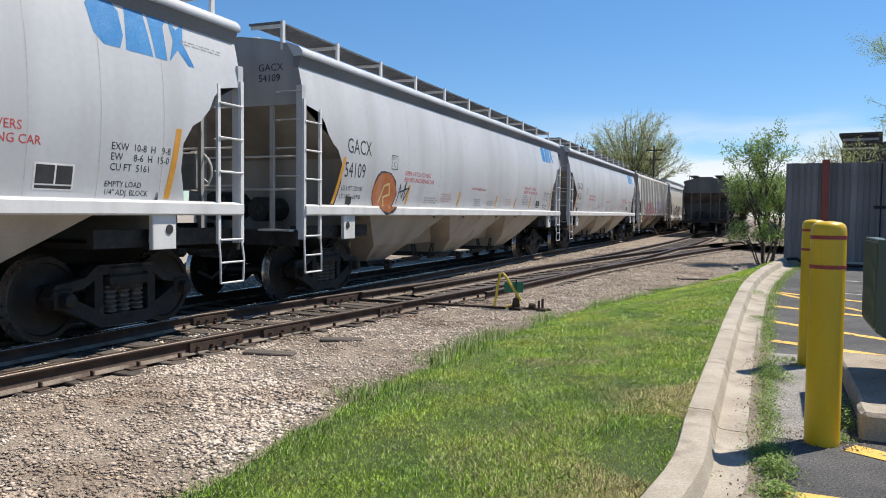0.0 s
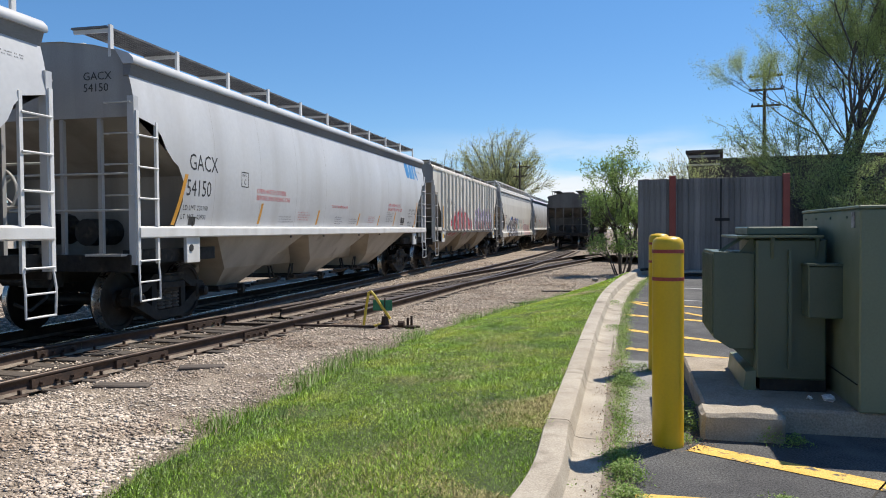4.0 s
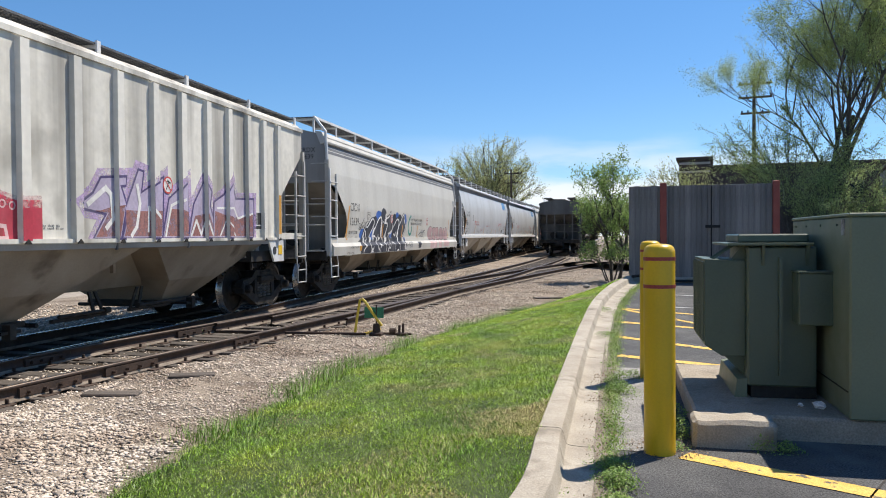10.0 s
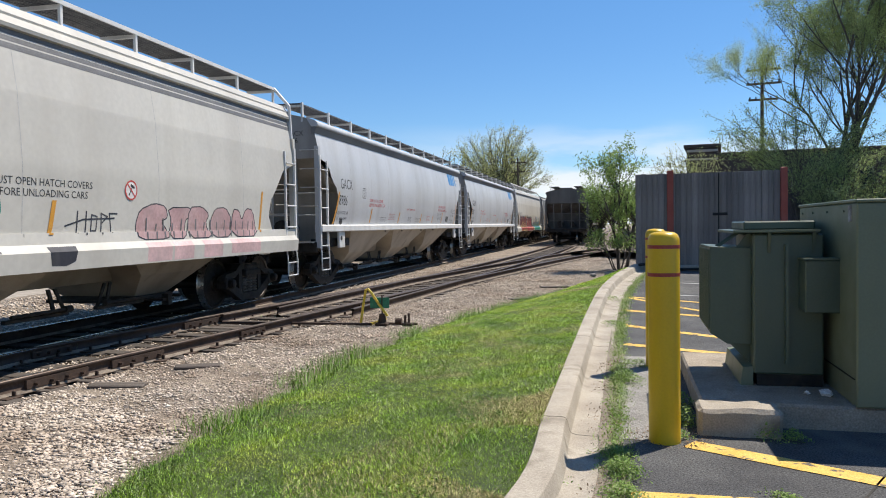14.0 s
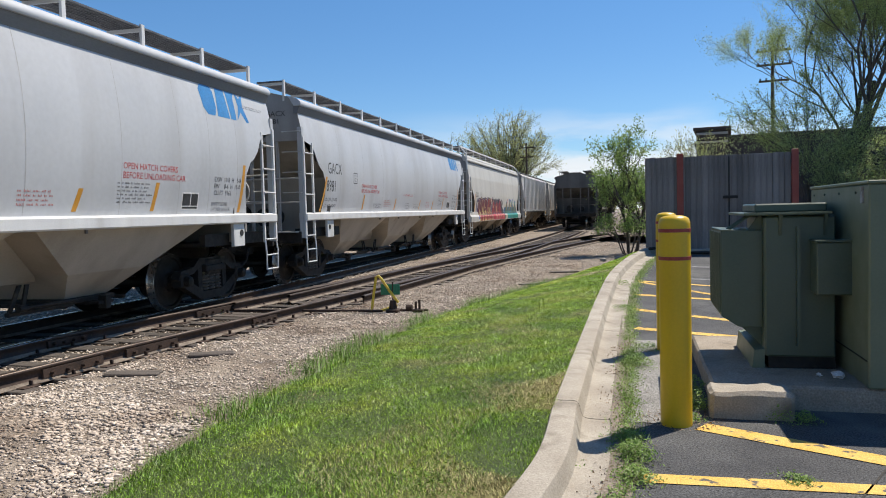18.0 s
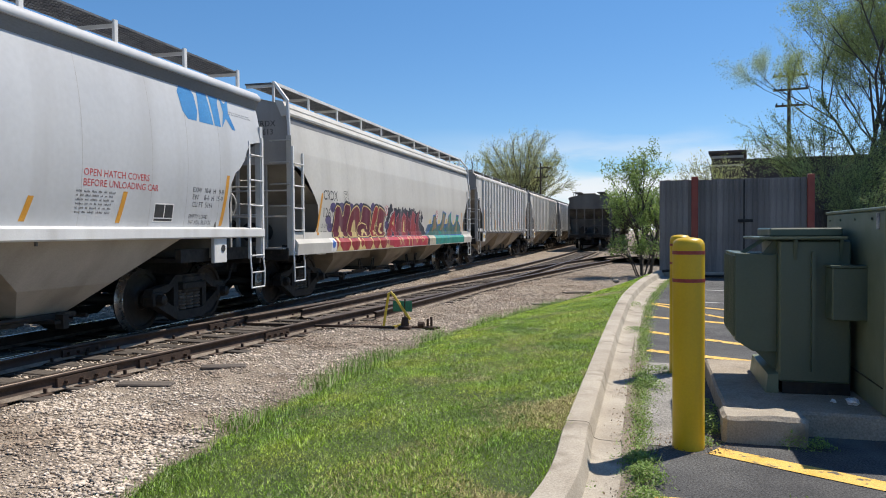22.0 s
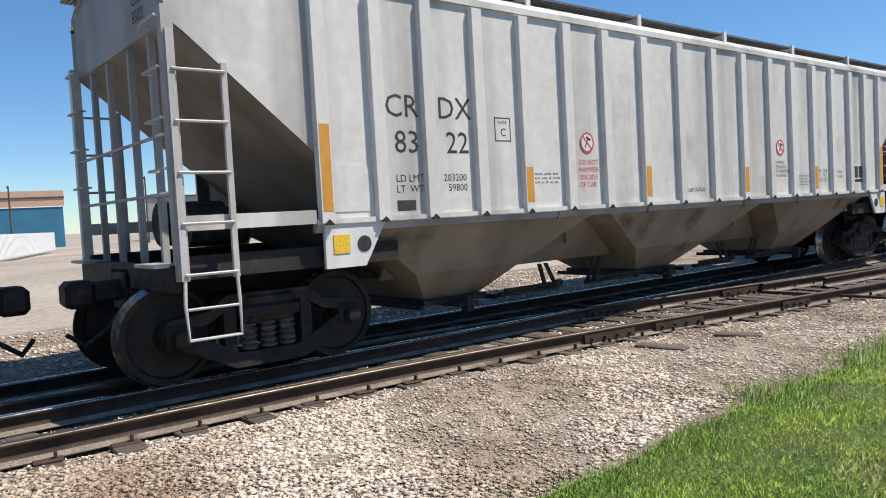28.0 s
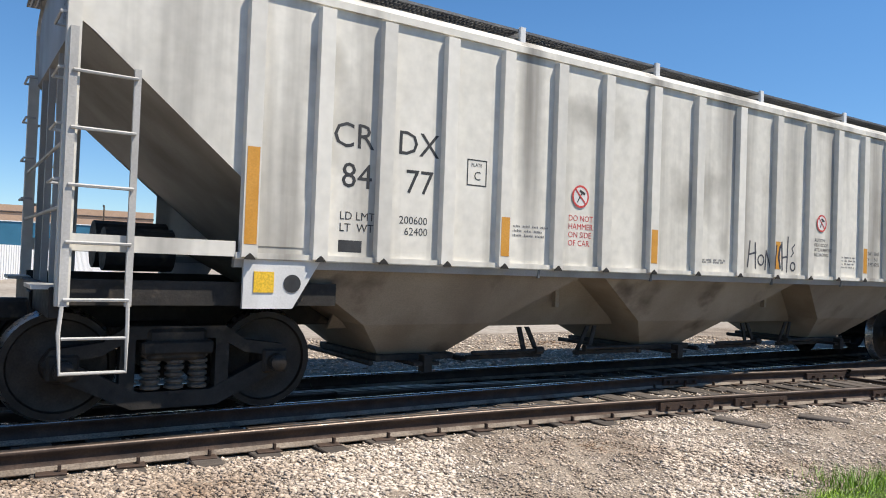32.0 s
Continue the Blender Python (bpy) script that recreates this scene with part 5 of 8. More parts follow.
for x in (0.84, FW + 0.04):
    bm = box(BM(), x - 0.08, x + 0.08, -0.05, 0.06, 0.0, 2.5, 0.01)
    part("post", bm, M["red_steel"], fence, "red-painted steel gate post")
bm = box(BM(), 1.98, 2.01, -0.03, -0.012, 0.1, 2.4)
part("gate_gap", bm, M["truck"], fence, "dark gap between the gate leaves")
bm = box(BM(), 1.85, 2.2, -0.05, -0.02, 1.35, 1.42)
part("latch", bm, M["truck"], fence, "dark steel gate latch")
for z in (0.4, 2.1):
    bm = box(BM(), 0, FW, 0.02, 0.06, z, z + 0.1)
    part("batten", bm, M["fence"], fence)
part("backing", box(BM(), 0, FW, 0.012, 0.018, 0.0, 2.41), M["fence"], fence)
for x in (0.0, FW):
    bm = box(BM(), x - 0.012, x + 0.012, 0.06, 2.6, 0.05, 2.42)
    part("side_wall", bm, M["fence"], fence)
bm = box(BM(), 0, FW, 2.6, 2.64, 0.05, 2.42)
part("back_wall", bm, M["fence"], fence)
sheet("far_bank", lambda u, v: Vector((u, v, 0.36 + 0.1 * noise.noise(Vector((u * 0.2, v * 0.2, 0))))), lin(13.5, 90, 20), lin(17.5, 40, 16), M["bank"], "rough weedy dirt ground behind the enclosure", "ground")


def mound(u, v):
    """A low heap that rises between the siding and the storage track."""
    a, b = near_lat(u) + 1.5, left_lat(u) - 1.9
    p = W(u, a + (b - a) * v)
    k = max(0.0, min(1.0, (u - 44) / 16)) * max(0.0, min(1.0, 4 * v * (1 - v))) ** 0.7
    k *= max(0.25, 1.0 - 0.75 * v)
    return Vector((p.x, p.y, -0.12 + 1.75 * k + 0.14 * noise.noise(p * 0.9) + 0.06 * noise.noise(p * 3)))


sheet("dirt_mound", mound, lin(43, 100, 90), lin(0, 1, 40), M["bank"], "heap of brown gravel and dirt between the tracks", "mound")
sheet("gravel_shoulder", lambda u, v: (lambda p: Vector((p.x, p.y, -0.1 + 0.5 * v * min(1.0, (u - 18) / 12) + 0.06 * noise.noise(p * 1.3))))(W(u, near_lat(u) - 1.5 - 9 * v)), lin(18.5, 75, 60), lin(0, 1, 30), M["bank"], "rough brown gravel and weeds beside the siding", "ground")

# ---- switch stand ----
st = thing("switch_stand", pose(1.1, 12.15, -0.04, 0, 0, 90 - 21.6), "low switch stand with yellow lever loop and green target", "switch stand")
bm = BM()
box(bm, -0.1, 0.1, -0.1, 0.1, 0.0, 0.06, 0.015)
rod(bm, (0, 0, 0.05), (0, 0, 0.2), 0.07, 12, 0.05)
rod(bm, (0, 0, 0.2), (0, 0, 0.5), 0.012, 8)
rod(bm, (0.08, -0.3, 0.07), (0.08, -0.2, 0.07), 0.05, 10)
rod(bm, (0.08, -0.56, 0.03), (0.08, 0.0, 0.03), 0.02, 6)
rod(bm, (0.08, -0.42, 0.02), (0.08, -0.42, 0.2), 0.02, 6)
rod(bm, (0.08, -0.36, 0.02), (0.08, -0.36, 0.17), 0.02, 6)
box(bm, 0.0, 0.14, -0.5, -0.3, 0.0, 0.05, 0.015)
part("base", bm, M["rail_side"], st, "dark rusty iron stand base")
bm = BM()
tube(bm, [(0.0, -0.09, 0.16), (-0.02, 0.05, 0.36), (-0.04, 0.18, 0.56), (-0.04, 0.22, 0.6), (-0.04, 0.26, 0.58), (-0.04, 0.31, 0.3), (-0.04, 0.35, 0.05), (-0.03, 0.34, 0.01), (-0.02, 0.28, 0.01), (0.0, 0.1, 0.06), (0.02, -0.06, 0.12)], 0.022, 8)
part("lever", bm, M["yellow_paint"], st, "bent yellow lever loop")
bm = box(BM(), -0.005, 0.005, -0.12, 0.2, 0.29, 0.46, 0.002)
part("target", bm, M["green_target"], st, "green target plate")
for ds in (-0.35, 0.3):
    p = W(11.6 + ds, 4.6, RAIL_Z - 0.16)
    tie = part("tie", long_tie, None, near_track, at=pose(p.x, p.y, p.z, 0, 0, 90 - 21.6 - 7))
bm = BM()
rod(bm, W(11.6, 3.6, 0.0), W(11.6, 6.2, 0.0), 0.022, 8)
part("throw_rod", bm, M["rail_side"], near_track, "rusty throw rod")

# ---- track fittings ----
def bar_on_rail(parent, lat_of, off, s0, s1, side, name="joint_bar"):
    bm = BM()
    n = 4
    pts = []
    for i in range(n + 1):
        s = s0 + (s1 - s0) * i / n
        pts.append(W(s, lat_of(s) + off + side * 0.03, 0))
    for p, q in zip(pts, pts[1:]):
        d = (q - p).normalized()
        nrm = Vector((-d.y, d.x, 0)) * 0.022
        vs = []
        for c in (p, q):
            for sg in (-1, 1):
                for z in (RAIL_Z - 0.135, RAIL_Z - 0.045):
                    vs.append(bm.verts.new((c.x + nrm.x * sg, c.y + nrm.y * sg, z)))
        for f in ((0, 1, 3, 2), (4, 6, 7, 5), (0, 4, 5, 1), (2, 3, 7, 6), (0, 2, 6, 4), (1, 5, 7, 3)):
            bm.faces.new([vs[i] for i in f])
    b = part(name, bm, M["rail_side"], parent)
    for i in range(4):
        s = s0 + (s1 - s0) * (i + 0.5) / 4
        c = W(s, lat_of(s) + off + side * 0.03, RAIL_Z - 0.09)
        e = W(s, lat_of(s) + off + side * 0.095, RAIL_Z - 0.09)
        part("bolt", rod(BM(), c, e, 0.022, 6), M["rail_side"], b)


for s0, s1 in ((6.6, 7.4), (7.75, 8.6), (10.2, 10.8), (14.0, 14.7), (-2.0, -1.3), (19, 19.7)):
    bar_on_rail(near_track, near_lat, -0.755, s0, s1, -1)
for s0, s1 in ((5.4, 6.3), (8.2, 8.8), (11.0, 12.0), (15.2, 15.9)):
    bar_on_rail(near_track, near_lat, 0.755, s0, s1, -1)
# guard rail and the frog's wing rails
rail(near_track, near_lat, -0.68, lin(2.0, 5.2, 8), M["rail_dull"], "guard_rail")
rail(near_track, near_lat, 0.83, lin(1.0, 4.6, 8), M["rail_dull"], "wing_rail")
rail(near_track, near_lat, 0.67, lin(3.4, 6.0, 8), M["rail_dull"], "wing_rail")
rail(near_track, near_lat, 0.66, lin(11.8, 17.0, 10), M["rail_dull"], "switch_point")
rail(near_track, near_lat, -0.66, lin(11.8, 17.0, 10), M["rail_dull"], "switch_point")
plate_mesh = to_mesh("tie_plate", box(BM(), -0.1, 0.1, -0.17, 0.17, 0.0, 0.014, 0.003), M["rail_side"])
spike_bm = box(BM(), -0.012, 0.012, -0.02, 0.02, 0.0, 0.05, 0.004)
spike_mesh = to_mesh("spike", spike_bm, M["rail_side"])
s = 0.0
k = 0
while s < 30:
    for off in (-0.755, 0.755):
        p = W(s, near_lat(s) + off, RAIL_Z - 0.168)
        pl = part("tie_plate", plate_mesh, None, near_track, at=pose(p.x, p.y, p.z, 0, 0, 90 - 21.6 - 7))
        if s < 16:
            for sy in (-0.1, 0.1):
                part("spike", spike_mesh, None, pl, at=pose(0.05, sy, 0.014))
    s += 0.53
# old planks and broken ties on the ballast
for (x, y, ln, rot) in ((-1.95, 8.1, 0.55, -8), (-1.3, 9.0, 0.5, 6), (4.6, 16.0, 0.9, 25), (6.1, 18.6, 0.8, 15)):
    bm = box(BM(), -ln / 2, ln / 2, -0.09, 0.09, -0.05, 0.02, 0.01)
    tagged(part("plank", bm, M["tie"], None, at=pose(x, y, bed_z(x, y) + 0.012, 2, 1, rot)), "weathered old tie end lying in the ballast", "plank")

# ---- ballast stones, grass blades and weeds ----
nrng = np.random.default_rng(4)


def stones(name, pts, sizes, material, label):
    """Many small broken stones in one mesh; each is a squashed, jagged octahedron."""
    n = len(pts)
    base = np.array([(1, 0, 0), (-1, 0, 0), (0, 1, 0), (0, -1, 0), (0, 0, 1), (0, 0, -1)], float)
    tri = np.array([(0, 2, 4), (2, 1, 4), (1, 3, 4), (3, 0, 4), (2, 0, 5), (1, 2, 5), (3, 1, 5), (0, 3, 5)])
    v = base[None] * (0.6 + 0.8 * nrng.random((n, 6, 1))) + (nrng.random((n, 6, 3)) - 0.5) * 0.7
    v *= sizes[:, None, None] * (0.55 + 0.9 * nrng.random((n, 1, 3)))
    a = nrng.random(n) * 6.283
    c, s_ = np.cos(a), np.sin(a)
    x = v[..., 0] * c[:, None] - v[..., 1] * s_[:, None]
    y = v[..., 0] * s_[:, None] + v[..., 1] * c[:, None]
    v = np.stack([x, y, v[..., 2] * 0.48], -1) + pts[:, None]
    f = (tri[None] + 6 * np.arange(n)[:, None, None]).reshape(-1, 3)
    return tagged(new(name, np_mesh(name, v.reshape(-1, 3), f, material)), label, "gravel", kind="stuff")


pts, sz = [], []
prng = random.Random(8)
while len(pts) < 175000:
    s = -4 + 40 * prng.random() ** 2.0
    lat = prng.uniform(-1.5, 8.6)
    p = W(s, lat)
    d = math.hypot(p.x, p.y)
    if p.y < 1.2 or d < 2.4 or prng.random() > min(1.0, (8.0 / d) ** 1.1):
        continue
    if p.y < 18 and p.x > grass_x(p.y) - 0.12 * prng.random():
        continue
    u = lat - near_lat(s)
    if abs(lat - main_lat(s)) < 1.0 and prng.random() < 0.8:
        continue
    if abs(abs(u) - 0.755) < 0.07 or abs(abs(lat - main_lat(s)) - 0.755) < 0.07:
        continue
    fine_bed = noise.noise(Vector((p.x * 0.55, p.y * 0.55, 31))) + 0.35 * noise.noise(Vector((p.x * 2.1, p.y * 2.1, 8))) + 0.1 * (s - 4)
    if fine_bed > 0.1 and prng.random() < 0.4:
        continue
    between = abs(u) < 1.25
    if between and prng.random() < (0.8 if s < 7 else 0.45):
        continue
    r = (0.006 + 0.021 * prng.random() ** 2.6) * (1 if d < 9 else 1.15) * (0.75 if fine_bed > 0.1 else 1.0)
    pts.append((p.x, p.y, bed_z(p.x, p.y) + r * 0.25))
    sz.append(r)
for i in range(14000):
    p = W(prng.uniform(-9, 16), prng.uniform(8.9, 13.6))
    r = prng.uniform(0.015, 0.04)
    pts.append((p.x, p.y, bed_z(p.x, p.y) + r * 0.2))
    sz.append(r)
stones("ballast_stones", np.array(pts), np.array(sz), M["stone"], "pale crushed limestone ballast stones lying loose")


def blades(name, pts, hs, widths, lean, material, label, category):
    n = len(pts)
    a = nrng.random(n) * 6.283
    dx, dy = np.cos(a), np.sin(a)
    b = nrng.random(n) * 6.283
    lx, ly = np.cos(b) * lean * hs * nrng.random(n), np.sin(b) * lean * hs * nrng.random(n)
    p0 = pts + np.stack([-dx * widths, -dy * widths, 0 * hs], -1)
    p1 = pts + np.stack([dx * widths, dy * widths, 0 * hs], -1)
    p2 = pts + np.stack([lx, ly, hs], -1)
    v = np.stack([p0, p1, p2], 1).reshape(-1, 3)
    f = np.arange(3 * n).reshape(-1, 3)
    me = np_mesh(name, v, f, material)
    nr = np.repeat(np.stack([0.85 * np.cos(a), 0.85 * np.sin(a), np.ones(n)], -1), 3, 0)
    me.normals_split_custom_set_from_vertices((nr / np.linalg.norm(nr, axis=1)[:, None]).tolist())
    return tagged(new(name, me), label, category, kind="stuff")


def lawn_points(n, edge):
    out, hh = [], []
    while len(out) < n:
        y = 1.0 + 17.0 * prng.random() ** 1.35
        a, b = grass_x(y), kerb_x(y)
        if edge:
            x = a + prng.gauss(0.08, 0.16)
            h = prng.uniform(0.07, 0.2)
            k = noise.noise(Vector((x * 1.1, y * 0.9, 5)))
            h *= 0.35 if y < 6.2 else (0.45 if k < 0.0 else 1.0)
        else:
            x = prng.uniform(a - 0.05, b + 0.03)
            h = prng.uniform(0.012, 0.036)
            k = noise.noise(Vector((x * 1.6, y * 1.6, 2)))
            h *= 1 + 0.5 * k
        if x > b + 0.04 or math.hypot(x, y) < 2:
            continue
        out.append((x, y, lawn_z(x, y) - 0.01))
        hh.append(h)
    return np.array(out), np.array(hh)


gp, gh = lawn_points(520000, False)
blades("grass", gp, gh, 0.0013 + 0.0016 * np.hypot(gp[:, 0], gp[:, 1]) / 6, 1.6, M["grass"], "short bright green mown grass", "grass")
gp, gh = lawn_points(14000, True)
blades("long_grass", gp, gh, 0.003 + 0 * gh, 0.6, M["edge_grass"], "longer unmown grass along the ballast", "grass")
M["weed"] = mat("gutter_weed_leaves", [(0.15, 0.26, 0.05), (0.27, 0.38, 0.1)], 2, 0.6, 0, 0, island=0.35, fine=0.0)
leafy(M["weed"], 0.35)
def leaflets(name, pts, size, material, label):
    """Small flat leaves lying at all angles."""
    n = len(pts)
    a = nrng.normal(0, 1, (n, 3)) * (1, 1, 0.55)
    a /= np.linalg.norm(a, axis=1)[:, None]
    b = np.cross(a, nrng.normal(0, 0.5, (n, 3)) + (0, 0, 1))
    b /= np.linalg.norm(b, axis=1)[:, None]
    sz = size[:, None] * (0.6 + 0.8 * nrng.random((n, 1)))
    v = np.stack([pts - a * sz, pts + b * sz * 0.45, pts + a * sz, pts - b * sz * 0.45], 1).reshape(-1, 3)
    return tagged(new(name, np_mesh(name, v, np.arange(4 * n).reshape(-1, 4), material)), label, "weeds", kind="stuff")


pts, sz = [], []


def weed_clump(cx, cy, n, sx, sy, top):
    for i in range(n):
        x, y = prng.gauss(cx, sx), prng.gauss(cy, sy)
        q = math.exp(-((x - cx) / (2 * sx)) ** 2 - ((y - cy) / (2 * sy)) ** 2)
        pts.append((x, y, lot_z(y) + 0.008 + top * q * prng.random()))
        sz.append(prng.uniform(0.006, 0.013))


def strip_x(y):
    return kerb_x(y) + 0.585


y = 1.5
while y < 18.0:
    k = 0.5 + 0.9 * noise.noise(Vector((y * 1.3, 3, 0)))
    weed_clump(strip_x(y) + prng.gauss(0, 0.02), y, int(150 * max(0.15, k)), 0.045, 0.07, 0.02 + 0.035 * max(0.0, k))
    y += 0.075
for cx, cy, n, r, top in ((1.88, 4.42, 1100, 0.06, 0.11), (1.74, 4.05, 800, 0.055, 0.08), (1.98, 4.75, 800, 0.06, 0.07), (3.02, 7.0, 1100, 0.08, 0.13), (3.5, 7.75, 500, 0.08, 0.08), (2.62, 5.1, 260, 0.05, 0.05), (2.82, 5.42, 900, 0.05, 0.16), (3.05, 6.0, 900, 0.07, 0.14), (3.22, 4.93, 500, 0.05, 0.12), (3.36, 4.85, 350, 0.04, 0.08), (2.6, 3.83, 300, 0.045, 0.02), (1.45, 4.35, 120, 0.04, 0.02), (5.3, 13.1, 600, 0.12, 0.08), (4.4, 10.6, 500, 0.1, 0.06)):
    weed_clump(cx, cy, n, r, r * 1.3, top)
leaflets("weeds", np.array(pts), np.array(sz), M["weed"], "low green weeds in the gutter and by the bollards")
pts, hh = [], []
for i in range(2600):
    y = 1.5 + 16.3 * prng.random() ** 1.3
    pts.append((strip_x(y) + prng.gauss(0, 0.06), y, lot_z(y)))
    hh.append(prng.uniform(0.02, 0.08))
for i in range(320):
    s, o = prng.uniform(0.3, 14), prng.gauss(0, 0.25)
    p = W(s, near_lat(s) + 1.1 + o)
    pts.append((p.x, p.y, RAIL_Z - 0.2))
    hh.append(prng.uniform(0.06, 0.2))
blades("weed_blades", np.array(pts), np.array(hh), 0.0025 + 0 * np.array(hh), 1.0, M["weed"], "thin grass blades among the gutter weeds", "weeds")
# straw-dry patches and clover in the lawn
pts, hh = [], []
while len(pts) < 66000:
    y = 1.6 + 9.0 * prng.random() ** 1.5
    b = kerb_x(y)
    x = b - abs(prng.gauss(0, 0.3)) if prng.random() < 0.55 else prng.uniform(grass_x(y) + 0.5, b)
    k = noise.noise(Vector((x * 1.1, y * 0.8, 21))) + (0.2 if y < 5.5 and x > b - 0.8 else 0.0)
    if k < 0.12 or prng.random() > 3.5 * k or math.hypot(x, y) < 2:
        continue
    pts.append((x, y, lawn_z(x, y) - 0.005))
    hh.append(prng.uniform(0.012, 0.04))
blades("dry_grass", np.array(pts), np.array(hh), 0.0016 + 0 * np.array(hh), 2.0, M["dry_grass"], "straw-dry grass patches in the lawn", "grass")
pts, sz = [], []
for c in range(220):
    y = 2.0 + 8.0 * prng.random() ** 1.4
    cx = prng.uniform(grass_x(y) + 0.15, kerb_x(y) - 0.1)
    r = prng.uniform(0.03, 0.14)
    for i in range(int(30 + 420 * r)):
        x, yy = prng.gauss(cx, r), prng.gauss(y, r)
        if x > kerb_x(yy) - 0.02 or x < grass_x(yy):
            continue
        pts.append((x, yy, lawn_z(x, yy) + prng.uniform(0.012, 0.045)))
        sz.append(prng.uniform(0.005, 0.01))
leafy(M["clover"], 0.3)
leaflets("clover", np.array(pts), np.array(sz), M["clover"], "clover and broad-leaved weeds in the lawn")
# dry stalks and leaf crumbs in the dirt round the bollards
pts, sz = [], []
for i in range(1500):
    y = prng.choice((prng.uniform(3.6, 6.2), prng.uniform(6.6, 8.2)))
    pts.append((strip_x(y) + prng.gauss(-0.06, 0.1), y, lot_z(y) + 0.012))
    sz.append(prng.uniform(0.004, 0.012))
for i in range(500):
    a, r = prng.random() * 6.283, prng.uniform(0.1, 0.3)
    pts.append((2.55 + r * math.cos(a), 5.1 + r * math.sin(a), 0.012))
    sz.append(prng.uniform(0.004, 0.012))
M["dry"] = mat("dry_leaf_crumbs", [(0.16, 0.1, 0.06), (0.36, 0.26, 0.17)], 6, 0.9, 0, 0, island=0.4, fine=0.0)
leaflets("leaf_litter", np.array(pts), np.array(sz), M["dry"], "dry brown leaf crumbs in the gutter")


# ---- trees ----
def tree(name, at, height, spread, trunk_r, levels, leaf_n, leaf_size, leaf_mat, seed, label, lean=0.35, stems=1, clear=0.25):
    """A tapered trunk with forked limbs; small leaves sit along the twigs with gaps between."""
    r = random.Random(seed)
    t = thing(name, pose(*at), label, "tree")
    bm = BM()
    twigs = []

    def grow(p, d, length, rad, lev):
        steps = 3
        pts = [p]
        for i in range(steps):
            d = (d + Vector((r.gauss(0, 0.12), r.gauss(0, 0.12), r.gauss(0.05, 0.08)))).normalized()
            p = p + d * length / steps
            pts.append(p)
        for i in range(steps):
            a, b = rad * (1 - 0.45 * i / steps), rad * (1 - 0.45 * (i + 1) / steps)
            rod(bm, pts[i], pts[i + 1], a, 6 if rad > 0.05 else 4, b)
        if lev <= 1:
            twigs.append((pts[1], pts[2], pts[3]))
        if lev == 0:
            return
        for k in range(r.randint(3, 4) if lev > 1 else r.randint(3, 5)):
            f = r.uniform(0.35, 1.0)
            i = min(int(f * steps), steps - 1)
            q = pts[i].lerp(pts[i + 1], f * steps - i)
            ang = r.uniform(0.35, 0.85)
            az = r.uniform(0, 6.283)
            u = d.orthogonal().normalized()
            v = d.cross(u)
            nd = (d * math.cos(ang) + (u * math.cos(az) + v * math.sin(az)) * math.sin(ang))
            nd.z += 0.12
            nd.x *= spread
            nd.y *= spread
            grow(q, nd.normalized(), length * r.uniform(0.55, 0.78), rad * 0.5, lev - 1)

    for k in range(stems):
        az = 6.283 * k / max(stems, 1) + r.uniform(-0.4, 0.4)
        d = Vector((math.cos(az) * lean * (stems > 1), math.sin(az) * lean * (stems > 1), 1)).normalized()
        grow(Vector((0.15 * math.cos(az) * (stems > 1), 0.15 * math.sin(az) * (stems > 1), -0.2)), d, height * (0.36 + clear * 0.3), trunk_r, levels)
    part("trunk", bm, M["bark"], t, "bare grey-brown trunk and limbs")
    n = leaf_n
    seg = np.array([[tuple(a), tuple(b), tuple(c)] for a, b, c in twigs])
    idx = nrng.integers(0, len(seg), n)
    f = nrng.random((n, 1)) * 2
    base = np.where(f < 1, seg[idx, 0] * (1 - f) + seg[idx, 1] * f, seg[idx, 1] * (2 - f) + seg[idx, 2] * (f - 1))
    base = base + nrng.normal(0, leaf_size * 1.3 + height * 0.006, (n, 3))
    a = nrng.normal(0, 1, (n, 3))
    a /= np.linalg.norm(a, axis=1)[:, None]
    b = np.cross(a, nrng.normal(0, 1, (n, 3)))
    b /= np.linalg.norm(b, axis=1)[:, None]
    sz = leaf_size * (0.6 + 0.8 * nrng.random((n, 1)))
    v = np.stack([base - a * sz, base + b * sz * 0.5, base + a * sz, base - b * sz * 0.5], 1).reshape(-1, 3)
    part("crown", np_mesh("crown", v, np.arange(4 * n).reshape(-1, 4), leaf_mat), None, t, "thin crown of small spring leaves")
    return t


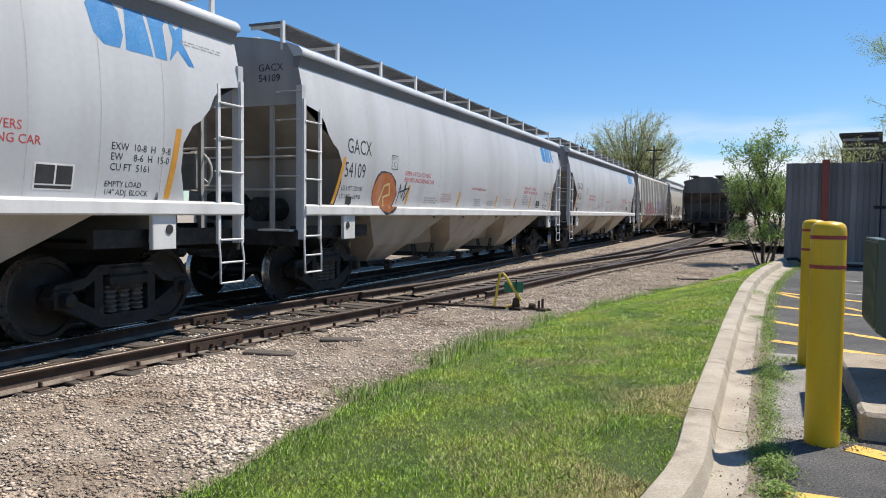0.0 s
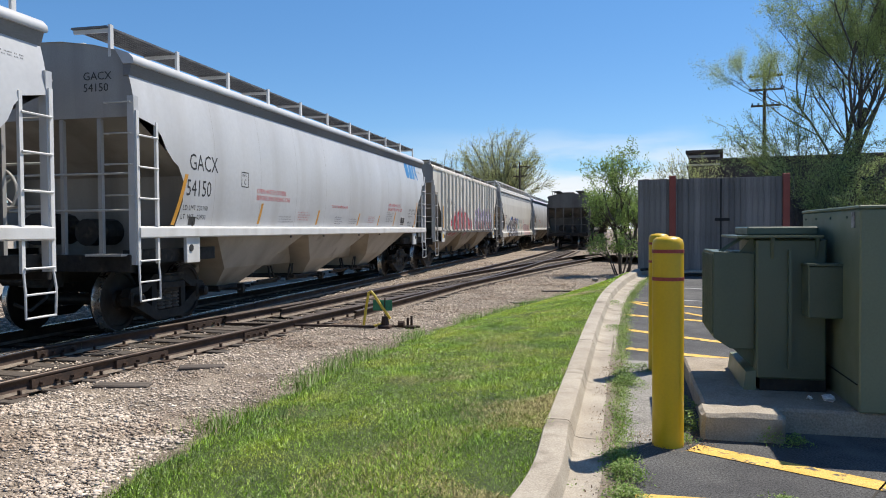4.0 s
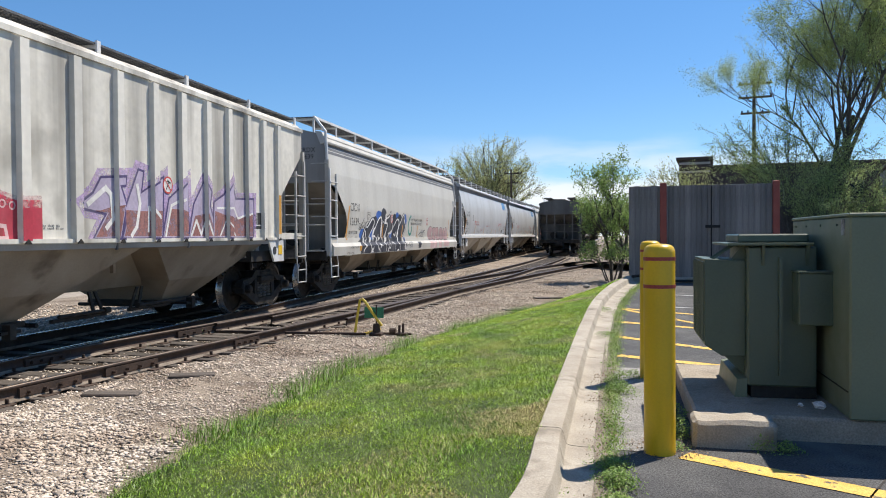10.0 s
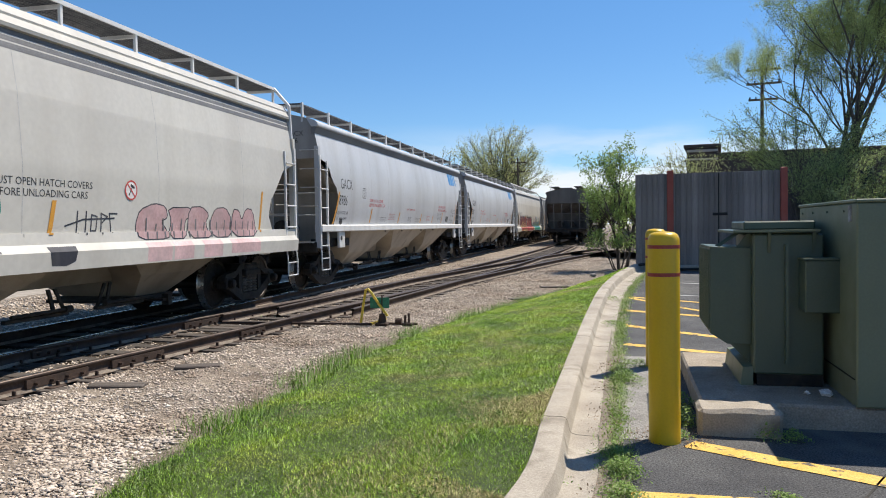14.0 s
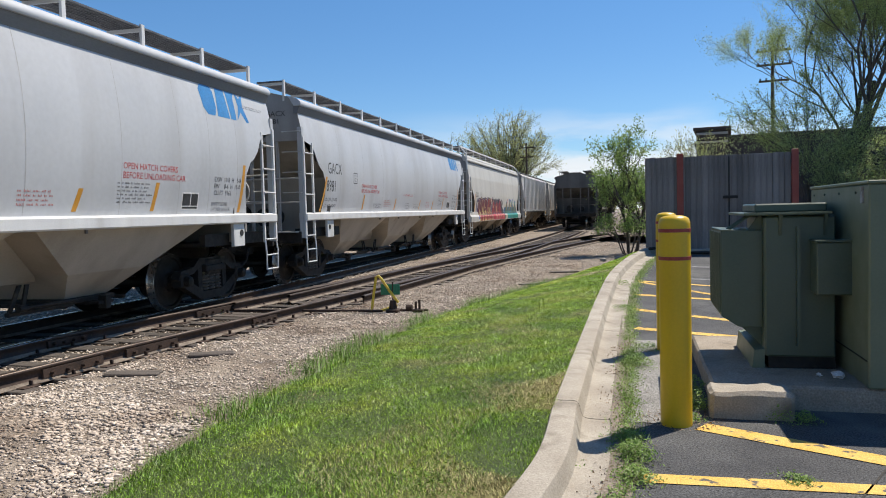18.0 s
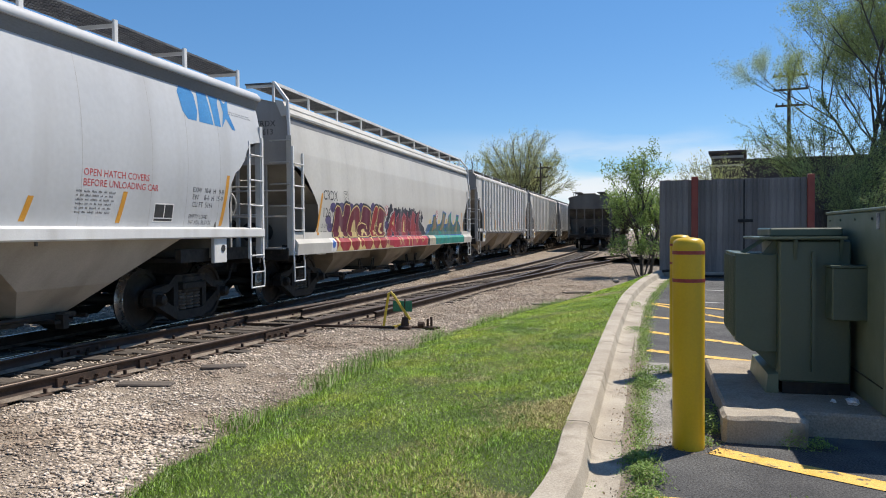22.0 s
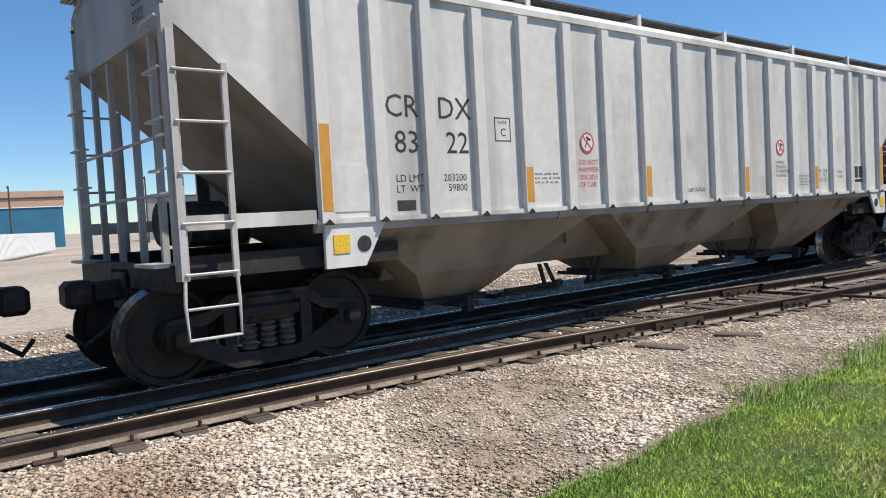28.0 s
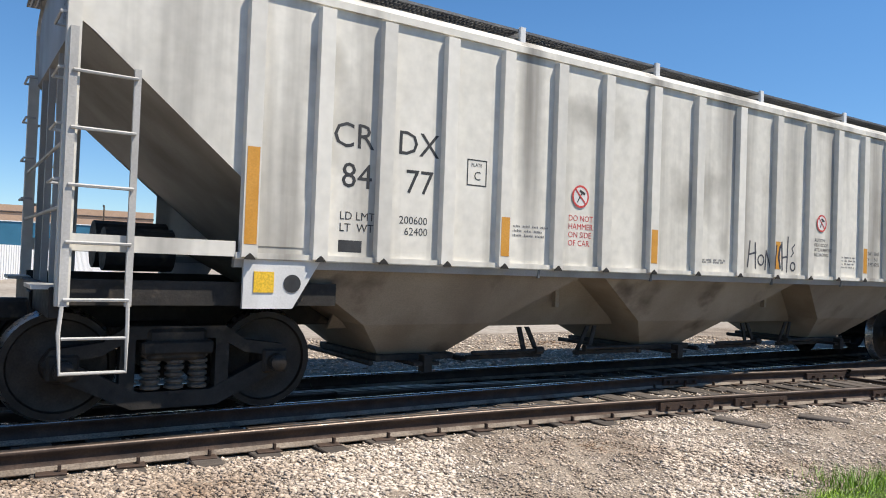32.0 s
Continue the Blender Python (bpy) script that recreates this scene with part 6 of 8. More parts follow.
def fan_tree(name, at, height, radius, limbs, leaf_n, leaf_size, leaf_mat, seed, label, thick=0.0065):
    """A broad crown: many thin limbs fan out from a short trunk, with fine twigs and leaves along them."""
    r = random.Random(seed)
    t = thing(name, pose(*at), label, "tree")
    bm = BM()
    rod(bm, (0, 0, -0.3), (0, 0, height * 0.22), height * 0.018, 8, height * 0.014)
    segs = []
    for i in range(limbs):
        az, up = r.uniform(0, 6.283), r.uniform(-0.12, 1.0)
        flat = math.sqrt(max(0.0, 1 - up * up)) if up > 0 else 1.0
        q = r.uniform(0.72, 1.05)
        tip = Vector((radius * flat * math.cos(az) * q, radius * flat * math.sin(az) * q, height * (0.55 + 0.45 * up * q)))
        p = Vector((0, 0, height * r.uniform(0.08, 0.24)))
        mid = p.lerp(tip, 0.5) + Vector((0, 0, height * 0.07)) - Vector((tip.x, tip.y, 0)) * 0.08
        pts = []
        for j in range(6):
            f = j / 5
            c = p * (1 - f) ** 2 + mid * 2 * f * (1 - f) + tip * f * f
            w = height * 0.012
            pts.append(c + Vector((r.gauss(0, w), r.gauss(0, w), r.gauss(0, w))))
        for j in range(5):
            rod(bm, pts[j], pts[j + 1], height * thick * (1 - 0.17 * j), 4, height * thick * (0.83 - 0.17 * j))
        for j in range(15):
            f = r.uniform(1.5, 4.99)
            k = int(f)
            c = pts[k].lerp(pts[k + 1], f - k)
            d = (pts[k + 1] - pts[k]).normalized() + Vector((r.gauss(0, 0.6), r.gauss(0, 0.6), r.gauss(0.05, 0.5)))
            e = c + d.normalized() * height * r.uniform(0.05, 0.13)
            rod(bm, c, e, height * 0.0016, 3, height * 0.0006)
            segs.append((tuple(c), tuple(e)))
    part("trunk", bm, M["bark"], t, "short trunk with fanning limbs")
    seg = np.array(segs)
    idx = nrng.integers(0, len(seg), leaf_n)
    f = nrng.random((leaf_n, 1)) * 1.1
    base = seg[idx, 0] * (1 - f) + seg[idx, 1] * f + nrng.normal(0, leaf_size + height * 0.007, (leaf_n, 3))
    a = nrng.normal(0, 1, (leaf_n, 3))
    a /= np.linalg.norm(a, axis=1)[:, None]
    b = np.cross(a, nrng.normal(0, 1, (leaf_n, 3)))
    b /= np.linalg.norm(b, axis=1)[:, None]
    q = leaf_size * (0.6 + 0.8 * nrng.random((leaf_n, 1)))
    v = np.stack([base - a * q, base + b * q * 0.5, base + a * q, base - b * q * 0.5], 1).reshape(-1, 3)
    part("crown", np_mesh("crown", v, np.arange(4 * leaf_n).reshape(-1, 4), leaf_mat), None, t, "fine pale green crown")
    return t


tree("small_tree", (10.5, 24.6, 0.2), 4.4, 0.9, 0.06, 4, 9500, 0.036, M["leaf_fresh"], 21, "slim young tree with fresh green leaves beside the fence", 0.16, 2)
tree("shrub", (10.2, 24.2, 0.1), 2.0, 1.0, 0.03, 3, 2600, 0.036, M["leaf_fresh"], 5, "loose green shrub beside the enclosure", 0.5, 5)
tree("large_tree", (23.5, 30.9, 0.4), 15.5, 0.85, 0.15, 5, 210000, 0.029, M["leaf"], 35, "tall forked tree with thin spring foliage", 0.14, 3)
fan_tree("large_tree", (28.6, 30.0, 0.4), 14.0, 4.6, 34, 70000, 0.03, M["leaf"], 36, "tall fanning tree with thin spring foliage", 0.0026)
fan_tree("spreading_tree", (20.6, 29.5, 0.4), 7.6, 4.0, 40, 34000, 0.03, M["leaf"], 41, "spreading tree with thin spring foliage", 0.0026)
for i, (x, y, h) in enumerate(((20.2, 26.6, 4.0), (22.6, 27.4, 4.6), (24.6, 26.6, 4.2))):
    fan_tree("thicket", (x, y, 0.3), h, 2.0, 44, 9000, 0.034, M["leaf"], 180 + i, "pale green brush behind the enclosure", 0.004)
fan_tree("round_tree", (28.0, 112.0, 0.0), 16.6, 7.6, 130, 40000, 0.09, M["leaf_far"], 52, "broad round tree with pale budding leaves")
fan_tree("round_tree", (22.5, 127.0, 0.0), 15.0, 5.0, 50, 3500, 0.11, M["leaf_far"], 54, "nearly bare budding tree")
fan_tree("bare_tree", (7.0, 125.0, 0.0), 13.0, 3.5, 24, 1200, 0.1, M["leaf_far"], 58, "nearly bare budding tree")
fan_tree("pale_tree", (26.0, 49.0, 0.3), 6.6, 3.6, 60, 9000, 0.055, M["leaf_far"], 55, "small tree in pale bloom")

for i in range(6):
    q = random.Random(60 + i)
    az, d = radians(20.8 + 0.8 * i), q.uniform(56, 66)
    fan_tree("thicket", (math.sin(az) * d, math.cos(az) * d, 0.9), q.uniform(3.0, 4.6), 2.2, 44, 4200, 0.06, M["leaf_fresh"], 160 + i, "tangled budding brush behind the tracks", 0.005)
for i in range(7):
    q = random.Random(90 + i)
    az = radians(-21.5 - 1.5 * i)
    d = q.uniform(75, 95)
    fan_tree("hedge_tree", (-math.sin(az) * d, math.cos(az) * d, 0.3), q.uniform(4.5, 6.5), 2.6, 30, 3000, 0.1, M["leaf_far"], 120 + i, "low budding tree in the far hedge")

# ---- buildings and poles ----
def building(name, at, yaw, w, d, h, wall, label, windows=(), trims=()):
    b = thing(name, pose(*at, 0, 0, yaw), label, "building")
    part("wall", box(BM(), 0, w, 0, d, -1, h, 0.03), wall, b)
    part("roof", box(BM(), -0.25, w + 0.25, -0.25, d + 0.25, h, h + 0.25, 0.03), M["brick"], b)
    for x0, x1, z0, z1 in windows:
        win = part("window", box(BM(), x0 - 0.08, x1 + 0.08, -0.06, 0.05, z0 - 0.08, z1 + 0.08), M["grey_wall"], b)
        part("pane", box(BM(), x0, x1, -0.075, -0.055, z0, z1), M["glass"], win)
    for x0, x1, z0, z1, m in trims:
        part("trim", box(BM(), x0, x1, -0.12, 0.05, z0, z1), m, b)
    return b


building("brick_building", (32.5, 62.0, 0), -30, 2.6, 8, 8.1, M["brick"], "dark brick building corner with a flat raised parapet", trims=((0, 2.6, 7.7, 7.9, M["grey_wall"]), (0, 2.6, 7.0, 7.15, M["grey_wall"])))
building("brick_building", (34.6, 60.7, 0), -30, 17.4, 10, 7.3, M["brick"], "long dark brick building behind the trees", windows=[(1.5 + 3 * i, 2.9 + 3 * i, 4.2, 5.8) for i in range(4)])
gb = building("grey_building", (38.5, 44.0, 0), -35, 14, 9, 6.2, M["grey_wall"], "pale masonry building with dark windows and a sign", windows=[(1.5 + 3.2 * i, 2.7 + 3.2 * i, 3.8, 5.1) for i in range(3)])
sgn = part("sign", box(BM(), 2.6, 5.4, -0.2, -0.08, 2.1, 2.9), M["white_plastic"], gb, "white sign board with blue marks")
part("sign_bar", box(BM(), 2.8, 5.2, -0.21, -0.2, 2.35, 2.7), M["blue_mark"], sgn)


def pole(at, h, arms, label):
    p = thing("utility_pole", pose(*at), label, "utility pole")
    part("shaft", rod(BM(), (0, 0, -1), (0, 0, h), 0.17, 10, 0.11), M["wood_pole"], p)
    for z, w in arms:
        a = part("crossarm", box(BM(), -w, w, -0.07, 0.07, z - 0.07, z + 0.07), M["wood_pole"], p, at=pose(0, -0.15, 0, 0, 0, -32))
        for i in (-0.9, -0.5, 0.5, 0.9):
            part("insulator", rod(BM(), (w * i, 0, z + 0.07), (w * i, 0, z + 0.22), 0.05, 8), M["glass"], a)
    return p


pole((32.4, 50.5, 0), 12.9, ((12.55, 1.15), (11.55, 1.15), (10.4, 1.0)), "wooden utility pole with three crossarms")
pole((28.5, 103.0, 0), 11.0, ((10.3, 1.1), (9.0, 1.0)), "wooden utility pole with crossarms behind the train")
pole((-95, 78, 0), 9.5, ((9.3, 1.0),), "slender utility pole beyond the yard")
pole((-110, 66, 0), 9.0, ((8.8, 0.8),), "slender utility pole beyond the yard")

building("blue_building", (-125, 45, -0.2), 62, 33, 12, 7.4, M["blue_wall"], "long blue metal building with a tan roof band", trims=((-0.2, 33.2, 6.2, 8.6, M["tan_wall"]), (0, 33, 6.05, 6.2, M["white_plastic"])))
building("tan_building", (-112, 92, -0.2), 50, 18, 10, 7.4, M["grey_wall"], "pale flat-roofed industrial building in the distance")
for i in range(5):
    building("far_building", (-150 + 17 * i, 170 + 9 * i, 0), 40, 9 + 2 * (i % 2), 8, 9 + 2 * ((i * 7) % 4), M["grey_wall"], "hazy pale multi-storey building in the distance", windows=[(1 + 2 * a, 2 + 2 * a, 3 + 2.4 * c, 4.2 + 2.4 * c) for a in range(3) for c in range(2)])
slat = thing("yard_fence", pose(-38, 15.4, -0.25, 0, 0, 138), "white slatted yard fence before the blue building", "fence")
slat_mesh = to_mesh("slat", box(BM(), -0.14, 0.14, -0.02, 0.02, 0.1, 2.05), M["white_plastic"])
for i in range(130):
    part("slat", slat_mesh, None, slat, at=pose(0.42 * i, 0, 0))
part("fence_rail", box(BM(), 0, 55, 0.02, 0.08, 0.5, 0.6), M["white_line"], slat)
part("fence_rail", box(BM(), 0, 55, 0.02, 0.08, 1.6, 1.7), M["white_line"], slat)
for i, (x, y) in enumerate(((-62, 62), (-70, 68), (-54, 66), (-90, 84), (-45, 75), (-78, 80))):
    tree("yard_shrub", (x, y, -0.1), 3.2, 1.3, 0.05, 3, 1400, 0.16, M["leaf"], 70 + i, "low green shrub at the yard's edge", 0.6, 4)

# ---- markings on the cars ----
M["seam"] = mat("dirty_weld_seam", [(0.37, 0.365, 0.36), (0.44, 0.435, 0.43)], 4, 0.7)


def text_outline(txt, cap):
    """Flat letters of Blender's own font as a mesh, with capitals of that height."""
    cu = bpy.data.curves.new("letters", "FONT")
    cu.body = txt
    cu.size = cap / 0.69
    cu.resolution_u = 2
    ob = bpy.data.objects.new("letters", cu)
    me = bpy.data.meshes.new_from_object(ob)
    bpy.data.objects.remove(ob)
    bpy.data.curves.remove(cu)
    return me


def lettering(car, kind, txt, u, z, cap, material, squeeze=1.0, off=0.002, name="lettering"):
    """Stencilled letters on the side that faces the lot."""
    me = text_outline(txt, cap)
    hb = KIND_B[kind] / 2
    for v in me.vertices:
        x, h = v.co.x * squeeze, v.co.y
        v.co = (u - hb + x, -(side_y(kind, z + h) + off), z + h)
    me.materials.clear()
    me.materials.append(material)
    return part(name, me, None, car)


def end_lettering(car, kind, txt, y, z, cap, material):
    me = text_outline(txt, cap)
    hb = KIND_B[kind] / 2
    for v in me.vertices:
        v.co = (-hb + 0.022, y - v.co.x, z + v.co.y)
    me.materials.clear()
    me.materials.append(material)
    return part("lettering", me, None, car)


def clip_x(poly, x0, x1):
    for lim, keep in ((x0, 1), (x1, -1)):
        out = []
        for i, p in enumerate(poly):
            q = poly[(i + 1) % len(poly)]
            a, b = (p[0] - lim) * keep, (q[0] - lim) * keep
            if a >= 0:
                out.append(p)
            if a * b < 0:
                f = a / (a - b)
                out.append((lim, p[1] + (q[1] - p[1]) * f))
        poly = out
        if len(poly) < 3:
            return []
    return poly


def rib_faces():
    return list(RIB_AT)


def sill_y(kind, z):
    if kind.startswith("cream") and z < 1.44:
        return lerp([(1.0, 1.62), (1.22, 1.64), (1.31, 1.57), (1.44, 1.558)], z)
    if kind == "smooth" and z < 1.53:
        return 1.6
    return side_y(kind, z)


def paint(bm, kind, poly, off):
    """Lays a flat outline (u, z) on the car's side; on a ribbed car it follows the ribs."""
    hb = KIND_B[kind] / 2
    off *= 0.35
    bands = []
    if kind == "ribbed":
        xs = rib_faces()
        edge = -1.0
        for x in xs + [99]:
            bands.append((edge, x - 0.08, 1.5))
            bands.append((x - 0.07, x + 0.07, 1.568))
            edge = x + 0.08
    else:
        bands.append((-1, 99, None))
    zcuts = {"cream": [(0.9, 1.22), (1.22, 1.31), (1.31, 1.44), (1.44, 1.5), (1.5, 2.2), (2.2, 3.0), (3.0, 3.5), (3.5, 4)], "smooth": [(0.9, 1.53)] + [(max(1.53, 1.5 + 0.1 * i), 1.6 + 0.1 * i) for i in range(24)], "ribbed": [(1.44, 4)]}[kind.split("_")[0]]
    for x0, x1, y in bands:
        q = clip_x(poly, x0, x1)
        if not q:
            continue
        for z0, z1 in zcuts:
            r = clip_x([(b, a) for a, b in q], z0, z1)
            if len(r) < 3:
                continue
            r = [(b, a) for a, b in r]
            zm = sum(p[1] for p in r) / len(r)
            low = z1 <= (1.44 if kind.startswith("cream") else 1.53) and kind != "ribbed"
            vs = []
            for a, z in r:
                yy = y if y is not None else (sill_y(kind, min(z, z1 - 0.001)) if low else side_y(kind, z))
                vs.append(bm.verts.new((a - hb, -(yy + off), z)))
            try:
                bm.faces.new(vs)
            except ValueError:
                pass


def shape_part(car, kind, polys, off, material, name="painted_mark", label=""):
    bm = BM()
    for i, p in enumerate(polys):
        paint(bm, kind, p, off + 0.0003 * (i % 9))
    bmesh.ops.triangulate(bm, faces=bm.faces)
    me = bpy.data.meshes.new(name)
    bm.to_mesh(me)
    bm.free()
    me.materials.append(material)
    return part(name, me, None, car, label)


def flat_shapes(car, kind, polys, off, material, name="graffiti", label=""):
    """Filled outlines of any form, cut into triangles and laid on the car's side."""
    bm = BM()
    for i, p in enumerate(polys):
        for t in tessellate_polygon([[Vector((a, b, 0)) for a, b in p]]):
            paint(bm, kind, [p[q] for q in t], off + 0.00015 * (i % 6))
    bmesh.ops.remove_doubles(bm, verts=bm.verts, dist=2e-5)
    me = bpy.data.meshes.new(name)
    bm.to_mesh(me)
    bm.free()
    me.materials.append(material)
    return part(name, me, None, car, label)


def grown(poly, d):
    """An outline moved outwards by d (inwards if negative), with blunted corners."""
    n = len(poly)
    turn = sum(poly[i][0] * poly[(i + 1) % n][1] - poly[(i + 1) % n][0] * poly[i][1] for i in range(n))
    sg = 1.0 if turn > 0 else -1.0
    out = []
    for i in range(n):
        (a, b), (c, e), (f, g) = poly[i - 1], poly[i], poly[(i + 1) % n]
        l0, l1 = math.hypot(c - a, e - b) or 1e-6, math.hypot(f - c, g - e) or 1e-6
        n0, n1 = ((e - b) / l0 * sg, -(c - a) / l0 * sg), ((g - e) / l1 * sg, -(f - c) / l1 * sg)
        x, y = n0[0] + n1[0], n0[1] + n1[1]
        q = max(0.55, (x * x + y * y) / 2)
        out.append((c + x / q * d, e + y / q * d))
    return out


def rounded(poly, steps=1):
    """Cuts the corners of an outline."""
    for _ in range(steps):
        out = []
        for i, (a, b) in enumerate(poly):
            c, d = poly[(i + 1) % len(poly)]
            out += [(0.8 * a + 0.2 * c, 0.8 * b + 0.2 * d), (0.2 * a + 0.8 * c, 0.2 * b + 0.8 * d)]
        poly = out
    return poly


def burner(car, kind, letters, off, layers, label):
    """Sprayed letters side by side, each one over the one before: layers holds (growth, material) from the back to the front."""
    for i, p in enumerate(letters):
        for j, (g, m) in enumerate(layers):
            flat_shapes(car, kind, [grown(p, g)], off + 0.0011 * (i * len(layers) + j), m[i % len(m)] if isinstance(m, list) else m, "graffiti", label)


def quad(u0, z0, u1, z1):
    return [(u0, z0), (u1, z0), (u1, z1), (u0, z1)]


def slant(u0, z0, u1, z1, w):
    """A tilted strip between two points."""
    return [(u0 - w / 2, z0), (u0 + w / 2, z0), (u1 + w / 2, z1), (u1 - w / 2, z1)]


def stroke(pts, w):
    """Thick strokes along a bent line, one piece for each leg."""
    out = []
    for (a, b), (c, d) in zip(pts, pts[1:]):
        l = math.hypot(c - a, d - b) or 1e-3
        nx, nz = -(d - b) / l * w / 2, (c - a) / l * w / 2
        ex, ez = (c - a) / l * w * 0.35, (d - b) / l * w * 0.35
        out.append([(a - ex + nx, b - ez + nz), (a - ex - nx, b - ez - nz), (c + ex - nx, d + ez - nz), (c + ex + nx, d + ez + nz)])
    return out


def disc(u, z, rx, rz, n=20, wob=0.0, r=None):
    return [(u + rx * math.cos(t) * (1 + (r.uniform(-wob, wob) if r else 0)), z + rz * math.sin(t) * (1 + (r.uniform(-wob, wob) if r else 0))) for t in [2 * math.pi * i / n for i in range(n)]]


def ring(u, z, r, w, n=18):
    out = []
    for i in range(n):
        a, b = 2 * math.pi * i / n, 2 * math.pi * (i + 1) / n
        out.append([(u + q * math.cos(t), z + q * math.sin(t)) for q, t in ((r, a), (r, b), (r - w, b), (r - w, a))])
    return out


def hoop(u, z, r, w, n=28):
    """A ring as one slit outline."""
    t = [2 * math.pi * i / n for i in range(n + 1)]
    return [(u + r * math.cos(a), z + r * math.sin(a)) for a in t] + [(u + (r - w) * math.cos(a), z + (r - w) * math.sin(a)) for a in reversed(t)]


def tiny_rows(car, kind, u, z, w, rows, material, h=0.018, gap=0.05, seed=0):
    """Small print that cannot be read: rows of short bars."""
    r = random.Random(seed)
    material = M["soft_red"] if material is M["red_ink"] else M["soft_ink"]
    polys = []
    for i in range(rows):
        x = u
        while x < u + w:
            for _ in range(r.randint(2, 6)):
                l = r.uniform(0.008, 0.016)
                polys.append(quad(x, z - i * gap, x + l, z - i * gap + h * r.uniform(0.9, 1.5)))
                x += l + 0.009
            x += 0.03
    return shape_part(car, kind, polys, 0.006, material, "small_print")


# grey bands of the cream cars; the second car's band imitates shade
M["band"] = mat("dark_grey_roof_band", [(0.12, 0.12, 0.125), (0.17, 0.17, 0.175)], 2, 0.6)
SMOOTH_NO = {0: "", 1: "54109", 2: "54150", 5: "8986", 6: "8981"}


def hammer_mark(car, kind, u, z, r, off):
    """The crossed-out hammer of a warning disc."""
    shape_part(car, kind, stroke([(u - 0.4 * r, z - 0.55 * r), (u + 0.25 * r, z + 0.5 * r)], 0.14 * r) + stroke([(u - 0.05 * r, z + 0.55 * r), (u + 0.5 * r, z + 0.3 * r)], 0.26 * r), off, M["ink"], "warning_disc")
    shape_part(car, kind, stroke([(u - 0.62 * r, z + 0.62 * r), (u + 0.62 * r, z - 0.62 * r)], 0.16 * r), off + 0.003, M["red_ink"], "warning_disc")


def mark_smooth(car, no, seed):
    k = "smooth"
    ink, red, org = M["ink"], M["red_ink"], M["orange"]
    L = lambda *a, **q: lettering(car, k, *a, **q)
    if no:
        L("GACX", 1.27, 2.40, 0.25, ink, squeeze=0.85)
        L(no, 1.2, 2.0, 0.25, ink, squeeze=0.82)
        end_lettering(car, k, "GACX\n" + no, -0.72, 3.55, 0.11, ink)
    L("LD LMT 220100", 1.15, 1.78, 0.075, ink)
    L("LT  WT   65900", 1.12, 1.64, 0.075, ink)
    for q in (slant(0.93, 1.55, 1.2, 2.32, 0.09), slant(15.18, 1.55, 15.3, 2.36, 0.09)):
        shape_part(car, k, [q], 0.006, org, "reflector", "amber reflector strip")
    for i, (u, h) in enumerate(((3.72, 0.38), (6.55, 0.32), (9.35, 0.3), (11.1, 0.28), (12.67, 0.4))):
        shape_part(car, k, [slant(u, 1.58, u + 0.1, 1.58 + h, 0.085)], 0.006, org, "reflector", "amber reflector strip")
    shape_part(car, k, [q for q in (quad(2.95, 2.22, 3.21, 2.235), quad(2.95, 2.47, 3.21, 2.485), quad(2.95, 2.22, 2.965, 2.485), quad(3.195, 2.22, 3.21, 2.485))], 0.006, ink, "plate_box")
    L("PLATE", 2.99, 2.41, 0.035, ink)
    L("C", 3.04, 2.27, 0.09, ink)
    for u in (3.55, 11.98):
        L("OPEN HATCH COVERS\nBEFORE UNLOADING CAR", u, 2.14, 0.085, red)
    L("DO NOT HAMMER ON CAR", 7.4, 1.98, 0.06, red)
    tiny_rows(car, k, 4.6, 1.72, 0.6, 3, ink, seed=seed)
    tiny_rows(car, k, 5.5, 1.82, 0.55, 4, red, seed=seed + 1)
    tiny_rows(car, k, 7.7, 1.75, 0.4, 4, ink, seed=seed + 2)
    tiny_rows(car, k, 8.7, 1.72, 0.5, 3, ink, seed=seed + 3)
    tiny_rows(car, k, 10.2, 1.8, 0.5, 4, red, seed=seed + 4)
    tiny_rows(car, k, 11.88, 1.94, 0.65, 6, ink, seed=seed + 5)
    tiny_rows(car, k, 15.4, 3.4, 0.75, 2, ink, h=0.012, gap=0.035, seed=seed + 6)
    L("EXW  10-8  H   9-8\nEW     8-6  H  15-0\nCU FT  5161", 14.3, 2.05, 0.075, ink)
    L("EMPTY LOAD\n1/4\" ADJ. BLOCK", 14.25, 1.66, 0.06, ink)
    shape_part(car, k, [quad(13.4, 1.6, 13.86, 1.86)], 0.006, M["gf_white"], "data_panel", "white-framed black data panel")
    shape_part(car, k, [quad(13.42, 1.66, 13.63, 1.84), quad(13.65, 1.66, 13.84, 1.84), quad(13.42, 1.615, 13.84, 1.645)], 0.009, ink, "data_panel")
    shape_part(car, k, [quad(1.35, 1.55, 1.55, 1.68)], 0.006, ink, "data_panel")
    # blue emblem: a row of plain slanted blocks
    z0, z1 = 3.12, 3.62
    em = [[(14.12, z0 + 0.1), (14.24, z0), (14.46, z0), (14.52, z0 + 0.14), (14.5, z1 - 0.1), (14.4, z1), (14.16, z1), (14.06, z1 - 0.12)],
          [(14.54, z0), (14.94, z0), (14.86, z1), (14.6, z1)],
          [(14.98, z0), (15.16, z0), (15.16, z1 - 0.12), (15.24, z1), (14.92, z1)],
          [(15.2, z0), (15.36, z0 + 0.16), (15.52, z0), (15.62, z0), (15.46, z1 - 0.24), (15.52, z1), (15.38, z1 - 0.1), (15.26, z1), (15.3, z1 - 0.24)]]
    flat_shapes(car, k, em, 0.006, M["blue_mark"], "emblem", "faded blue block emblem")
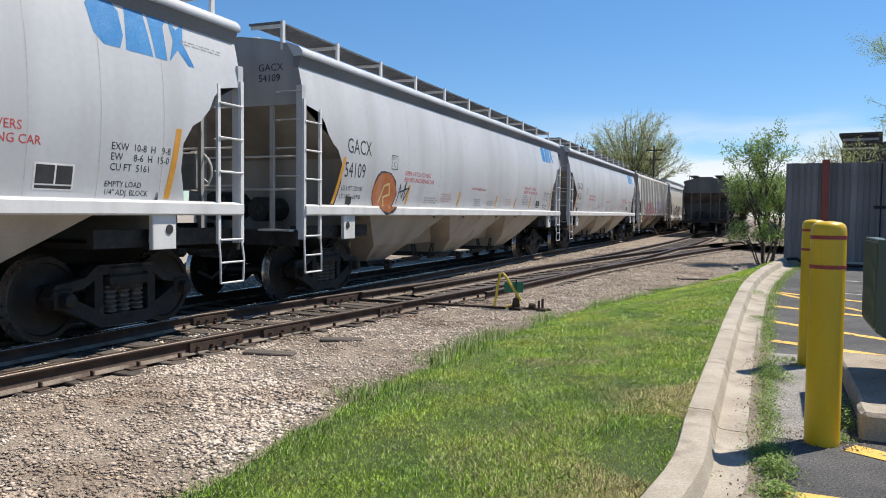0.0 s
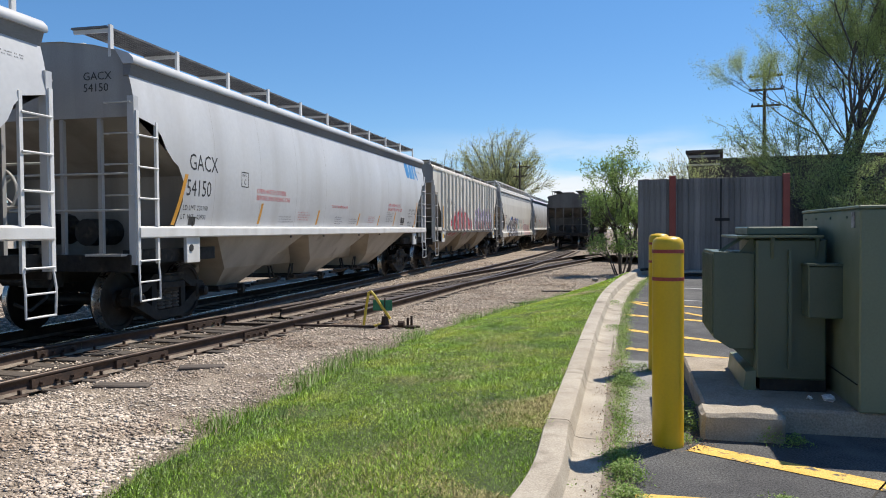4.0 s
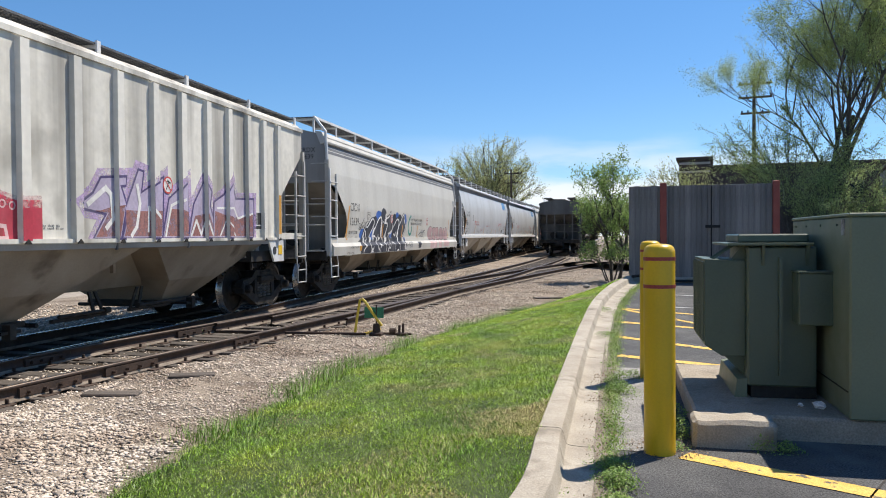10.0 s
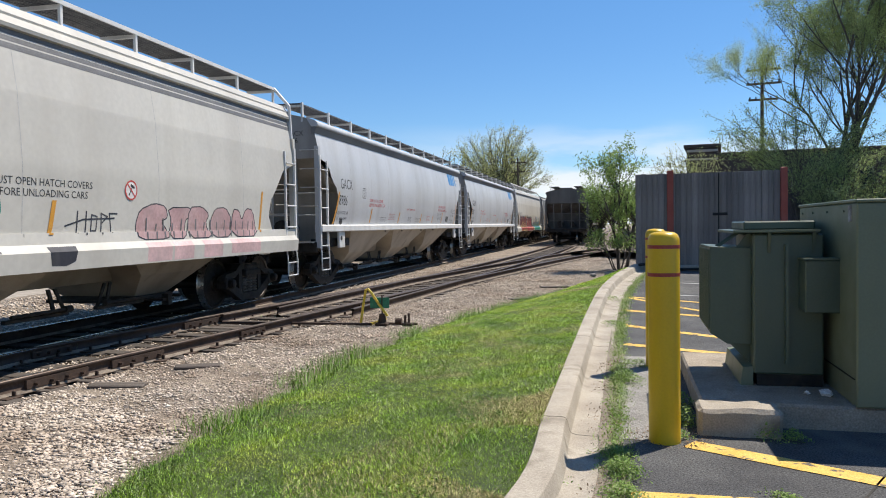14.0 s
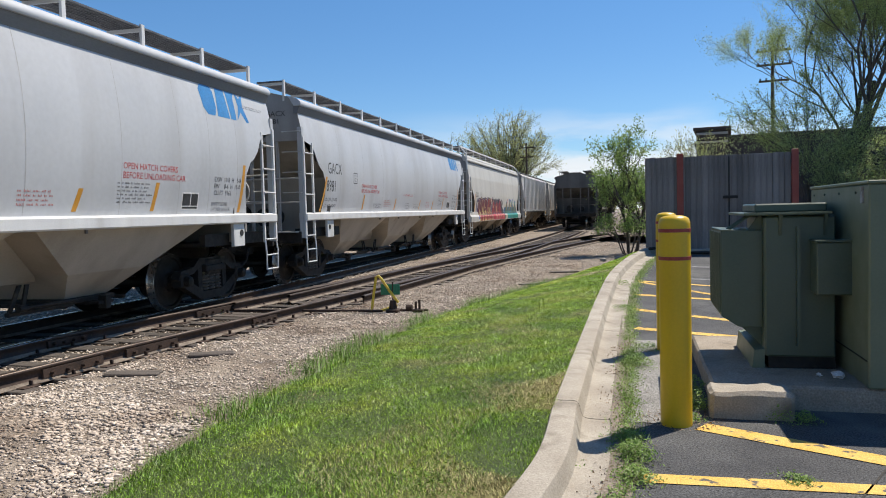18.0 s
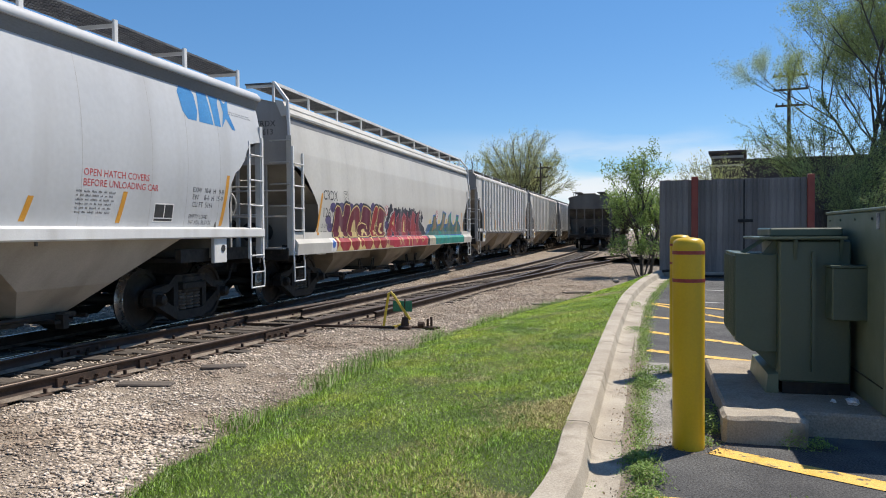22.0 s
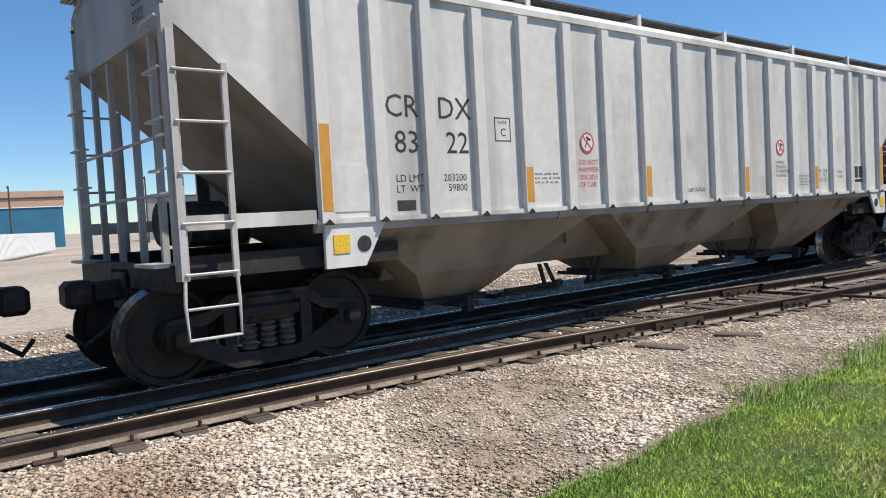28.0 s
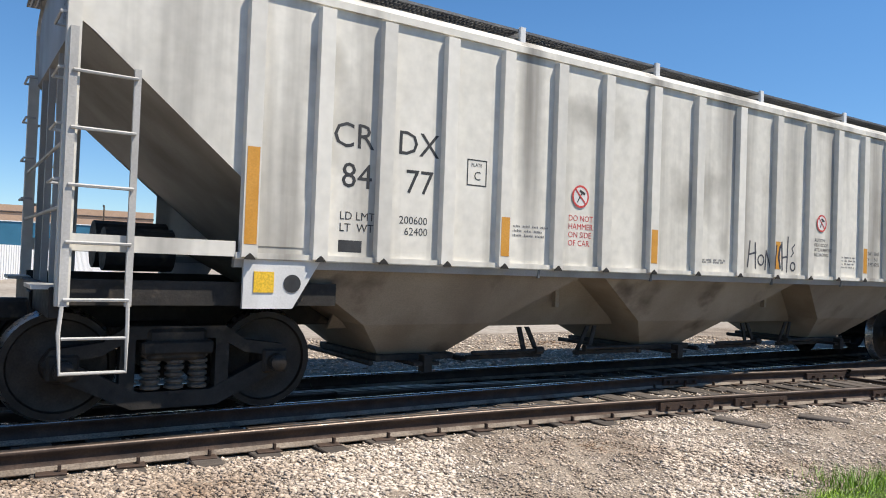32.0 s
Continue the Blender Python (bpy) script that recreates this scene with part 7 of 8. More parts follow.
    # welded seams between the side sheets
    for u in (2.05, 3.7, 5.35, 7.0, 8.65, 10.3, 11.95, 13.3, 14.15, 15.05):
        shape_part(car, k, [quad(u, 1.54, u + 0.011, 3.66)], 0.003, M["seam"], "seam")


def mark_ribbed(car, a, b, load, tare, seed, faded=False):
    k = "ribbed"
    ink, red, org = M["ink"], M["red_ink"], M["orange"]
    L = lambda *q, **w: lettering(car, k, *q, **w)
    xs = rib_faces()
    for txt, i, z, cap in (("CR", 1, 2.47, 0.23), ("DX", 2, 2.47, 0.23), (a, 1, 2.1, 0.23), (b, 2, 2.1, 0.23)):
        L(txt, xs[i] + (0.1 if z > 2.3 else 0.2) + (0.04 if i == 2 else 0.0), z, cap, ink, squeeze=1.0)
    L("LD LMT\nLT  WT", xs[1] + 0.2, 1.8, 0.075, ink)
    L(load + "\n  " + tare, xs[2] + 0.19, 1.8, 0.075, ink)
    end_lettering(car, k, "CRDX\n" + a + b, -0.6, 3.5, 0.11, ink)
    u = xs[3] + 0.25
    shape_part(car, k, [quad(u, 2.24, u + 0.25, 2.252), quad(u, 2.5, u + 0.25, 2.512), quad(u, 2.24, u + 0.012, 2.512), quad(u + 0.238, 2.24, u + 0.25, 2.512)], 0.006, ink, "plate_box")
    L("PLATE", u + 0.05, 2.44, 0.035, ink)
    L("C", u + 0.085, 2.3, 0.09, ink)
    for i, zt in ((0, 2.36), (4, 1.94), (7, 1.94), (10, 1.92), (13, 1.92), (17, 2.3)):
        shape_part(car, k, [quad(xs[i] - 0.055, 1.53, xs[i] + 0.055, zt)], 0.006, org, "reflector", "amber reflector strip")
    for i in (5, 11):
        u = xs[i] + 0.36
        shape_part(car, k, [disc(u, 2.25, 0.12, 0.12)], 0.026, M["gf_white"], "warning_disc", "white disc with red ring")
        flat_shapes(car, k, [hoop(u, 2.25, 0.13, 0.024)], 0.029, red, "warning_disc")
        hammer_mark(car, k, u, 2.25, 0.115, 0.032)
        if i < 11:
            L("DO NOT\nHAMMER\nON SIDE\nOF CAR", u - 0.17, 1.97, 0.065, red)
        else:
            L("CAUTION:\nOPEN ROOF\nHATCH BEFORE\nUNLOADING", u - 0.22, 1.97, 0.05, ink)
    tiny_rows(car, k, xs[4] + 0.15, 1.85, 0.4, 3, ink, seed=seed)
    tiny_rows(car, k, xs[8] + 0.12, 1.6, 0.5, 2, ink, h=0.02, gap=0.03, seed=seed + 1)
    tiny_rows(car, k, xs[12] + 0.14, 1.75, 0.4, 4, ink, seed=seed + 2)
    L("EXW   10-8\nEW      9-3\nCU FT 4750", xs[13] + 0.12, 1.82, 0.06, ink)
    L("H  8-5\nH 14-3", xs[14] + 0.2, 1.8, 0.06, ink)
    u = xs[15] + 0.12
    shape_part(car, k, [quad(u, 1.6, u + 0.5, 1.95)], 0.004, M["gf_white"], "data_panel", "white-framed black data panel")
    shape_part(car, k, [quad(u + 0.025, 1.7, u + 0.26, 1.93), quad(u + 0.285, 1.7, u + 0.475, 1.93), quad(u + 0.025, 1.62, u + 0.475, 1.68)], 0.007, ink, "data_panel")
    u = xs[1] + 0.2
    shape_part(car, k, [quad(u, 1.5, u + 0.24, 1.61)], 0.004, ink, "data_panel")
    hb = KIND_B[k] / 2
    for e in (-1, 1):
        x = e * (hb - (1.56 if e < 0 else 1.22))
        part("yellow_square", box(BM(), x - 0.09, x + 0.09, -1.528, -1.521, 1.12, 1.3), M["yellow_plate"], car, "yellow square on the bolster plate")


def mark_cream(car, no, plate, discs, strips, k="cream"):
    ink, red, org = M["ink"], M["red_ink"], M["orange"]
    L = lambda *q, **w: lettering(car, k, *q, **w)
    L("CRDX", 1.45, 2.13, 0.21, ink, squeeze=0.95)
    L(no, 1.42, 1.76, 0.2, ink, squeeze=1.05)
    L("LD LMT 222200", 1.36, 1.54, 0.075, ink)
    L("LT  WT     63800", 1.33, 1.39, 0.075, ink)
    end_lettering(car, k, "CRDX\n" + no, -0.75, 3.5, 0.11, ink)
    for q in (slant(1.15, 1.38, 1.4, 2.26, 0.09), slant(KIND_B[k] - 1.65, 1.4, KIND_B[k] - 1.55, 2.15, 0.07)):
        shape_part(car, k, [q], 0.006, org, "reflector", "amber reflector strip")
    for u in strips:
        shape_part(car, k, [slant(u, 1.42, u + 0.08, 1.82, 0.07)], 0.015, org, "reflector", "amber reflector strip")
    u, z = plate
    shape_part(car, k, [quad(u, z, u + 0.26, z + 0.012), quad(u, z + 0.25, u + 0.26, z + 0.262), quad(u, z, u + 0.012, z + 0.262), quad(u + 0.248, z, u + 0.26, z + 0.262)], 0.006, ink, "plate_box")
    L("C", u + 0.08, z + 0.05, 0.09, ink)
    L("PLATE", u + 0.045, z + 0.18, 0.04, ink)
    for u in discs:
        shape_part(car, k, [disc(u, 2.0, 0.13, 0.13)], 0.016, M["gf_white"], "warning_disc", "white disc with red ring")
        flat_shapes(car, k, [hoop(u, 2.0, 0.135, 0.022)], 0.019, red, "warning_disc")
        hammer_mark(car, k, u, 2.0, 0.12, 0.021)
    for u in (2.9, 5.6, 8.2, 10.8, 13.4):
        shape_part(car, k, [quad(u, 1.4, u + 0.011, 3.66)], 0.003, M["seam"], "seam")


for k, no in SMOOTH_NO.items():
    mark_smooth(CARS[k], no, 10 * k)
mark_ribbed(CARS[3], "78", "41", "202100", "60900", 300)
mark_ribbed(CARS[8], "83", "22", "203200", "59800", 310)
mark_ribbed(CARS[9], "84", "77", "200600", "62400", 320)
mark_cream(CARS[4], "12639", (2.91, 1.87), (5.36, 10.15), (4.37, 6.58, 8.62), "cream_short")
mark_cream(CARS[7], "12613", (2.62, 2.1), (5.67, 11.0), (15.0,))
# round orange tag and scribble
rr = random.Random(2)
shape_part(CARS[1], "smooth", [disc(2.75, 1.78, 0.5, 0.4, 22, 0.05, rr)], 0.006, M["gf_dark"], "graffiti", "round orange sprayed tag")
shape_part(CARS[1], "smooth", [disc(2.75, 1.78, 0.46, 0.36, 22, 0.05, rr)], 0.009, M["gf_orange"], "graffiti", "round orange sprayed tag")
shape_part(CARS[1], "smooth", stroke([(2.55, 1.6), (2.7, 1.9), (2.9, 1.95), (2.95, 1.75), (2.7, 1.7), (2.8, 1.5)], 0.04), 0.012, M["gf_yellow"], "graffiti")
shape_part(CARS[1], "smooth", stroke([(3.3, 1.6), (3.4, 1.95), (3.5, 1.7), (3.65, 2.0), (3.6, 1.65), (3.8, 1.9), (3.35, 1.8)], 0.03), 0.006, M["gf_dark"], "graffiti", "black sprayed scribble")
# red and lilac pieces on the ribbed car
def mist(name, colors, lo, hi):
    """Sprayed paint that thins out to a speckle, so that the wall shows through."""
    m = mat(name, colors, 2, 0.6, 0, 0, fine=0.1)
    nt = m.node_tree
    bs = next(n for n in nt.nodes if n.type == "BSDF_PRINCIPLED")
    co, no, cr = nt.nodes.new("ShaderNodeTexCoord"), nt.nodes.new("ShaderNodeTexNoise"), nt.nodes.new("ShaderNodeMapRange")
    no.inputs["Scale"].default_value, no.inputs["Detail"].default_value, no.inputs["Roughness"].default_value = 5.0, 8.0, 0.8
    cr.inputs["From Min"].default_value, cr.inputs["From Max"].default_value = lo, hi
    nt.links.new(co.outputs["Object"], no.inputs["Vector"])
    nt.links.new(no.outputs["Fac"], cr.inputs["Value"])
    nt.links.new(cr.outputs["Result"], bs.inputs["Alpha"])
    return m


M["mist_pink"] = mist("thin_pink_spray", [(0.62, 0.2, 0.25), (0.7, 0.3, 0.34)], 0.4, 0.75)
M["mist_red"] = mist("thin_red_spray", [(0.5, 0.03, 0.07), (0.58, 0.06, 0.1)], 0.34, 0.6)
M["mist_lilac"] = mist("thin_lilac_spray", [(0.4, 0.28, 0.5), (0.52, 0.4, 0.6)], 0.36, 0.62)
GLYPH = {
    "M": [[(0, 0), (0.12, 0.92), (0.4, 1.0), (0.5, 0.6), (0.62, 1), (0.88, 0.92), (1, 0), (0.75, 0), (0.7, 0.5), (0.55, 0.1), (0.45, 0.1), (0.32, 0.5), (0.25, 0), (0, 0)]],
    "O": [[(0.5, 0), (0.1, 0.15), (0, 0.5), (0.12, 0.85), (0.5, 0.95), (0.88, 0.85), (1, 0.5), (0.9, 0.15), (0.5, 0)], [(0.5, 0.3), (0.36, 0.45), (0.4, 0.65), (0.55, 0.7), (0.66, 0.5), (0.5, 0.3)]],
    "N": [[(0, 0), (0.1, 1), (0.35, 1.02), (0.65, 0.45), (0.7, 1), (1, 0.95), (0.9, 0), (0.65, 0), (0.35, 0.5), (0.3, 0), (0, 0)]],
    "G": [[(1, 0.92), (0.5, 1), (0.1, 0.75), (0, 0.3), (0.3, 0), (0.9, 0.05), (1, 0.5), (0.6, 0.5), (0.6, 0.35), (0.75, 0.3), (0.7, 0.2), (0.4, 0.2), (0.3, 0.5), (0.5, 0.8), (1, 0.75), (1, 0.92)]],
    "L": [[(0.1, 1), (0.4, 1.04), (0.36, 0.3), (1, 0.24), (1.05, 0), (0, 0), (0.1, 1)]],
    "I": [[(0.2, 0.95), (0.7, 0.9), (0.8, 0), (0.25, 0), (0.2, 0.95)]],
}


def outlines(word, u0, u1, z0, z1, w, lean):
    """Hand-drawn hollow letters, one after the other."""
    out = []
    step = (u1 - u0) / len(word)
    for i, c in enumerate(word):
        top = z1 - (z1 - z0) * 0.13 * abs(i - 1.5)
        for line in GLYPH[c]:
            out += stroke([(u0 + (i + 1.02 * x + lean * y) * step, z0 + (top - z0) * y) for x, y in line], w)
    return out


K3 = "ribbed"
RED_TOP = [(2.85, 1.8), (3.3, 1.84), (3.5, 1.98), (3.66, 1.92), (3.9, 2.12), (4.1, 2.06), (4.3, 2.2), (4.6, 2.12), (4.85, 2.22), (5.1, 2.16), (5.3, 2.26), (5.55, 2.12), (5.8, 2.2), (6.05, 2.08), (6.3, 2.17), (6.55, 1.98), (6.75, 2.06), (6.95, 1.9), (7.2, 1.84), (7.6, 1.86)]
RED = RED_TOP + [(7.6, 1.44), (3.4, 1.44), (3.3, 1.6), (2.85, 1.6)]
flat_shapes(CARS[3], K3, [[(a, b + (0.1 if b > 1.7 else 0)) for a, b in RED]], 0.0082, M["mist_pink"], "graffiti", "thin pink sprayed haze")
flat_shapes(CARS[3], K3, [[(a, b + (0.05 if b > 1.7 else 0)) for a, b in RED]], 0.0092, M["mist_red"], "graffiti", "red sprayed haze")
flat_shapes(CARS[3], K3, [[(a, b - (0.04 if b > 1.7 else 0)) for a, b in RED]], 0.0102, M["gf_red"], "graffiti", "red sprayed letter bodies")
flat_shapes(CARS[3], K3, [[(3.62, 1.45), (3.9, 2.0), (4.05, 1.75), (4.2, 2.02), (4.5, 1.45)], [(5.0, 1.45), (5.05, 2.02), (5.4, 2.0), (5.6, 1.45)], [(6.15, 1.45), (6.3, 2.05), (6.5, 2.02), (6.6, 1.7), (7.0, 1.6), (7.0, 1.45)]], 0.0115, M["gf_crimson"], "graffiti", "dark red sprayed letter bodies")
for word, a, b, top, lean in (("M", 3.6, 4.5, 2.08, 0.1), ("O", 4.5, 4.95, 1.98, 0.05), ("N", 4.98, 5.66, 2.12, 0.06), ("G", 5.7, 6.14, 2.0, 0.04), ("I", 6.1, 6.42, 2.1, 0.1), ("L", 6.4, 7.02, 1.98, 0.0)):
    shape_part(CARS[3], K3, outlines(word, a, b, 1.47, top + 0.17, 0.045, lean), 0.0132, M["gf_pale"], "graffiti", "pale pink sprayed letter outlines")
shape_part(CARS[3], K3, [q for u in (6.72, 6.86, 7.0, 7.14) for q in ring(u, 1.88 - 0.12 * (u - 6.72), 0.05, 0.018, 10)] + stroke([(2.95, 1.74), (3.2, 1.7), (3.3, 1.62)], 0.025), 0.0132, M["gf_pale"], "graffiti", "small pale sprayed squiggles")
M["mist_brown"] = mist("thin_brown_spray", [(0.26, 0.11, 0.1), (0.36, 0.17, 0.15)], 0.32, 0.56)
LILAC = [
    [(8.25, 1.9), (8.5, 2.04), (8.66, 2.25), (9.2, 2.3), (9.18, 2.18), (8.98, 2.16), (9.1, 1.92), (8.98, 1.46), (8.5, 1.46), (8.76, 1.78), (8.3, 1.84)],
    [(9.0, 1.46), (9.16, 1.86), (9.48, 2.42), (9.6, 2.4), (9.54, 2.1), (10.1, 2.36), (10.06, 1.46)],
    [(10.06, 1.46), (10.24, 2.05), (10.5, 2.2), (10.76, 2.36), (10.8, 1.46)],
    [(10.78, 1.46), (10.95, 2.0), (11.26, 2.36), (11.4, 2.22), (11.34, 1.98), (11.6, 1.46)],
    [(11.56, 1.46), (11.6, 2.06), (11.95, 2.2), (12.24, 2.46), (12.36, 2.14), (13.08, 2.17), (13.06, 1.46)]]
flat_shapes(CARS[3], K3, [grown(p, 0.12) for p in LILAC], 0.0082, M["mist_lilac"], "graffiti", "thin lilac sprayed haze")
burner(CARS[3], K3, LILAC, 0.0095, [(0.022, M["gf_violet"]), (-0.012, M["gf_lilac"])], "lilac sprayed letters with a dark outline")
flat_shapes(CARS[3], K3, [[(max(a, 8.55), min(b, 1.86 + 0.05 * math.sin(5 * a))) for a, b in grown(p, -0.03)] for p in LILAC], 0.0215, M["mist_brown"], "graffiti", "brown sprayed lower halves")
shape_part(CARS[3], K3, stroke([(8.4, 1.9), (8.75, 2.12), (8.86, 2.04), (8.9, 1.72), (8.76, 1.6)], 0.07) + stroke([(9.3, 1.5), (9.42, 1.62), (9.5, 1.95), (9.44, 2.2)], 0.06) + stroke([(9.7, 1.56), (9.72, 1.9), (9.92, 1.76)], 0.05) + stroke([(10.14, 1.5), (10.3, 1.95), (10.6, 2.05)], 0.045) + stroke([(10.86, 1.5), (11.02, 1.74), (11.16, 1.52), (11.3, 1.72), (11.44, 1.5)], 0.05) + stroke([(11.7, 1.96), (12.3, 1.98), (12.44, 1.8), (12.9, 1.9)], 0.04) + stroke([(11.8, 1.5), (12.0, 1.74), (12.2, 1.62), (12.35, 1.5)], 0.035), 0.0235, M["gf_white"], "graffiti", "white sprayed strokes")
# the red paint runs on over the bays below the sill
def bay_paint(car, kind, polys, off, material):
    hb = KIND_B[kind] / 2
    bm = BM()
    for i, p in enumerate(polys):
        bm.faces.new([bm.verts.new((u - hb, -(1.5 - (1.44 - z) * 0.727 + off + 0.0003 * (i % 7)), z)) for u, z in p])
    me = bpy.data.meshes.new("graffiti")
    bm.to_mesh(me)
    bm.free()
    me.materials.append(material)
    return part("graffiti", me, None, car, "red sprayed paint running over the bay")


HOOKS = [[(3.25, 1.41), (3.06, 1.26), (3.12, 1.2), (3.5, 1.22), (3.85, 1.33), (3.95, 1.41)], [(4.1, 1.41), (3.84, 1.22), (3.9, 1.15), (4.3, 1.2), (4.7, 1.34), (4.8, 1.41)], [(6.5, 1.41), (6.24, 1.2), (6.34, 1.13), (6.7, 1.2), (7.0, 1.32), (7.14, 1.41)]]
bay_paint(CARS[3], "ribbed", HOOKS, 0.006, M["gf_pale"])
bay_paint(CARS[3], "ribbed", [[(a, min(b, 1.405)) for a, b in grown(h, -0.028)] for h in HOOKS], 0.009, M["gf_crimson"])
# dark piece with white edges, and a pink one, on the cream car
K4 = "cream_short"
def curve_through(pts, n=5, closed=False):
    """A soft line through a few points."""
    m = len(pts)
    out = []
    for i in range(m if closed else m - 1):
        a, b, c, d = [pts[(i + k) % m] if closed else pts[min(max(i + k, 0), m - 1)] for k in (-1, 0, 1, 2)]
        for q in range(n):
            t = q / n
            out.append(tuple(0.5 * (2 * b[k] + (c[k] - a[k]) * t + (2 * a[k] - 5 * b[k] + 4 * c[k] - d[k]) * t * t + (3 * b[k] - a[k] - 3 * c[k] + d[k]) * t ** 3) for k in (0, 1)))
    return out if closed else out + [pts[-1]]


def ribbon(pts, w, thin=0.55):
    """A sprayed stroke along a soft line: fuller in the middle, finer at its ends; one quad for each leg."""
    c = curve_through(pts)
    n = len(c)
    rim = []
    for i, (a, b) in enumerate(c):
        (x0, y0), (x1, y1) = c[max(i - 1, 0)], c[min(i + 1, n - 1)]
        l = math.hypot(x1 - x0, y1 - y0) or 1e-6
        h = w / 2 * (thin + (1 - thin) * math.sin(math.pi * i / (n - 1)))
        dx, dy = -(y1 - y0) / l * h, (x1 - x0) / l * h
        rim.append(((a + dx, b + dy), (a - dx, b - dy)))
    return [[p0, p1, q1, q0] for (p0, p1), (q0, q1) in zip(rim, rim[1:])]


flat_shapes(CARS[4], K4, [disc(u, z, rx, rz, 18, 0.04, rr) for u, z, rx, rz in ((2.5, 1.44, 0.28, 0.24), (4.0, 2.06, 0.28, 0.16), (5.99, 2.1, 0.2, 0.13), (6.98, 1.96, 0.19, 0.24), (6.76, 1.36, 0.15, 0.1))], 0.0015, M["gf_blue"], "graffiti", "blue sprayed puffs")
flat_shapes(CARS[4], K4, [disc(u, z, r, 0.72 * r, 18, 0.05, rr) for u, z, r in ((3.66, 1.9, 0.2), (4.5, 2.1, 0.28), (5.68, 1.98, 0.26), (6.32, 2.0, 0.24))], 0.003, M["gf_dark"], "graffiti", "black sprayed puffs")
BLACK = [(2.34, 1.3), (2.42, 1.44), (2.55, 1.6), (2.7, 1.77), (2.81, 1.89), (2.9, 1.79), (3.12, 1.9), (3.36, 2.02), (3.56, 1.99), (3.64, 1.86), (3.8, 1.9), (4.07, 2.05), (4.29, 2.04), (4.44, 1.97), (4.62, 2.04), (4.72, 2.18), (4.85, 2.08), (5.05, 2.12), (5.28, 2.26), (5.36, 2.1), (5.46, 1.86), (5.72, 1.93), (6.02, 2.07), (6.24, 2.0), (6.42, 2.02), (6.6, 2.14), (6.83, 2.22), (6.94, 2.0), (7.13, 1.78), (6.95, 1.58), (6.7, 1.42), (6.62, 1.3)]
flat_shapes(CARS[4], K4, [curve_through(BLACK, 3, True)], 0.0045, M["gf_dark"], "graffiti", "black sprayed letters run together")
flat_shapes(CARS[4], K4, [curve_through(q, 3, True) for q in ([(3.08, 1.34), (3.2, 1.54), (3.44, 1.66), (3.38, 1.45)], [(5.14, 1.44), (5.2, 1.56), (5.44, 1.6), (5.3, 1.42)])], 0.0062, M["gf_blue"], "graffiti", "blue gaps between the letters")
flat_shapes(CARS[4], K4, [curve_through(q, 3, True) for q in ([(3.36, 1.32), (3.38, 1.48), (3.54, 1.7), (3.62, 1.66), (3.5, 1.5), (3.42, 1.36)], [(4.3, 1.33), (4.22, 1.58), (4.27, 1.84), (4.38, 1.95), (4.33, 1.7)], [(4.6, 1.85), (4.7, 2.02), (4.8, 2.04), (4.76, 1.88)], [(5.94, 1.31), (6.0, 1.55), (6.18, 1.76), (6.14, 1.56), (6.04, 1.36)], [(2.42, 1.31), (2.48, 1.44), (2.66, 1.6), (2.6, 1.44), (2.54, 1.31)], [(3.0, 1.31), (3.08, 1.42), (3.24, 1.46), (3.14, 1.32)], [(6.5, 1.31), (6.54, 1.44), (6.66, 1.4), (6.74, 1.32)], [(4.5, 1.32), (4.66, 1.48), (4.74, 1.56), (4.72, 1.34)], [(5.12, 1.55), (5.3, 1.62), (5.48, 1.66), (5.3, 1.54)])], 0.0075, M["gf_white"], "graffiti", "white sprayed gaps between the letters")
INLINE = [
    [(2.45, 1.31), (2.53, 1.47), (2.7, 1.66), (2.8, 1.82), (2.87, 1.72), (3.0, 1.75), (3.16, 1.85), (3.36, 1.965), (3.52, 1.94), (3.56, 1.84), (3.43, 1.71), (3.21, 1.56), (3.06, 1.42), (2.99, 1.31)],
    [(2.62, 1.31), (2.76, 1.4), (2.8, 1.56), (2.76, 1.62)],
    [(3.35, 1.33), (3.41, 1.43), (3.58, 1.48), (3.74, 1.42), (3.7, 1.34), (3.62, 1.31)],
    [(3.36, 1.4), (3.4, 1.52), (3.54, 1.7), (3.62, 1.68), (3.8, 1.82), (4.0, 1.97), (4.18, 2.03), (4.28, 1.97), (4.24, 1.77), (4.21, 1.56), (4.3, 1.31)],
    [(3.84, 1.34), (3.94, 1.42), (3.98, 1.52), (3.96, 1.4), (4.06, 1.44)],
    [(4.44, 1.92), (4.62, 1.85), (4.86, 1.87), (4.9, 1.78), (4.72, 1.58), (4.54, 1.42), (4.48, 1.31)],
    [(4.6, 1.86), (4.71, 2.13), (4.83, 2.02), (5.05, 2.06), (5.28, 2.19), (5.33, 2.05)],
    [(5.3, 2.0), (5.46, 1.8), (5.42, 1.66), (5.18, 1.58), (5.05, 1.54), (5.02, 1.4), (5.08, 1.31)],
    [(5.42, 1.66), (5.64, 1.8), (5.96, 1.99), (6.16, 1.98), (6.22, 1.86), (6.06, 1.6), (5.94, 1.31)],
    [(5.6, 1.56), (5.74, 1.5), (5.84, 1.6), (5.78, 1.44)],
    [(6.02, 1.38), (6.18, 1.72), (6.5, 1.99), (6.77, 2.16), (6.87, 2.0), (7.04, 1.79), (6.93, 1.63), (6.7, 1.48), (6.56, 1.31)],
    [(6.5, 1.4), (6.62, 1.56), (6.66, 1.7)]]
shape_part(CARS[4], K4, [q for c in INLINE for q in ribbon(c, 0.05)], 0.0095, M["gf_white"], "graffiti", "white sprayed lines inside the black letters")
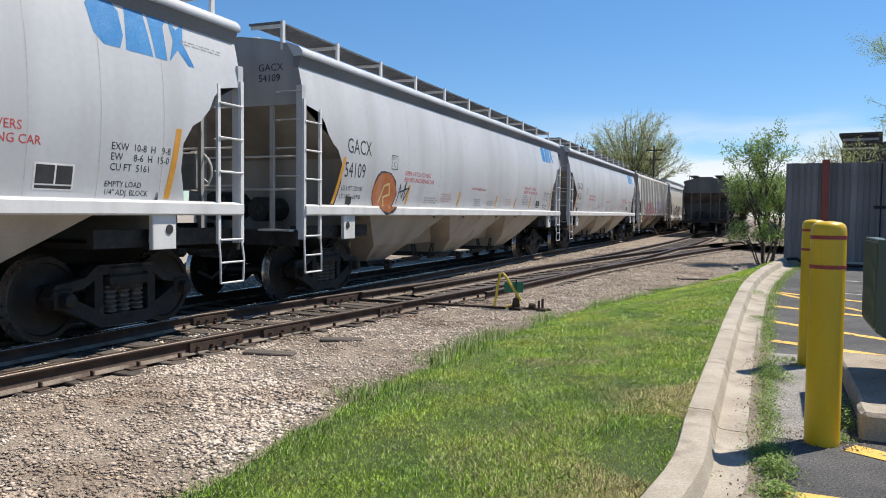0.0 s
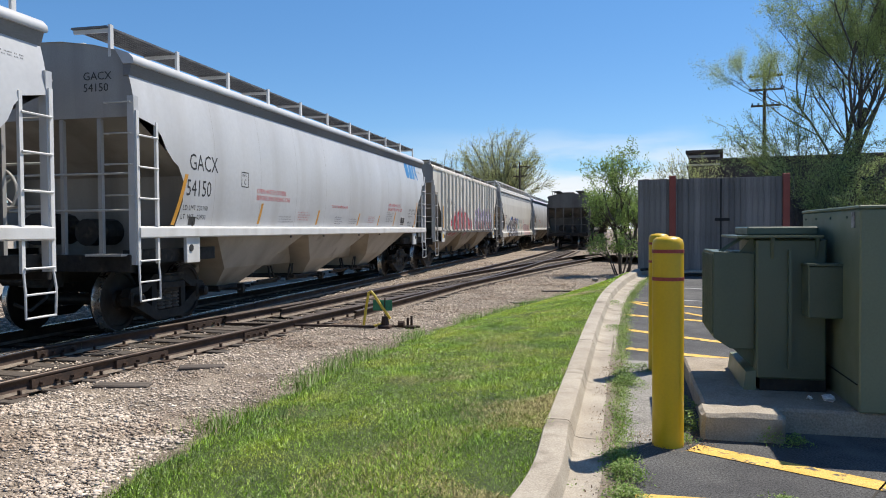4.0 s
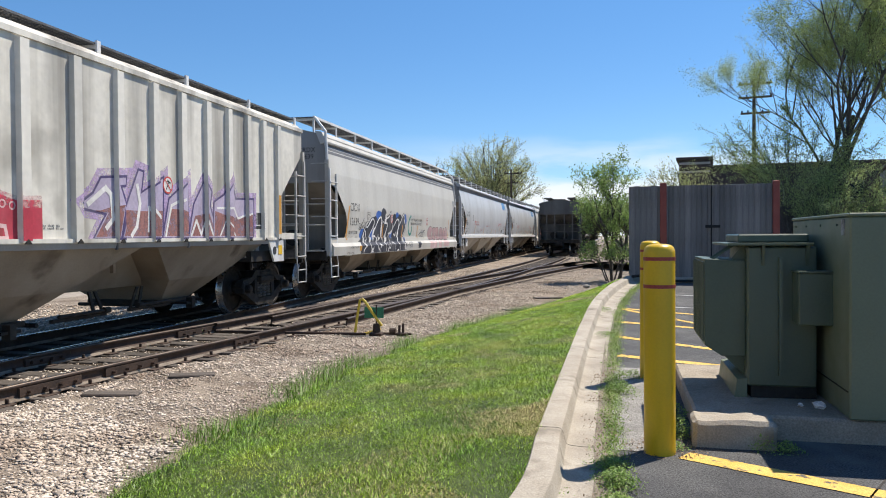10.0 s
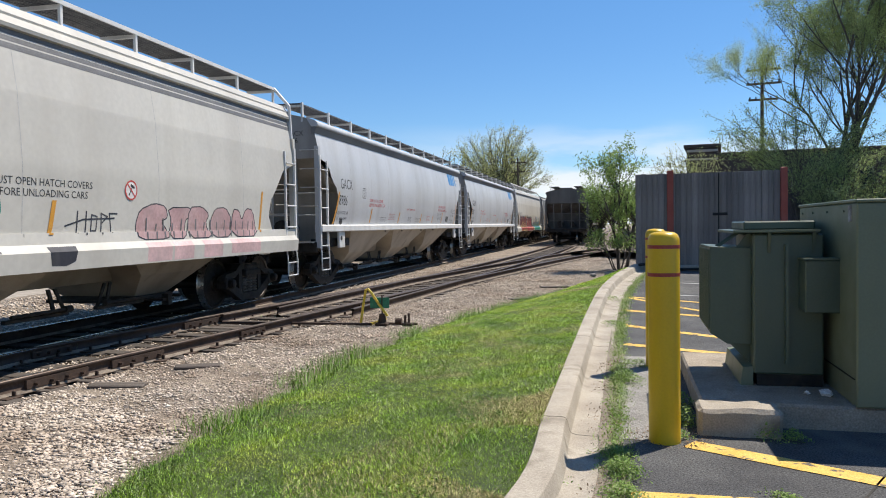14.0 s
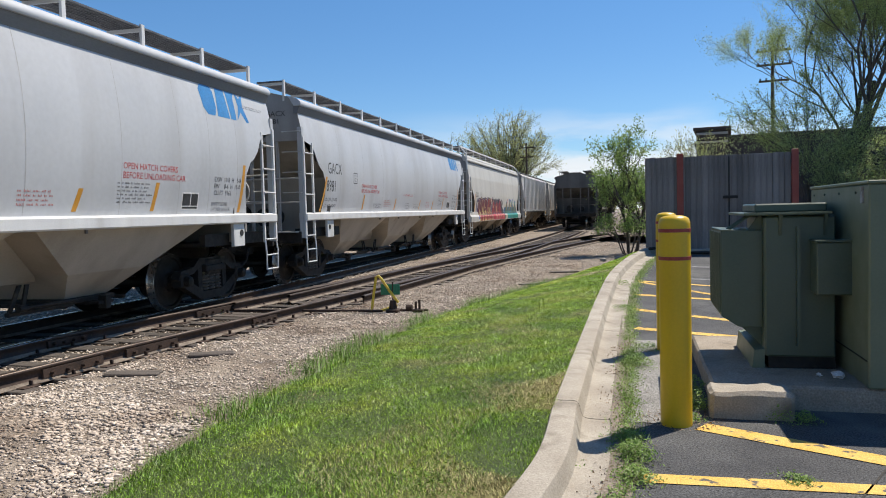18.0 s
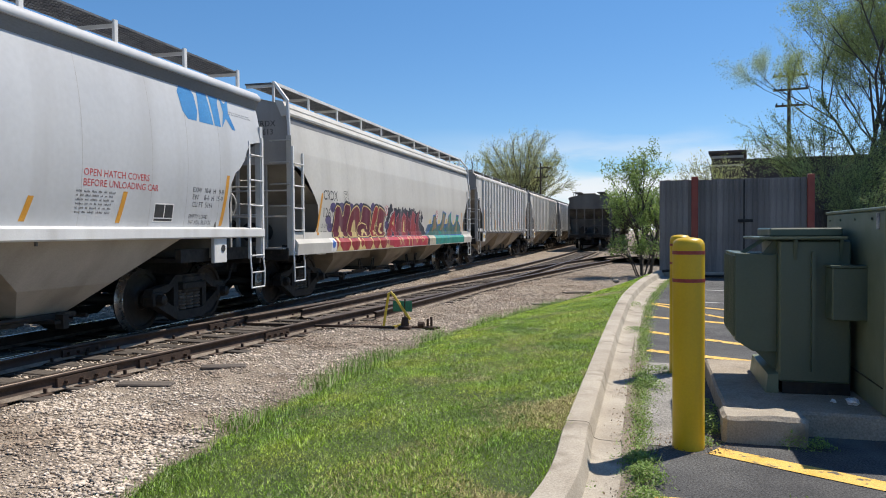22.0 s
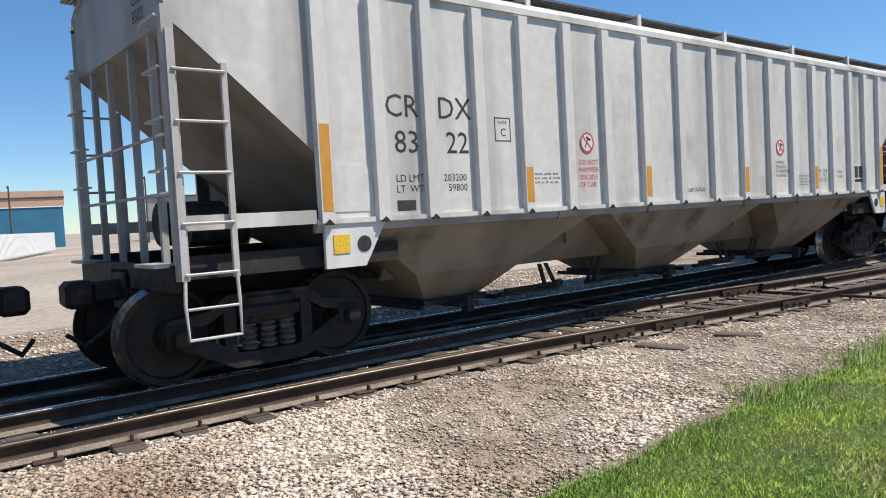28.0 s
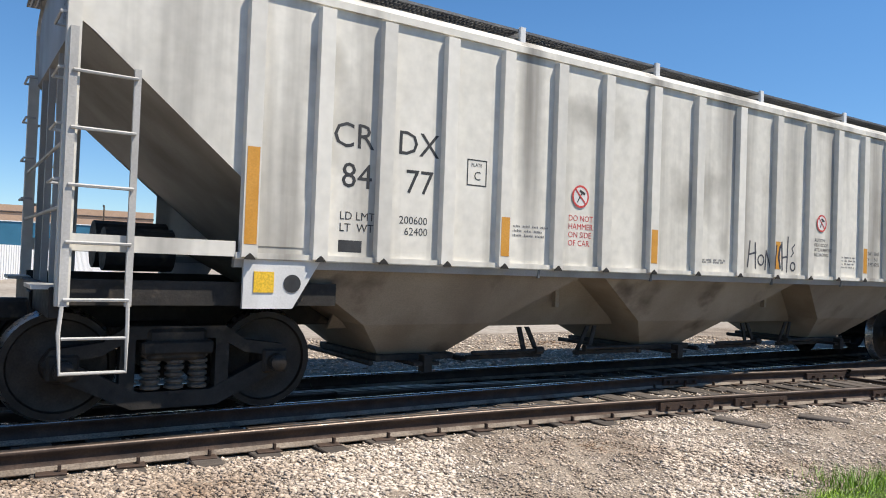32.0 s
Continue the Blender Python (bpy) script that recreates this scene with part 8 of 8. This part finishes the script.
flat_shapes(CARS[4], K4, [[(2.1, 1.01), (2.2, 1.3), (6.9, 1.3), (6.86, 1.01)]], 0.003, M["gf_dark"], "graffiti", "black sprayed band on the sill")
SILL_LINES = [[(2.5, 1.3), (2.56, 1.2), (2.42, 1.12), (2.36, 1.02)], [(2.6, 1.3), (2.66, 1.18)], [(2.98, 1.29), (3.04, 1.16), (3.2, 1.1), (3.26, 1.2)], [(3.6, 1.3), (3.72, 1.14), (3.86, 1.08), (3.9, 1.02)], [(4.4, 1.3), (4.52, 1.22), (4.54, 1.03)], [(4.7, 1.29), (4.84, 1.12), (4.98, 1.14), (4.98, 1.28)], [(5.3, 1.29), (5.5, 1.24), (5.56, 1.03)], [(5.98, 1.3), (6.06, 1.15), (6.1, 1.03)], [(6.66, 1.29), (6.74, 1.16), (6.74, 1.03)]]
shape_part(CARS[4], K4, [q for c in SILL_LINES for q in ribbon(c, 0.045, 0.8)] + [[(2.98, 1.02), (3.28, 1.02), (3.1, 1.12)], [(5.7, 1.02), (6.0, 1.02), (5.86, 1.08)], [(4.66, 1.02), (4.84, 1.02), (4.72, 1.13)], [(3.9, 1.28), (4.2, 1.2), (4.02, 1.18), (3.96, 1.1)]], 0.006, M["gf_white"], "graffiti", "white sprayed strokes on the sill")
shape_part(CARS[4], K4, stroke([(6.96, 1.12), (7.0, 1.26), (7.1, 1.2), (7.0, 1.14)], 0.02) + stroke([(7.16, 1.14), (7.2, 1.24), (7.28, 1.14)], 0.02) + stroke([(7.36, 1.26), (7.42, 1.16), (7.5, 1.28)], 0.025) + stroke([(7.6, 1.1), (7.64, 1.28), (7.8, 1.24)], 0.025), 0.006, M["gf_dark"], "graffiti", "thin black scribble on the sill")
def sill_lettering(car, kind, txt, u, z, cap, material, squeeze=1.0):
    """Small stencilled words on the outer face of a cream car's sill."""
    ob = lettering(car, kind, txt, u, z, cap, material, squeeze)
    for v in ob.data.vertices:
        v.co.y = -(sill_y(kind, v.co.z) + 0.0025)


sill_lettering(CARS[4], K4, "2-INCH TREAD COND SHOES", 1.25, 1.165, 0.042, M["ink"], 0.8)
sill_lettering(CARS[4], K4, "JACK HERE", 1.02, 1.03, 0.04, M["ink"], 0.8)
sill_lettering(CARS[4], K4, "LIFT HERE", 1.36, 1.03, 0.04, M["ink"], 0.8)
shape_part(CARS[4], K4, [[(2.0, 1.09), (2.16, 1.09), (2.2, 1.22), (2.0, 1.22)]], 0.008, M["orange"], "reflector", "amber reflector square")
shape_part(CARS[4], K4, [quad(7.36, 1.2 - 0.035 * i, 7.36 + w, 1.212 - 0.035 * i) for i, w in enumerate((0.36, 0.3, 0.34, 0.22))], 0.005, M["soft_ink"], "small_print")
shape_part(CARS[4], K4, stroke([(6.66, 1.06), (6.67, 1.19), (6.72, 1.16), (6.67, 1.12), (6.73, 1.08), (6.66, 1.06)], 0.02) + stroke([(6.77, 1.06), (6.77, 1.18)], 0.02) + stroke([(6.81, 1.19), (6.82, 1.06)], 0.02), 0.0095, M["gf_white"], "graffiti", "small white tag on the sill")
shape_part(CARS[4], K4, ribbon([(7.8, 2.16), (7.6, 2.08), (7.42, 1.84), (7.5, 1.58), (7.72, 1.53), (7.86, 1.66), (7.86, 1.8)], 0.085, 0.8), 0.006, M["gf_teal"], "graffiti", "teal sprayed letter")
lettering(CARS[4], K4, "MUST OPEN HATCH COVERS\nBEFORE UNLOADING CARS", 7.75, 1.98, 0.085, M["ink"])
shape_part(CARS[4], K4, stroke([(8.88, 1.52), (9.2, 1.6), (9.8, 1.62)], 0.022) + stroke([(9.08, 1.44), (9.1, 1.7)], 0.022) + stroke([(9.24, 1.42), (9.26, 1.7)], 0.022) + stroke([(9.34, 1.46), (9.36, 1.66), (9.46, 1.64), (9.44, 1.46), (9.34, 1.46)], 0.02) + stroke([(9.54, 1.42), (9.54, 1.68), (9.66, 1.64), (9.56, 1.56)], 0.02) + stroke([(9.74, 1.44), (9.7, 1.68), (9.86, 1.68)], 0.02), 0.006, M["gf_dark"], "graffiti", "thin black scribble")
shape_part(CARS[4], K4, [q for c in ([(2.3, 1.82), (2.19, 1.8), (2.2, 1.74), (2.28, 1.7), (2.24, 1.65), (2.16, 1.68)], [(2.3, 1.74), (2.4, 1.8), (2.36, 1.7), (2.32, 1.72), (2.34, 1.66), (2.42, 1.66)], [(2.44, 1.88), (2.43, 1.68)], [(2.52, 1.86), (2.44, 1.78), (2.54, 1.7)], [(2.64, 1.96), (2.56, 1.9), (2.64, 1.84), (2.62, 1.76), (2.54, 1.76)]) for q in ribbon(c, 0.022, 0.8)], 0.011, M["gf_dark"], "graffiti", "thin black scribble")
ROSE = [
    [(10.3, 1.33), (10.26, 1.55), (10.36, 1.74), (10.7, 1.84), (10.98, 1.8), (11.04, 1.64), (10.86, 1.58), (11.04, 1.44), (11.02, 1.33)],
    [(11.06, 1.33), (11.14, 1.6), (11.04, 1.78), (11.7, 1.8), (11.64, 1.66), (11.5, 1.6), (11.5, 1.33)],
    [(11.56, 1.33), (11.62, 1.8), (12.0, 1.82), (12.22, 1.7), (12.1, 1.55), (12.3, 1.33)],
    [(12.3, 1.33), (12.26, 1.6), (12.42, 1.8), (12.76, 1.82), (12.96, 1.64), (12.9, 1.33)],
    [(12.94, 1.33), (13.02, 1.8), (13.24, 1.78), (13.34, 1.6), (13.5, 1.82), (13.76, 1.8), (13.94, 1.33)]]
burner(CARS[4], K4, [rounded(p) for p in ROSE], 0.004, [(0.012, M["gf_dark"]), (-0.006, M["gf_rose"])], "faded pink sprayed letters with sketchy black edges")
shape_part(CARS[4], K4, [slant(u, 1.34, u + 0.03 * math.sin(9 * u), 1.5 + 0.14 * abs(math.sin(7 * u)), 0.03) for u in lin(10.5, 13.8, 16)], 0.0165, M["soft_ink"], "graffiti", "thin dark drips")
flat_shapes(CARS[4], K4, [quad(10.4, 1.02, 11.0, 1.29), quad(11.06, 1.02, 11.6, 1.29), quad(11.9, 1.02, 12.5, 1.29), quad(12.8, 1.05, 13.9, 1.29)], 0.003, M["gf_pale"], "graffiti", "faded pink sprayed strokes on the sill")
shape_part(CARS[4], K4, [[(8.5, 1.28), (8.98, 1.28), (8.94, 1.1), (8.78, 1.05), (8.54, 1.06)]], 0.004, M["gf_dark"], "painted_patch", "black painted patch on the sill")
# red, crimson and teal pieces on the second cream car
K7 = "cream"
NOZ = [
    [(1.94, 1.33), (2.06, 1.62), (2.16, 2.03), (2.42, 2.0), (2.6, 1.74), (2.68, 2.09), (3.06, 2.05), (2.96, 1.66), (2.86, 1.33), (2.58, 1.33), (2.4, 1.62), (2.3, 1.33)],
    [(2.84, 1.33), (2.9, 1.64), (3.12, 1.94), (3.46, 2.07), (3.66, 1.96), (3.7, 1.7), (3.6, 1.33)],
    [(3.5, 1.33), (3.5, 1.52), (3.66, 1.66), (3.78, 1.74), (3.84, 2.07), (4.16, 2.05), (4.46, 1.96), (4.42, 1.66), (4.38, 1.33)],
    [(4.34, 1.33), (4.5, 1.58), (4.58, 1.86), (4.78, 2.1), (5.02, 2.06), (4.92, 1.76), (4.72, 1.56), (4.94, 1.33)],
    [(4.78, 1.33), (4.9, 1.6), (5.04, 2.08), (5.3, 2.04), (5.64, 1.92), (5.5, 1.78), (5.44, 1.6), (5.52, 1.33)]]
NOZ = [rounded(p) for p in NOZ]
flat_shapes(CARS[7], K7, [grown(p, 0.07) for p in NOZ], 0.0012, M["gf_dark"], "graffiti", "dark sprayed backdrop")
flat_shapes(CARS[7], K7, [disc(u, z, 0.16, 0.11, 14, 0.08, rr) for u, z in ((2.0, 1.98), (2.5, 2.0), (3.1, 2.0), (3.75, 2.03), (4.6, 2.06), (5.72, 1.62), (1.85, 1.55), (1.75, 1.7))], 0.0025, M["gf_violet"], "graffiti", "violet sprayed puffs")
burner(CARS[7], K7, NOZ, 0.004, [(0.038, M["gf_dark"]), (0.018, M["gf_yellow"]), (-0.008, [M["wine"], M["maroon"], M["wine"], M["gf_crimson"], M["maroon"]])], "maroon and red sprayed letters with yellow edges")
flat_shapes(CARS[7], K7, [curve_through(q, 3, True) for q in [[(2.3, 1.34), (2.4, 1.58), (2.54, 1.36)], [(3.1, 1.36), (3.2, 1.66), (3.34, 1.7), (3.4, 1.36)], [(3.72, 1.36), (3.82, 1.5), (4.0, 1.5), (4.1, 1.36), (4.02, 1.36), (3.92, 1.44), (3.82, 1.36)], [(4.6, 1.36), (4.66, 1.48), (4.78, 1.42)], [(5.06, 1.4), (5.12, 1.64), (5.3, 1.66), (5.26, 1.58), (5.16, 1.5), (5.3, 1.42)]]], 0.0215, M["gf_yellow"], "graffiti", "pale yellow sprayed gaps")
shape_part(CARS[7], K7, stroke([(3.56, 1.6), (3.8, 1.66), (4.1, 1.62), (4.2, 1.5)], 0.03) + stroke([(4.76, 1.56), (4.86, 1.62), (4.96, 1.58)], 0.025) + stroke([(2.1, 1.9), (2.04, 1.6)], 0.02), 0.0215, M["gf_yellow"], "graffiti", "pale yellow sprayed strokes")
r12 = random.Random(12)
flat_shapes(CARS[7], K7, [disc(u, 1.62 + 0.46 * h, q, q * 1.15, 10, 0.12, r12) for u, h, q in [(r12.uniform(5.75, 9.3), r12.random(), 0.03 + 0.1 * r12.random() ** 2) for _ in range(95)]], 0.0012, M["gf_dark"], "graffiti", "black sprayed dots")
flat_shapes(CARS[7], K7, [[(5.6, 1.33), (5.8, 1.62), (6.3, 1.9), (6.6, 2.06), (7.0, 1.98), (7.4, 2.1), (7.7, 2.04), (8.1, 2.12), (8.5, 1.98), (8.84, 2.06), (9.0, 1.75), (9.5, 1.55), (9.6, 1.33)]], 0.0025, M["gf_dark"], "graffiti", "dark sprayed backdrop")
MON = [
    [(5.66, 1.33), (5.94, 1.56), (6.08, 1.82), (6.42, 2.02), (6.46, 1.7), (6.56, 1.33), (6.34, 1.33), (6.22, 1.54), (6.06, 1.33)],
    [(6.5, 1.33), (6.6, 1.82), (6.76, 1.94), (6.84, 1.7), (6.98, 1.94), (7.14, 1.33), (6.96, 1.33), (6.88, 1.52), (6.74, 1.33)],
    [(7.04, 1.33), (7.08, 1.78), (7.26, 1.98), (7.46, 1.86), (7.52, 1.33)],
    [(7.44, 1.33), (7.5, 1.76), (7.62, 2.0), (7.8, 1.7), (7.9, 1.92), (8.02, 1.33), (7.84, 1.33), (7.7, 1.52), (7.6, 1.33)],
    [(7.96, 1.33), (7.98, 1.74), (8.16, 2.04), (8.44, 1.94), (8.34, 1.74), (8.56, 1.6), (8.5, 1.33)],
    [(8.44, 1.33), (8.54, 1.7), (8.6, 1.9), (8.8, 2.02), (8.78, 1.66), (9.06, 1.33)]]
burner(CARS[7], K7, MON, 0.004, [(0.028, M["gf_dark"]), (0.01, M["gf_pink"]), (-0.006, [M["gf_crimson"], M["maroon"]])], "crimson sprayed letters with pale edges")
flat_shapes(CARS[7], K7, [[(7.22, 1.42), (7.22, 1.7), (7.32, 1.78), (7.36, 1.42)], [(8.14, 1.42), (8.18, 1.74), (8.28, 1.5)], [(8.66, 1.4), (8.68, 1.6), (8.8, 1.42)], [(6.2, 1.66), (6.3, 1.78), (6.34, 1.6)]], 0.0185, M["gf_yellow"], "graffiti", "pale sprayed gaps")
flat_shapes(CARS[7], K7, [disc(u, z, 0.16, 0.12, 12, 0.15, rr) for u, z in ((10.2, 1.72), (11.35, 1.74), (12.4, 1.76), (12.75, 1.7), (13.5, 1.72), (14.2, 1.76))], 0.0012, M["gf_yellow"], "graffiti", "yellow sprayed puffs")
flat_shapes(CARS[7], K7, [[(9.5, 1.33), (9.9, 1.66), (10.6, 1.7), (11.6, 1.66), (12.4, 1.7), (13.2, 1.66), (14.0, 1.68), (14.7, 1.6), (14.8, 1.33)]], 0.0025, M["gf_slate"], "graffiti", "slate blue sprayed haze")
SPIKES = [(9.58, 1.32), (10.1, 1.46), (10.32, 1.62), (10.42, 1.6), (10.6, 1.95), (10.98, 1.99), (10.98, 1.8), (11.2, 1.6), (11.36, 1.66), (11.56, 1.68), (11.76, 1.84), (11.82, 2.12), (12.3, 2.05), (12.16, 1.86), (12.1, 1.62), (12.26, 1.56), (12.58, 1.72), (12.66, 1.96), (13.08, 2.13), (13.06, 1.86), (13.26, 1.68), (13.5, 1.62), (13.82, 1.78), (13.9, 2.03), (14.28, 2.0), (14.2, 1.82), (14.6, 1.62), (14.64, 1.32)]
flat_shapes(CARS[7], K7, [grown(SPIKES, 0.03)], 0.004, M["gf_blue"], "graffiti", "blue edge of spiky sprayed letters")
flat_shapes(CARS[7], K7, [grown(SPIKES, -0.006)], 0.0055, M["gf_green"], "graffiti", "dull green spiky sprayed letters")
flat_shapes(CARS[7], K7, [[(10.66, 1.9), (10.86, 1.9), (11.0, 1.56), (10.7, 1.5), (10.4, 1.4), (10.6, 1.62)], [(11.9, 2.04), (12.16, 2.0), (12.0, 1.62), (11.7, 1.46), (11.5, 1.5), (11.8, 1.7)], [(12.76, 1.9), (12.98, 1.98), (12.94, 1.7), (12.7, 1.52)], [(13.6, 1.4), (13.96, 1.7), (14.06, 1.92), (14.1, 1.6), (14.0, 1.42)]], 0.007, M["gf_ochre"], "graffiti", "rust-coloured sprayed patches")
flat_shapes(CARS[7], K7, [[(12.84, 2.02), (13.06, 2.1), (13.02, 1.84), (12.86, 1.7)], [(13.92, 1.98), (14.22, 1.96), (14.12, 1.8), (13.94, 1.84)], [(11.2, 1.36), (11.36, 1.5), (11.6, 1.36)]], 0.0085, M["gf_teal"], "graffiti", "teal sprayed highlights")
shape_part(CARS[7], K7, stroke([(11.1, 1.62), (11.26, 1.46), (11.5, 1.44)], 0.022) + stroke([(12.1, 1.62), (12.2, 1.42), (12.5, 1.5), (12.66, 1.72)], 0.022) + stroke([(13.3, 1.64), (13.4, 1.46), (13.6, 1.5)], 0.02), 0.0085, M["gf_blue"], "graffiti", "blue sprayed strokes")
# the colours run on over the sill
for a, b, m, words in ((1.72, 2.0, "gf_white", "white"), (2.0, 5.62, "gf_crimson", "crimson"), (5.62, 9.62, "gf_red", "red"), (9.62, 9.84, "gf_dark", "dark"), (9.84, 10.6, "gf_cream", "cream"), (10.6, 14.9, "gf_teal", "teal")):
    flat_shapes(CARS[7], K7, [[(a, 1.02), (a, 1.31), (b, 1.31), (b + 0.06, 1.02)]], 0.003, M[m], "graffiti", words + " sprayed stretch of the sill")
flat_shapes(CARS[7], K7, [disc(1.86, 1.18, 0.09, 0.09, 12)], 0.006, M["gf_blue"], "graffiti", "small blue sprayed disc")
flat_shapes(CARS[7], K7, [[(u, 1.31), (u + w, 1.31), (u + w - 0.04, 1.16), (u + w + 0.16, 1.02), (u - 0.1, 1.02), (u + 0.03, 1.14)] for u, w in ((2.1, 0.14), (2.84, 0.1), (3.44, 0.12), (3.7, 0.07), (4.34, 0.1), (4.9, 0.08), (5.5, 0.08))], 0.006, M["gf_yellow"], "graffiti", "pale yellow sprayed gaps on the sill")
shape_part(CARS[7], K7, stroke([(5.66, 1.28), (5.7, 1.06), (6.1, 1.04)], 0.03) + stroke([(6.6, 1.3), (6.74, 1.08), (6.9, 1.26), (7.04, 1.08)], 0.04) + stroke([(7.5, 1.3), (7.56, 1.06)], 0.07) + stroke([(7.8, 1.3), (7.9, 1.04)], 0.06) + stroke([(8.2, 1.3), (8.36, 1.1), (8.5, 1.28)], 0.04) + stroke([(8.8, 1.28), (9.0, 1.12), (9.2, 1.2), (9.0, 1.28)], 0.035) + stroke([(9.54, 1.3), (9.6, 1.04)], 0.025), 0.006, M["gf_yellow"], "graffiti", "pale yellow sprayed strokes on the sill")
shape_part(CARS[7], K7, stroke([(10.62, 1.3), (10.8, 1.06), (11.0, 1.04)], 0.025) + stroke([(11.5, 1.28), (11.6, 1.1), (11.3, 1.04)], 0.014) + stroke([(12.2, 1.08), (12.4, 1.24), (12.6, 1.24)], 0.014), 0.006, M["gf_blue"], "graffiti", "blue sprayed strokes on the sill")
# the shade under the second cream car's roof edge, painted as a grey band
shape_part(CARS[7], "cream", [quad(0.05, 3.55, 16.3, 3.68)], 0.004, M["band"], "roof_band", "dark grey band below the roof edge")
# thin tag on the last car
TAG = stroke([(8.42, 1.55), (8.46, 1.9)], 0.028) + stroke([(8.45, 1.72), (8.6, 1.75)], 0.026) + stroke([(8.6, 1.53), (8.58, 1.88)], 0.028) + ring(8.72, 1.65, 0.08, 0.024) + stroke([(8.82, 1.52), (8.84, 1.78), (8.95, 1.54), (8.98, 1.86)], 0.026)
TAG += stroke([(9.13, 1.9), (9.06, 1.84), (9.03, 1.7), (9.07, 1.56), (9.15, 1.54)], 0.04) + stroke([(9.23, 1.52), (9.21, 1.92)], 0.028) + stroke([(9.22, 1.7), (9.35, 1.72)], 0.026) + stroke([(9.34, 1.5), (9.36, 2.0)], 0.028) + ring(9.49, 1.58, 0.07, 0.024) + stroke([(9.44, 1.72), (9.5, 1.78), (9.46, 1.84), (9.53, 1.9)], 0.02)
shape_part(CARS[9], "ribbed", TAG, 0.006, M["gf_dark"], "graffiti", "thin black sprayed tag")
# the oxide red car of the far part of the train
for o in CARS[11].children_recursive:
    if o.name.startswith(("body", "rib", "top_rail", "side_sill")) and o.data:
        o.data = o.data.copy()
        o.data.materials.clear()
        o.data.materials.append(M["red_car"])
CARS[11]["label"] = "oxide red ribbed-side hopper car"
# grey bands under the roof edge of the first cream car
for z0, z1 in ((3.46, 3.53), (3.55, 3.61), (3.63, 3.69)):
    shape_part(CARS[4], "cream_short", [quad(0.05, z0, 15.65, z1)], 0.004, M["band"], "roof_band", "dark grey band below the roof edge")

# ---- warm, dirtier paint on two of the ribbed cars, with a round-cornered plate at the end of the side ----
for warm in (CARS[3], CARS[9]):
    for o in warm.children_recursive:
        if o.type == "MESH" and len(o.material_slots) == 1 and o.data.materials[0] in (M["rib_car"], M["rib_paint"]):
            o.material_slots[0].link = "OBJECT"
            o.material_slots[0].material = M["rib_warm"] if o.data.materials[0] is M["rib_car"] else M["rib_paint_warm"]

PLATE = [(1.5, 1.52), (1.92, 1.52), (1.975, 1.56), (1.975, 1.84), (1.94, 1.93), (1.86, 1.97), (1.5, 1.99)]
for k in (3, 8, 9, 10):
    plate = shape_part(CARS[k], "ribbed", [PLATE], 0.02, M["rib_warm"] if k in (3, 9) else M["rib_car"], "access_plate", "raised steel plate with rounded corners")
    plate.modifiers.new("thickness", "SOLIDIFY").thickness = 0.018


# ---- motion ----
S_KEYS = [(0, -8.44), (2, 0.78), (4, 10.24), (6, 19.3), (8, 28.6), (9, 33.05), (10, 37.4), (11.5, 44.1), (14, 55.5), (16, 65.1), (18, 74.85), (20, 84.3), (22, 93.9), (24, 103.6), (26, 113.45), (28, 123.02), (30, 132.3), (32, 141.47)]


def train_pos(t):
    return spline(S_KEYS, t)


def car_pose(k, t):
    """The pose of car k at a time: its two trucks follow the main track."""
    kd = "ribbed" if KINDS[k] == "red" else KINDS[k]
    c = GAPS[k] - 16.35 + START[kd] + KIND_B[kd] / 2 - train_pos(t)
    a, b = c - 6.75, c + 6.75
    p, q = W(a, main_lat(a), RAIL_Z), W(b, main_lat(b), RAIL_Z)
    d = q - p
    m = (p + q) / 2
    return pose(m.x, m.y, m.z, 0, 0, math.degrees(math.atan2(d.y, d.x)))


def motions():
    for k, car in enumerate(CARS):
        walk(car, [(t, car_pose(k, t)) for t in [0.5 * i for i in range(65)]])
        # wheels that pass near the camera roll on the rails
        for w in car.children:
            if not w.name.startswith("wheelset"):
                continue
            u = w.matrix_basis.translation.x
            n = 229 if k < 11 else 2
            rows = []
            for i in range(n):
                t = 32.0 * i / (n - 1)
                ang = (train_pos(t) - train_pos(0)) / 0.457 if n > 2 else 0.0
                rows.append((t, pose(u, 0, 0.457, 0, -math.degrees(ang) % 360.0, 0)))
            walk(w, rows)


motions()
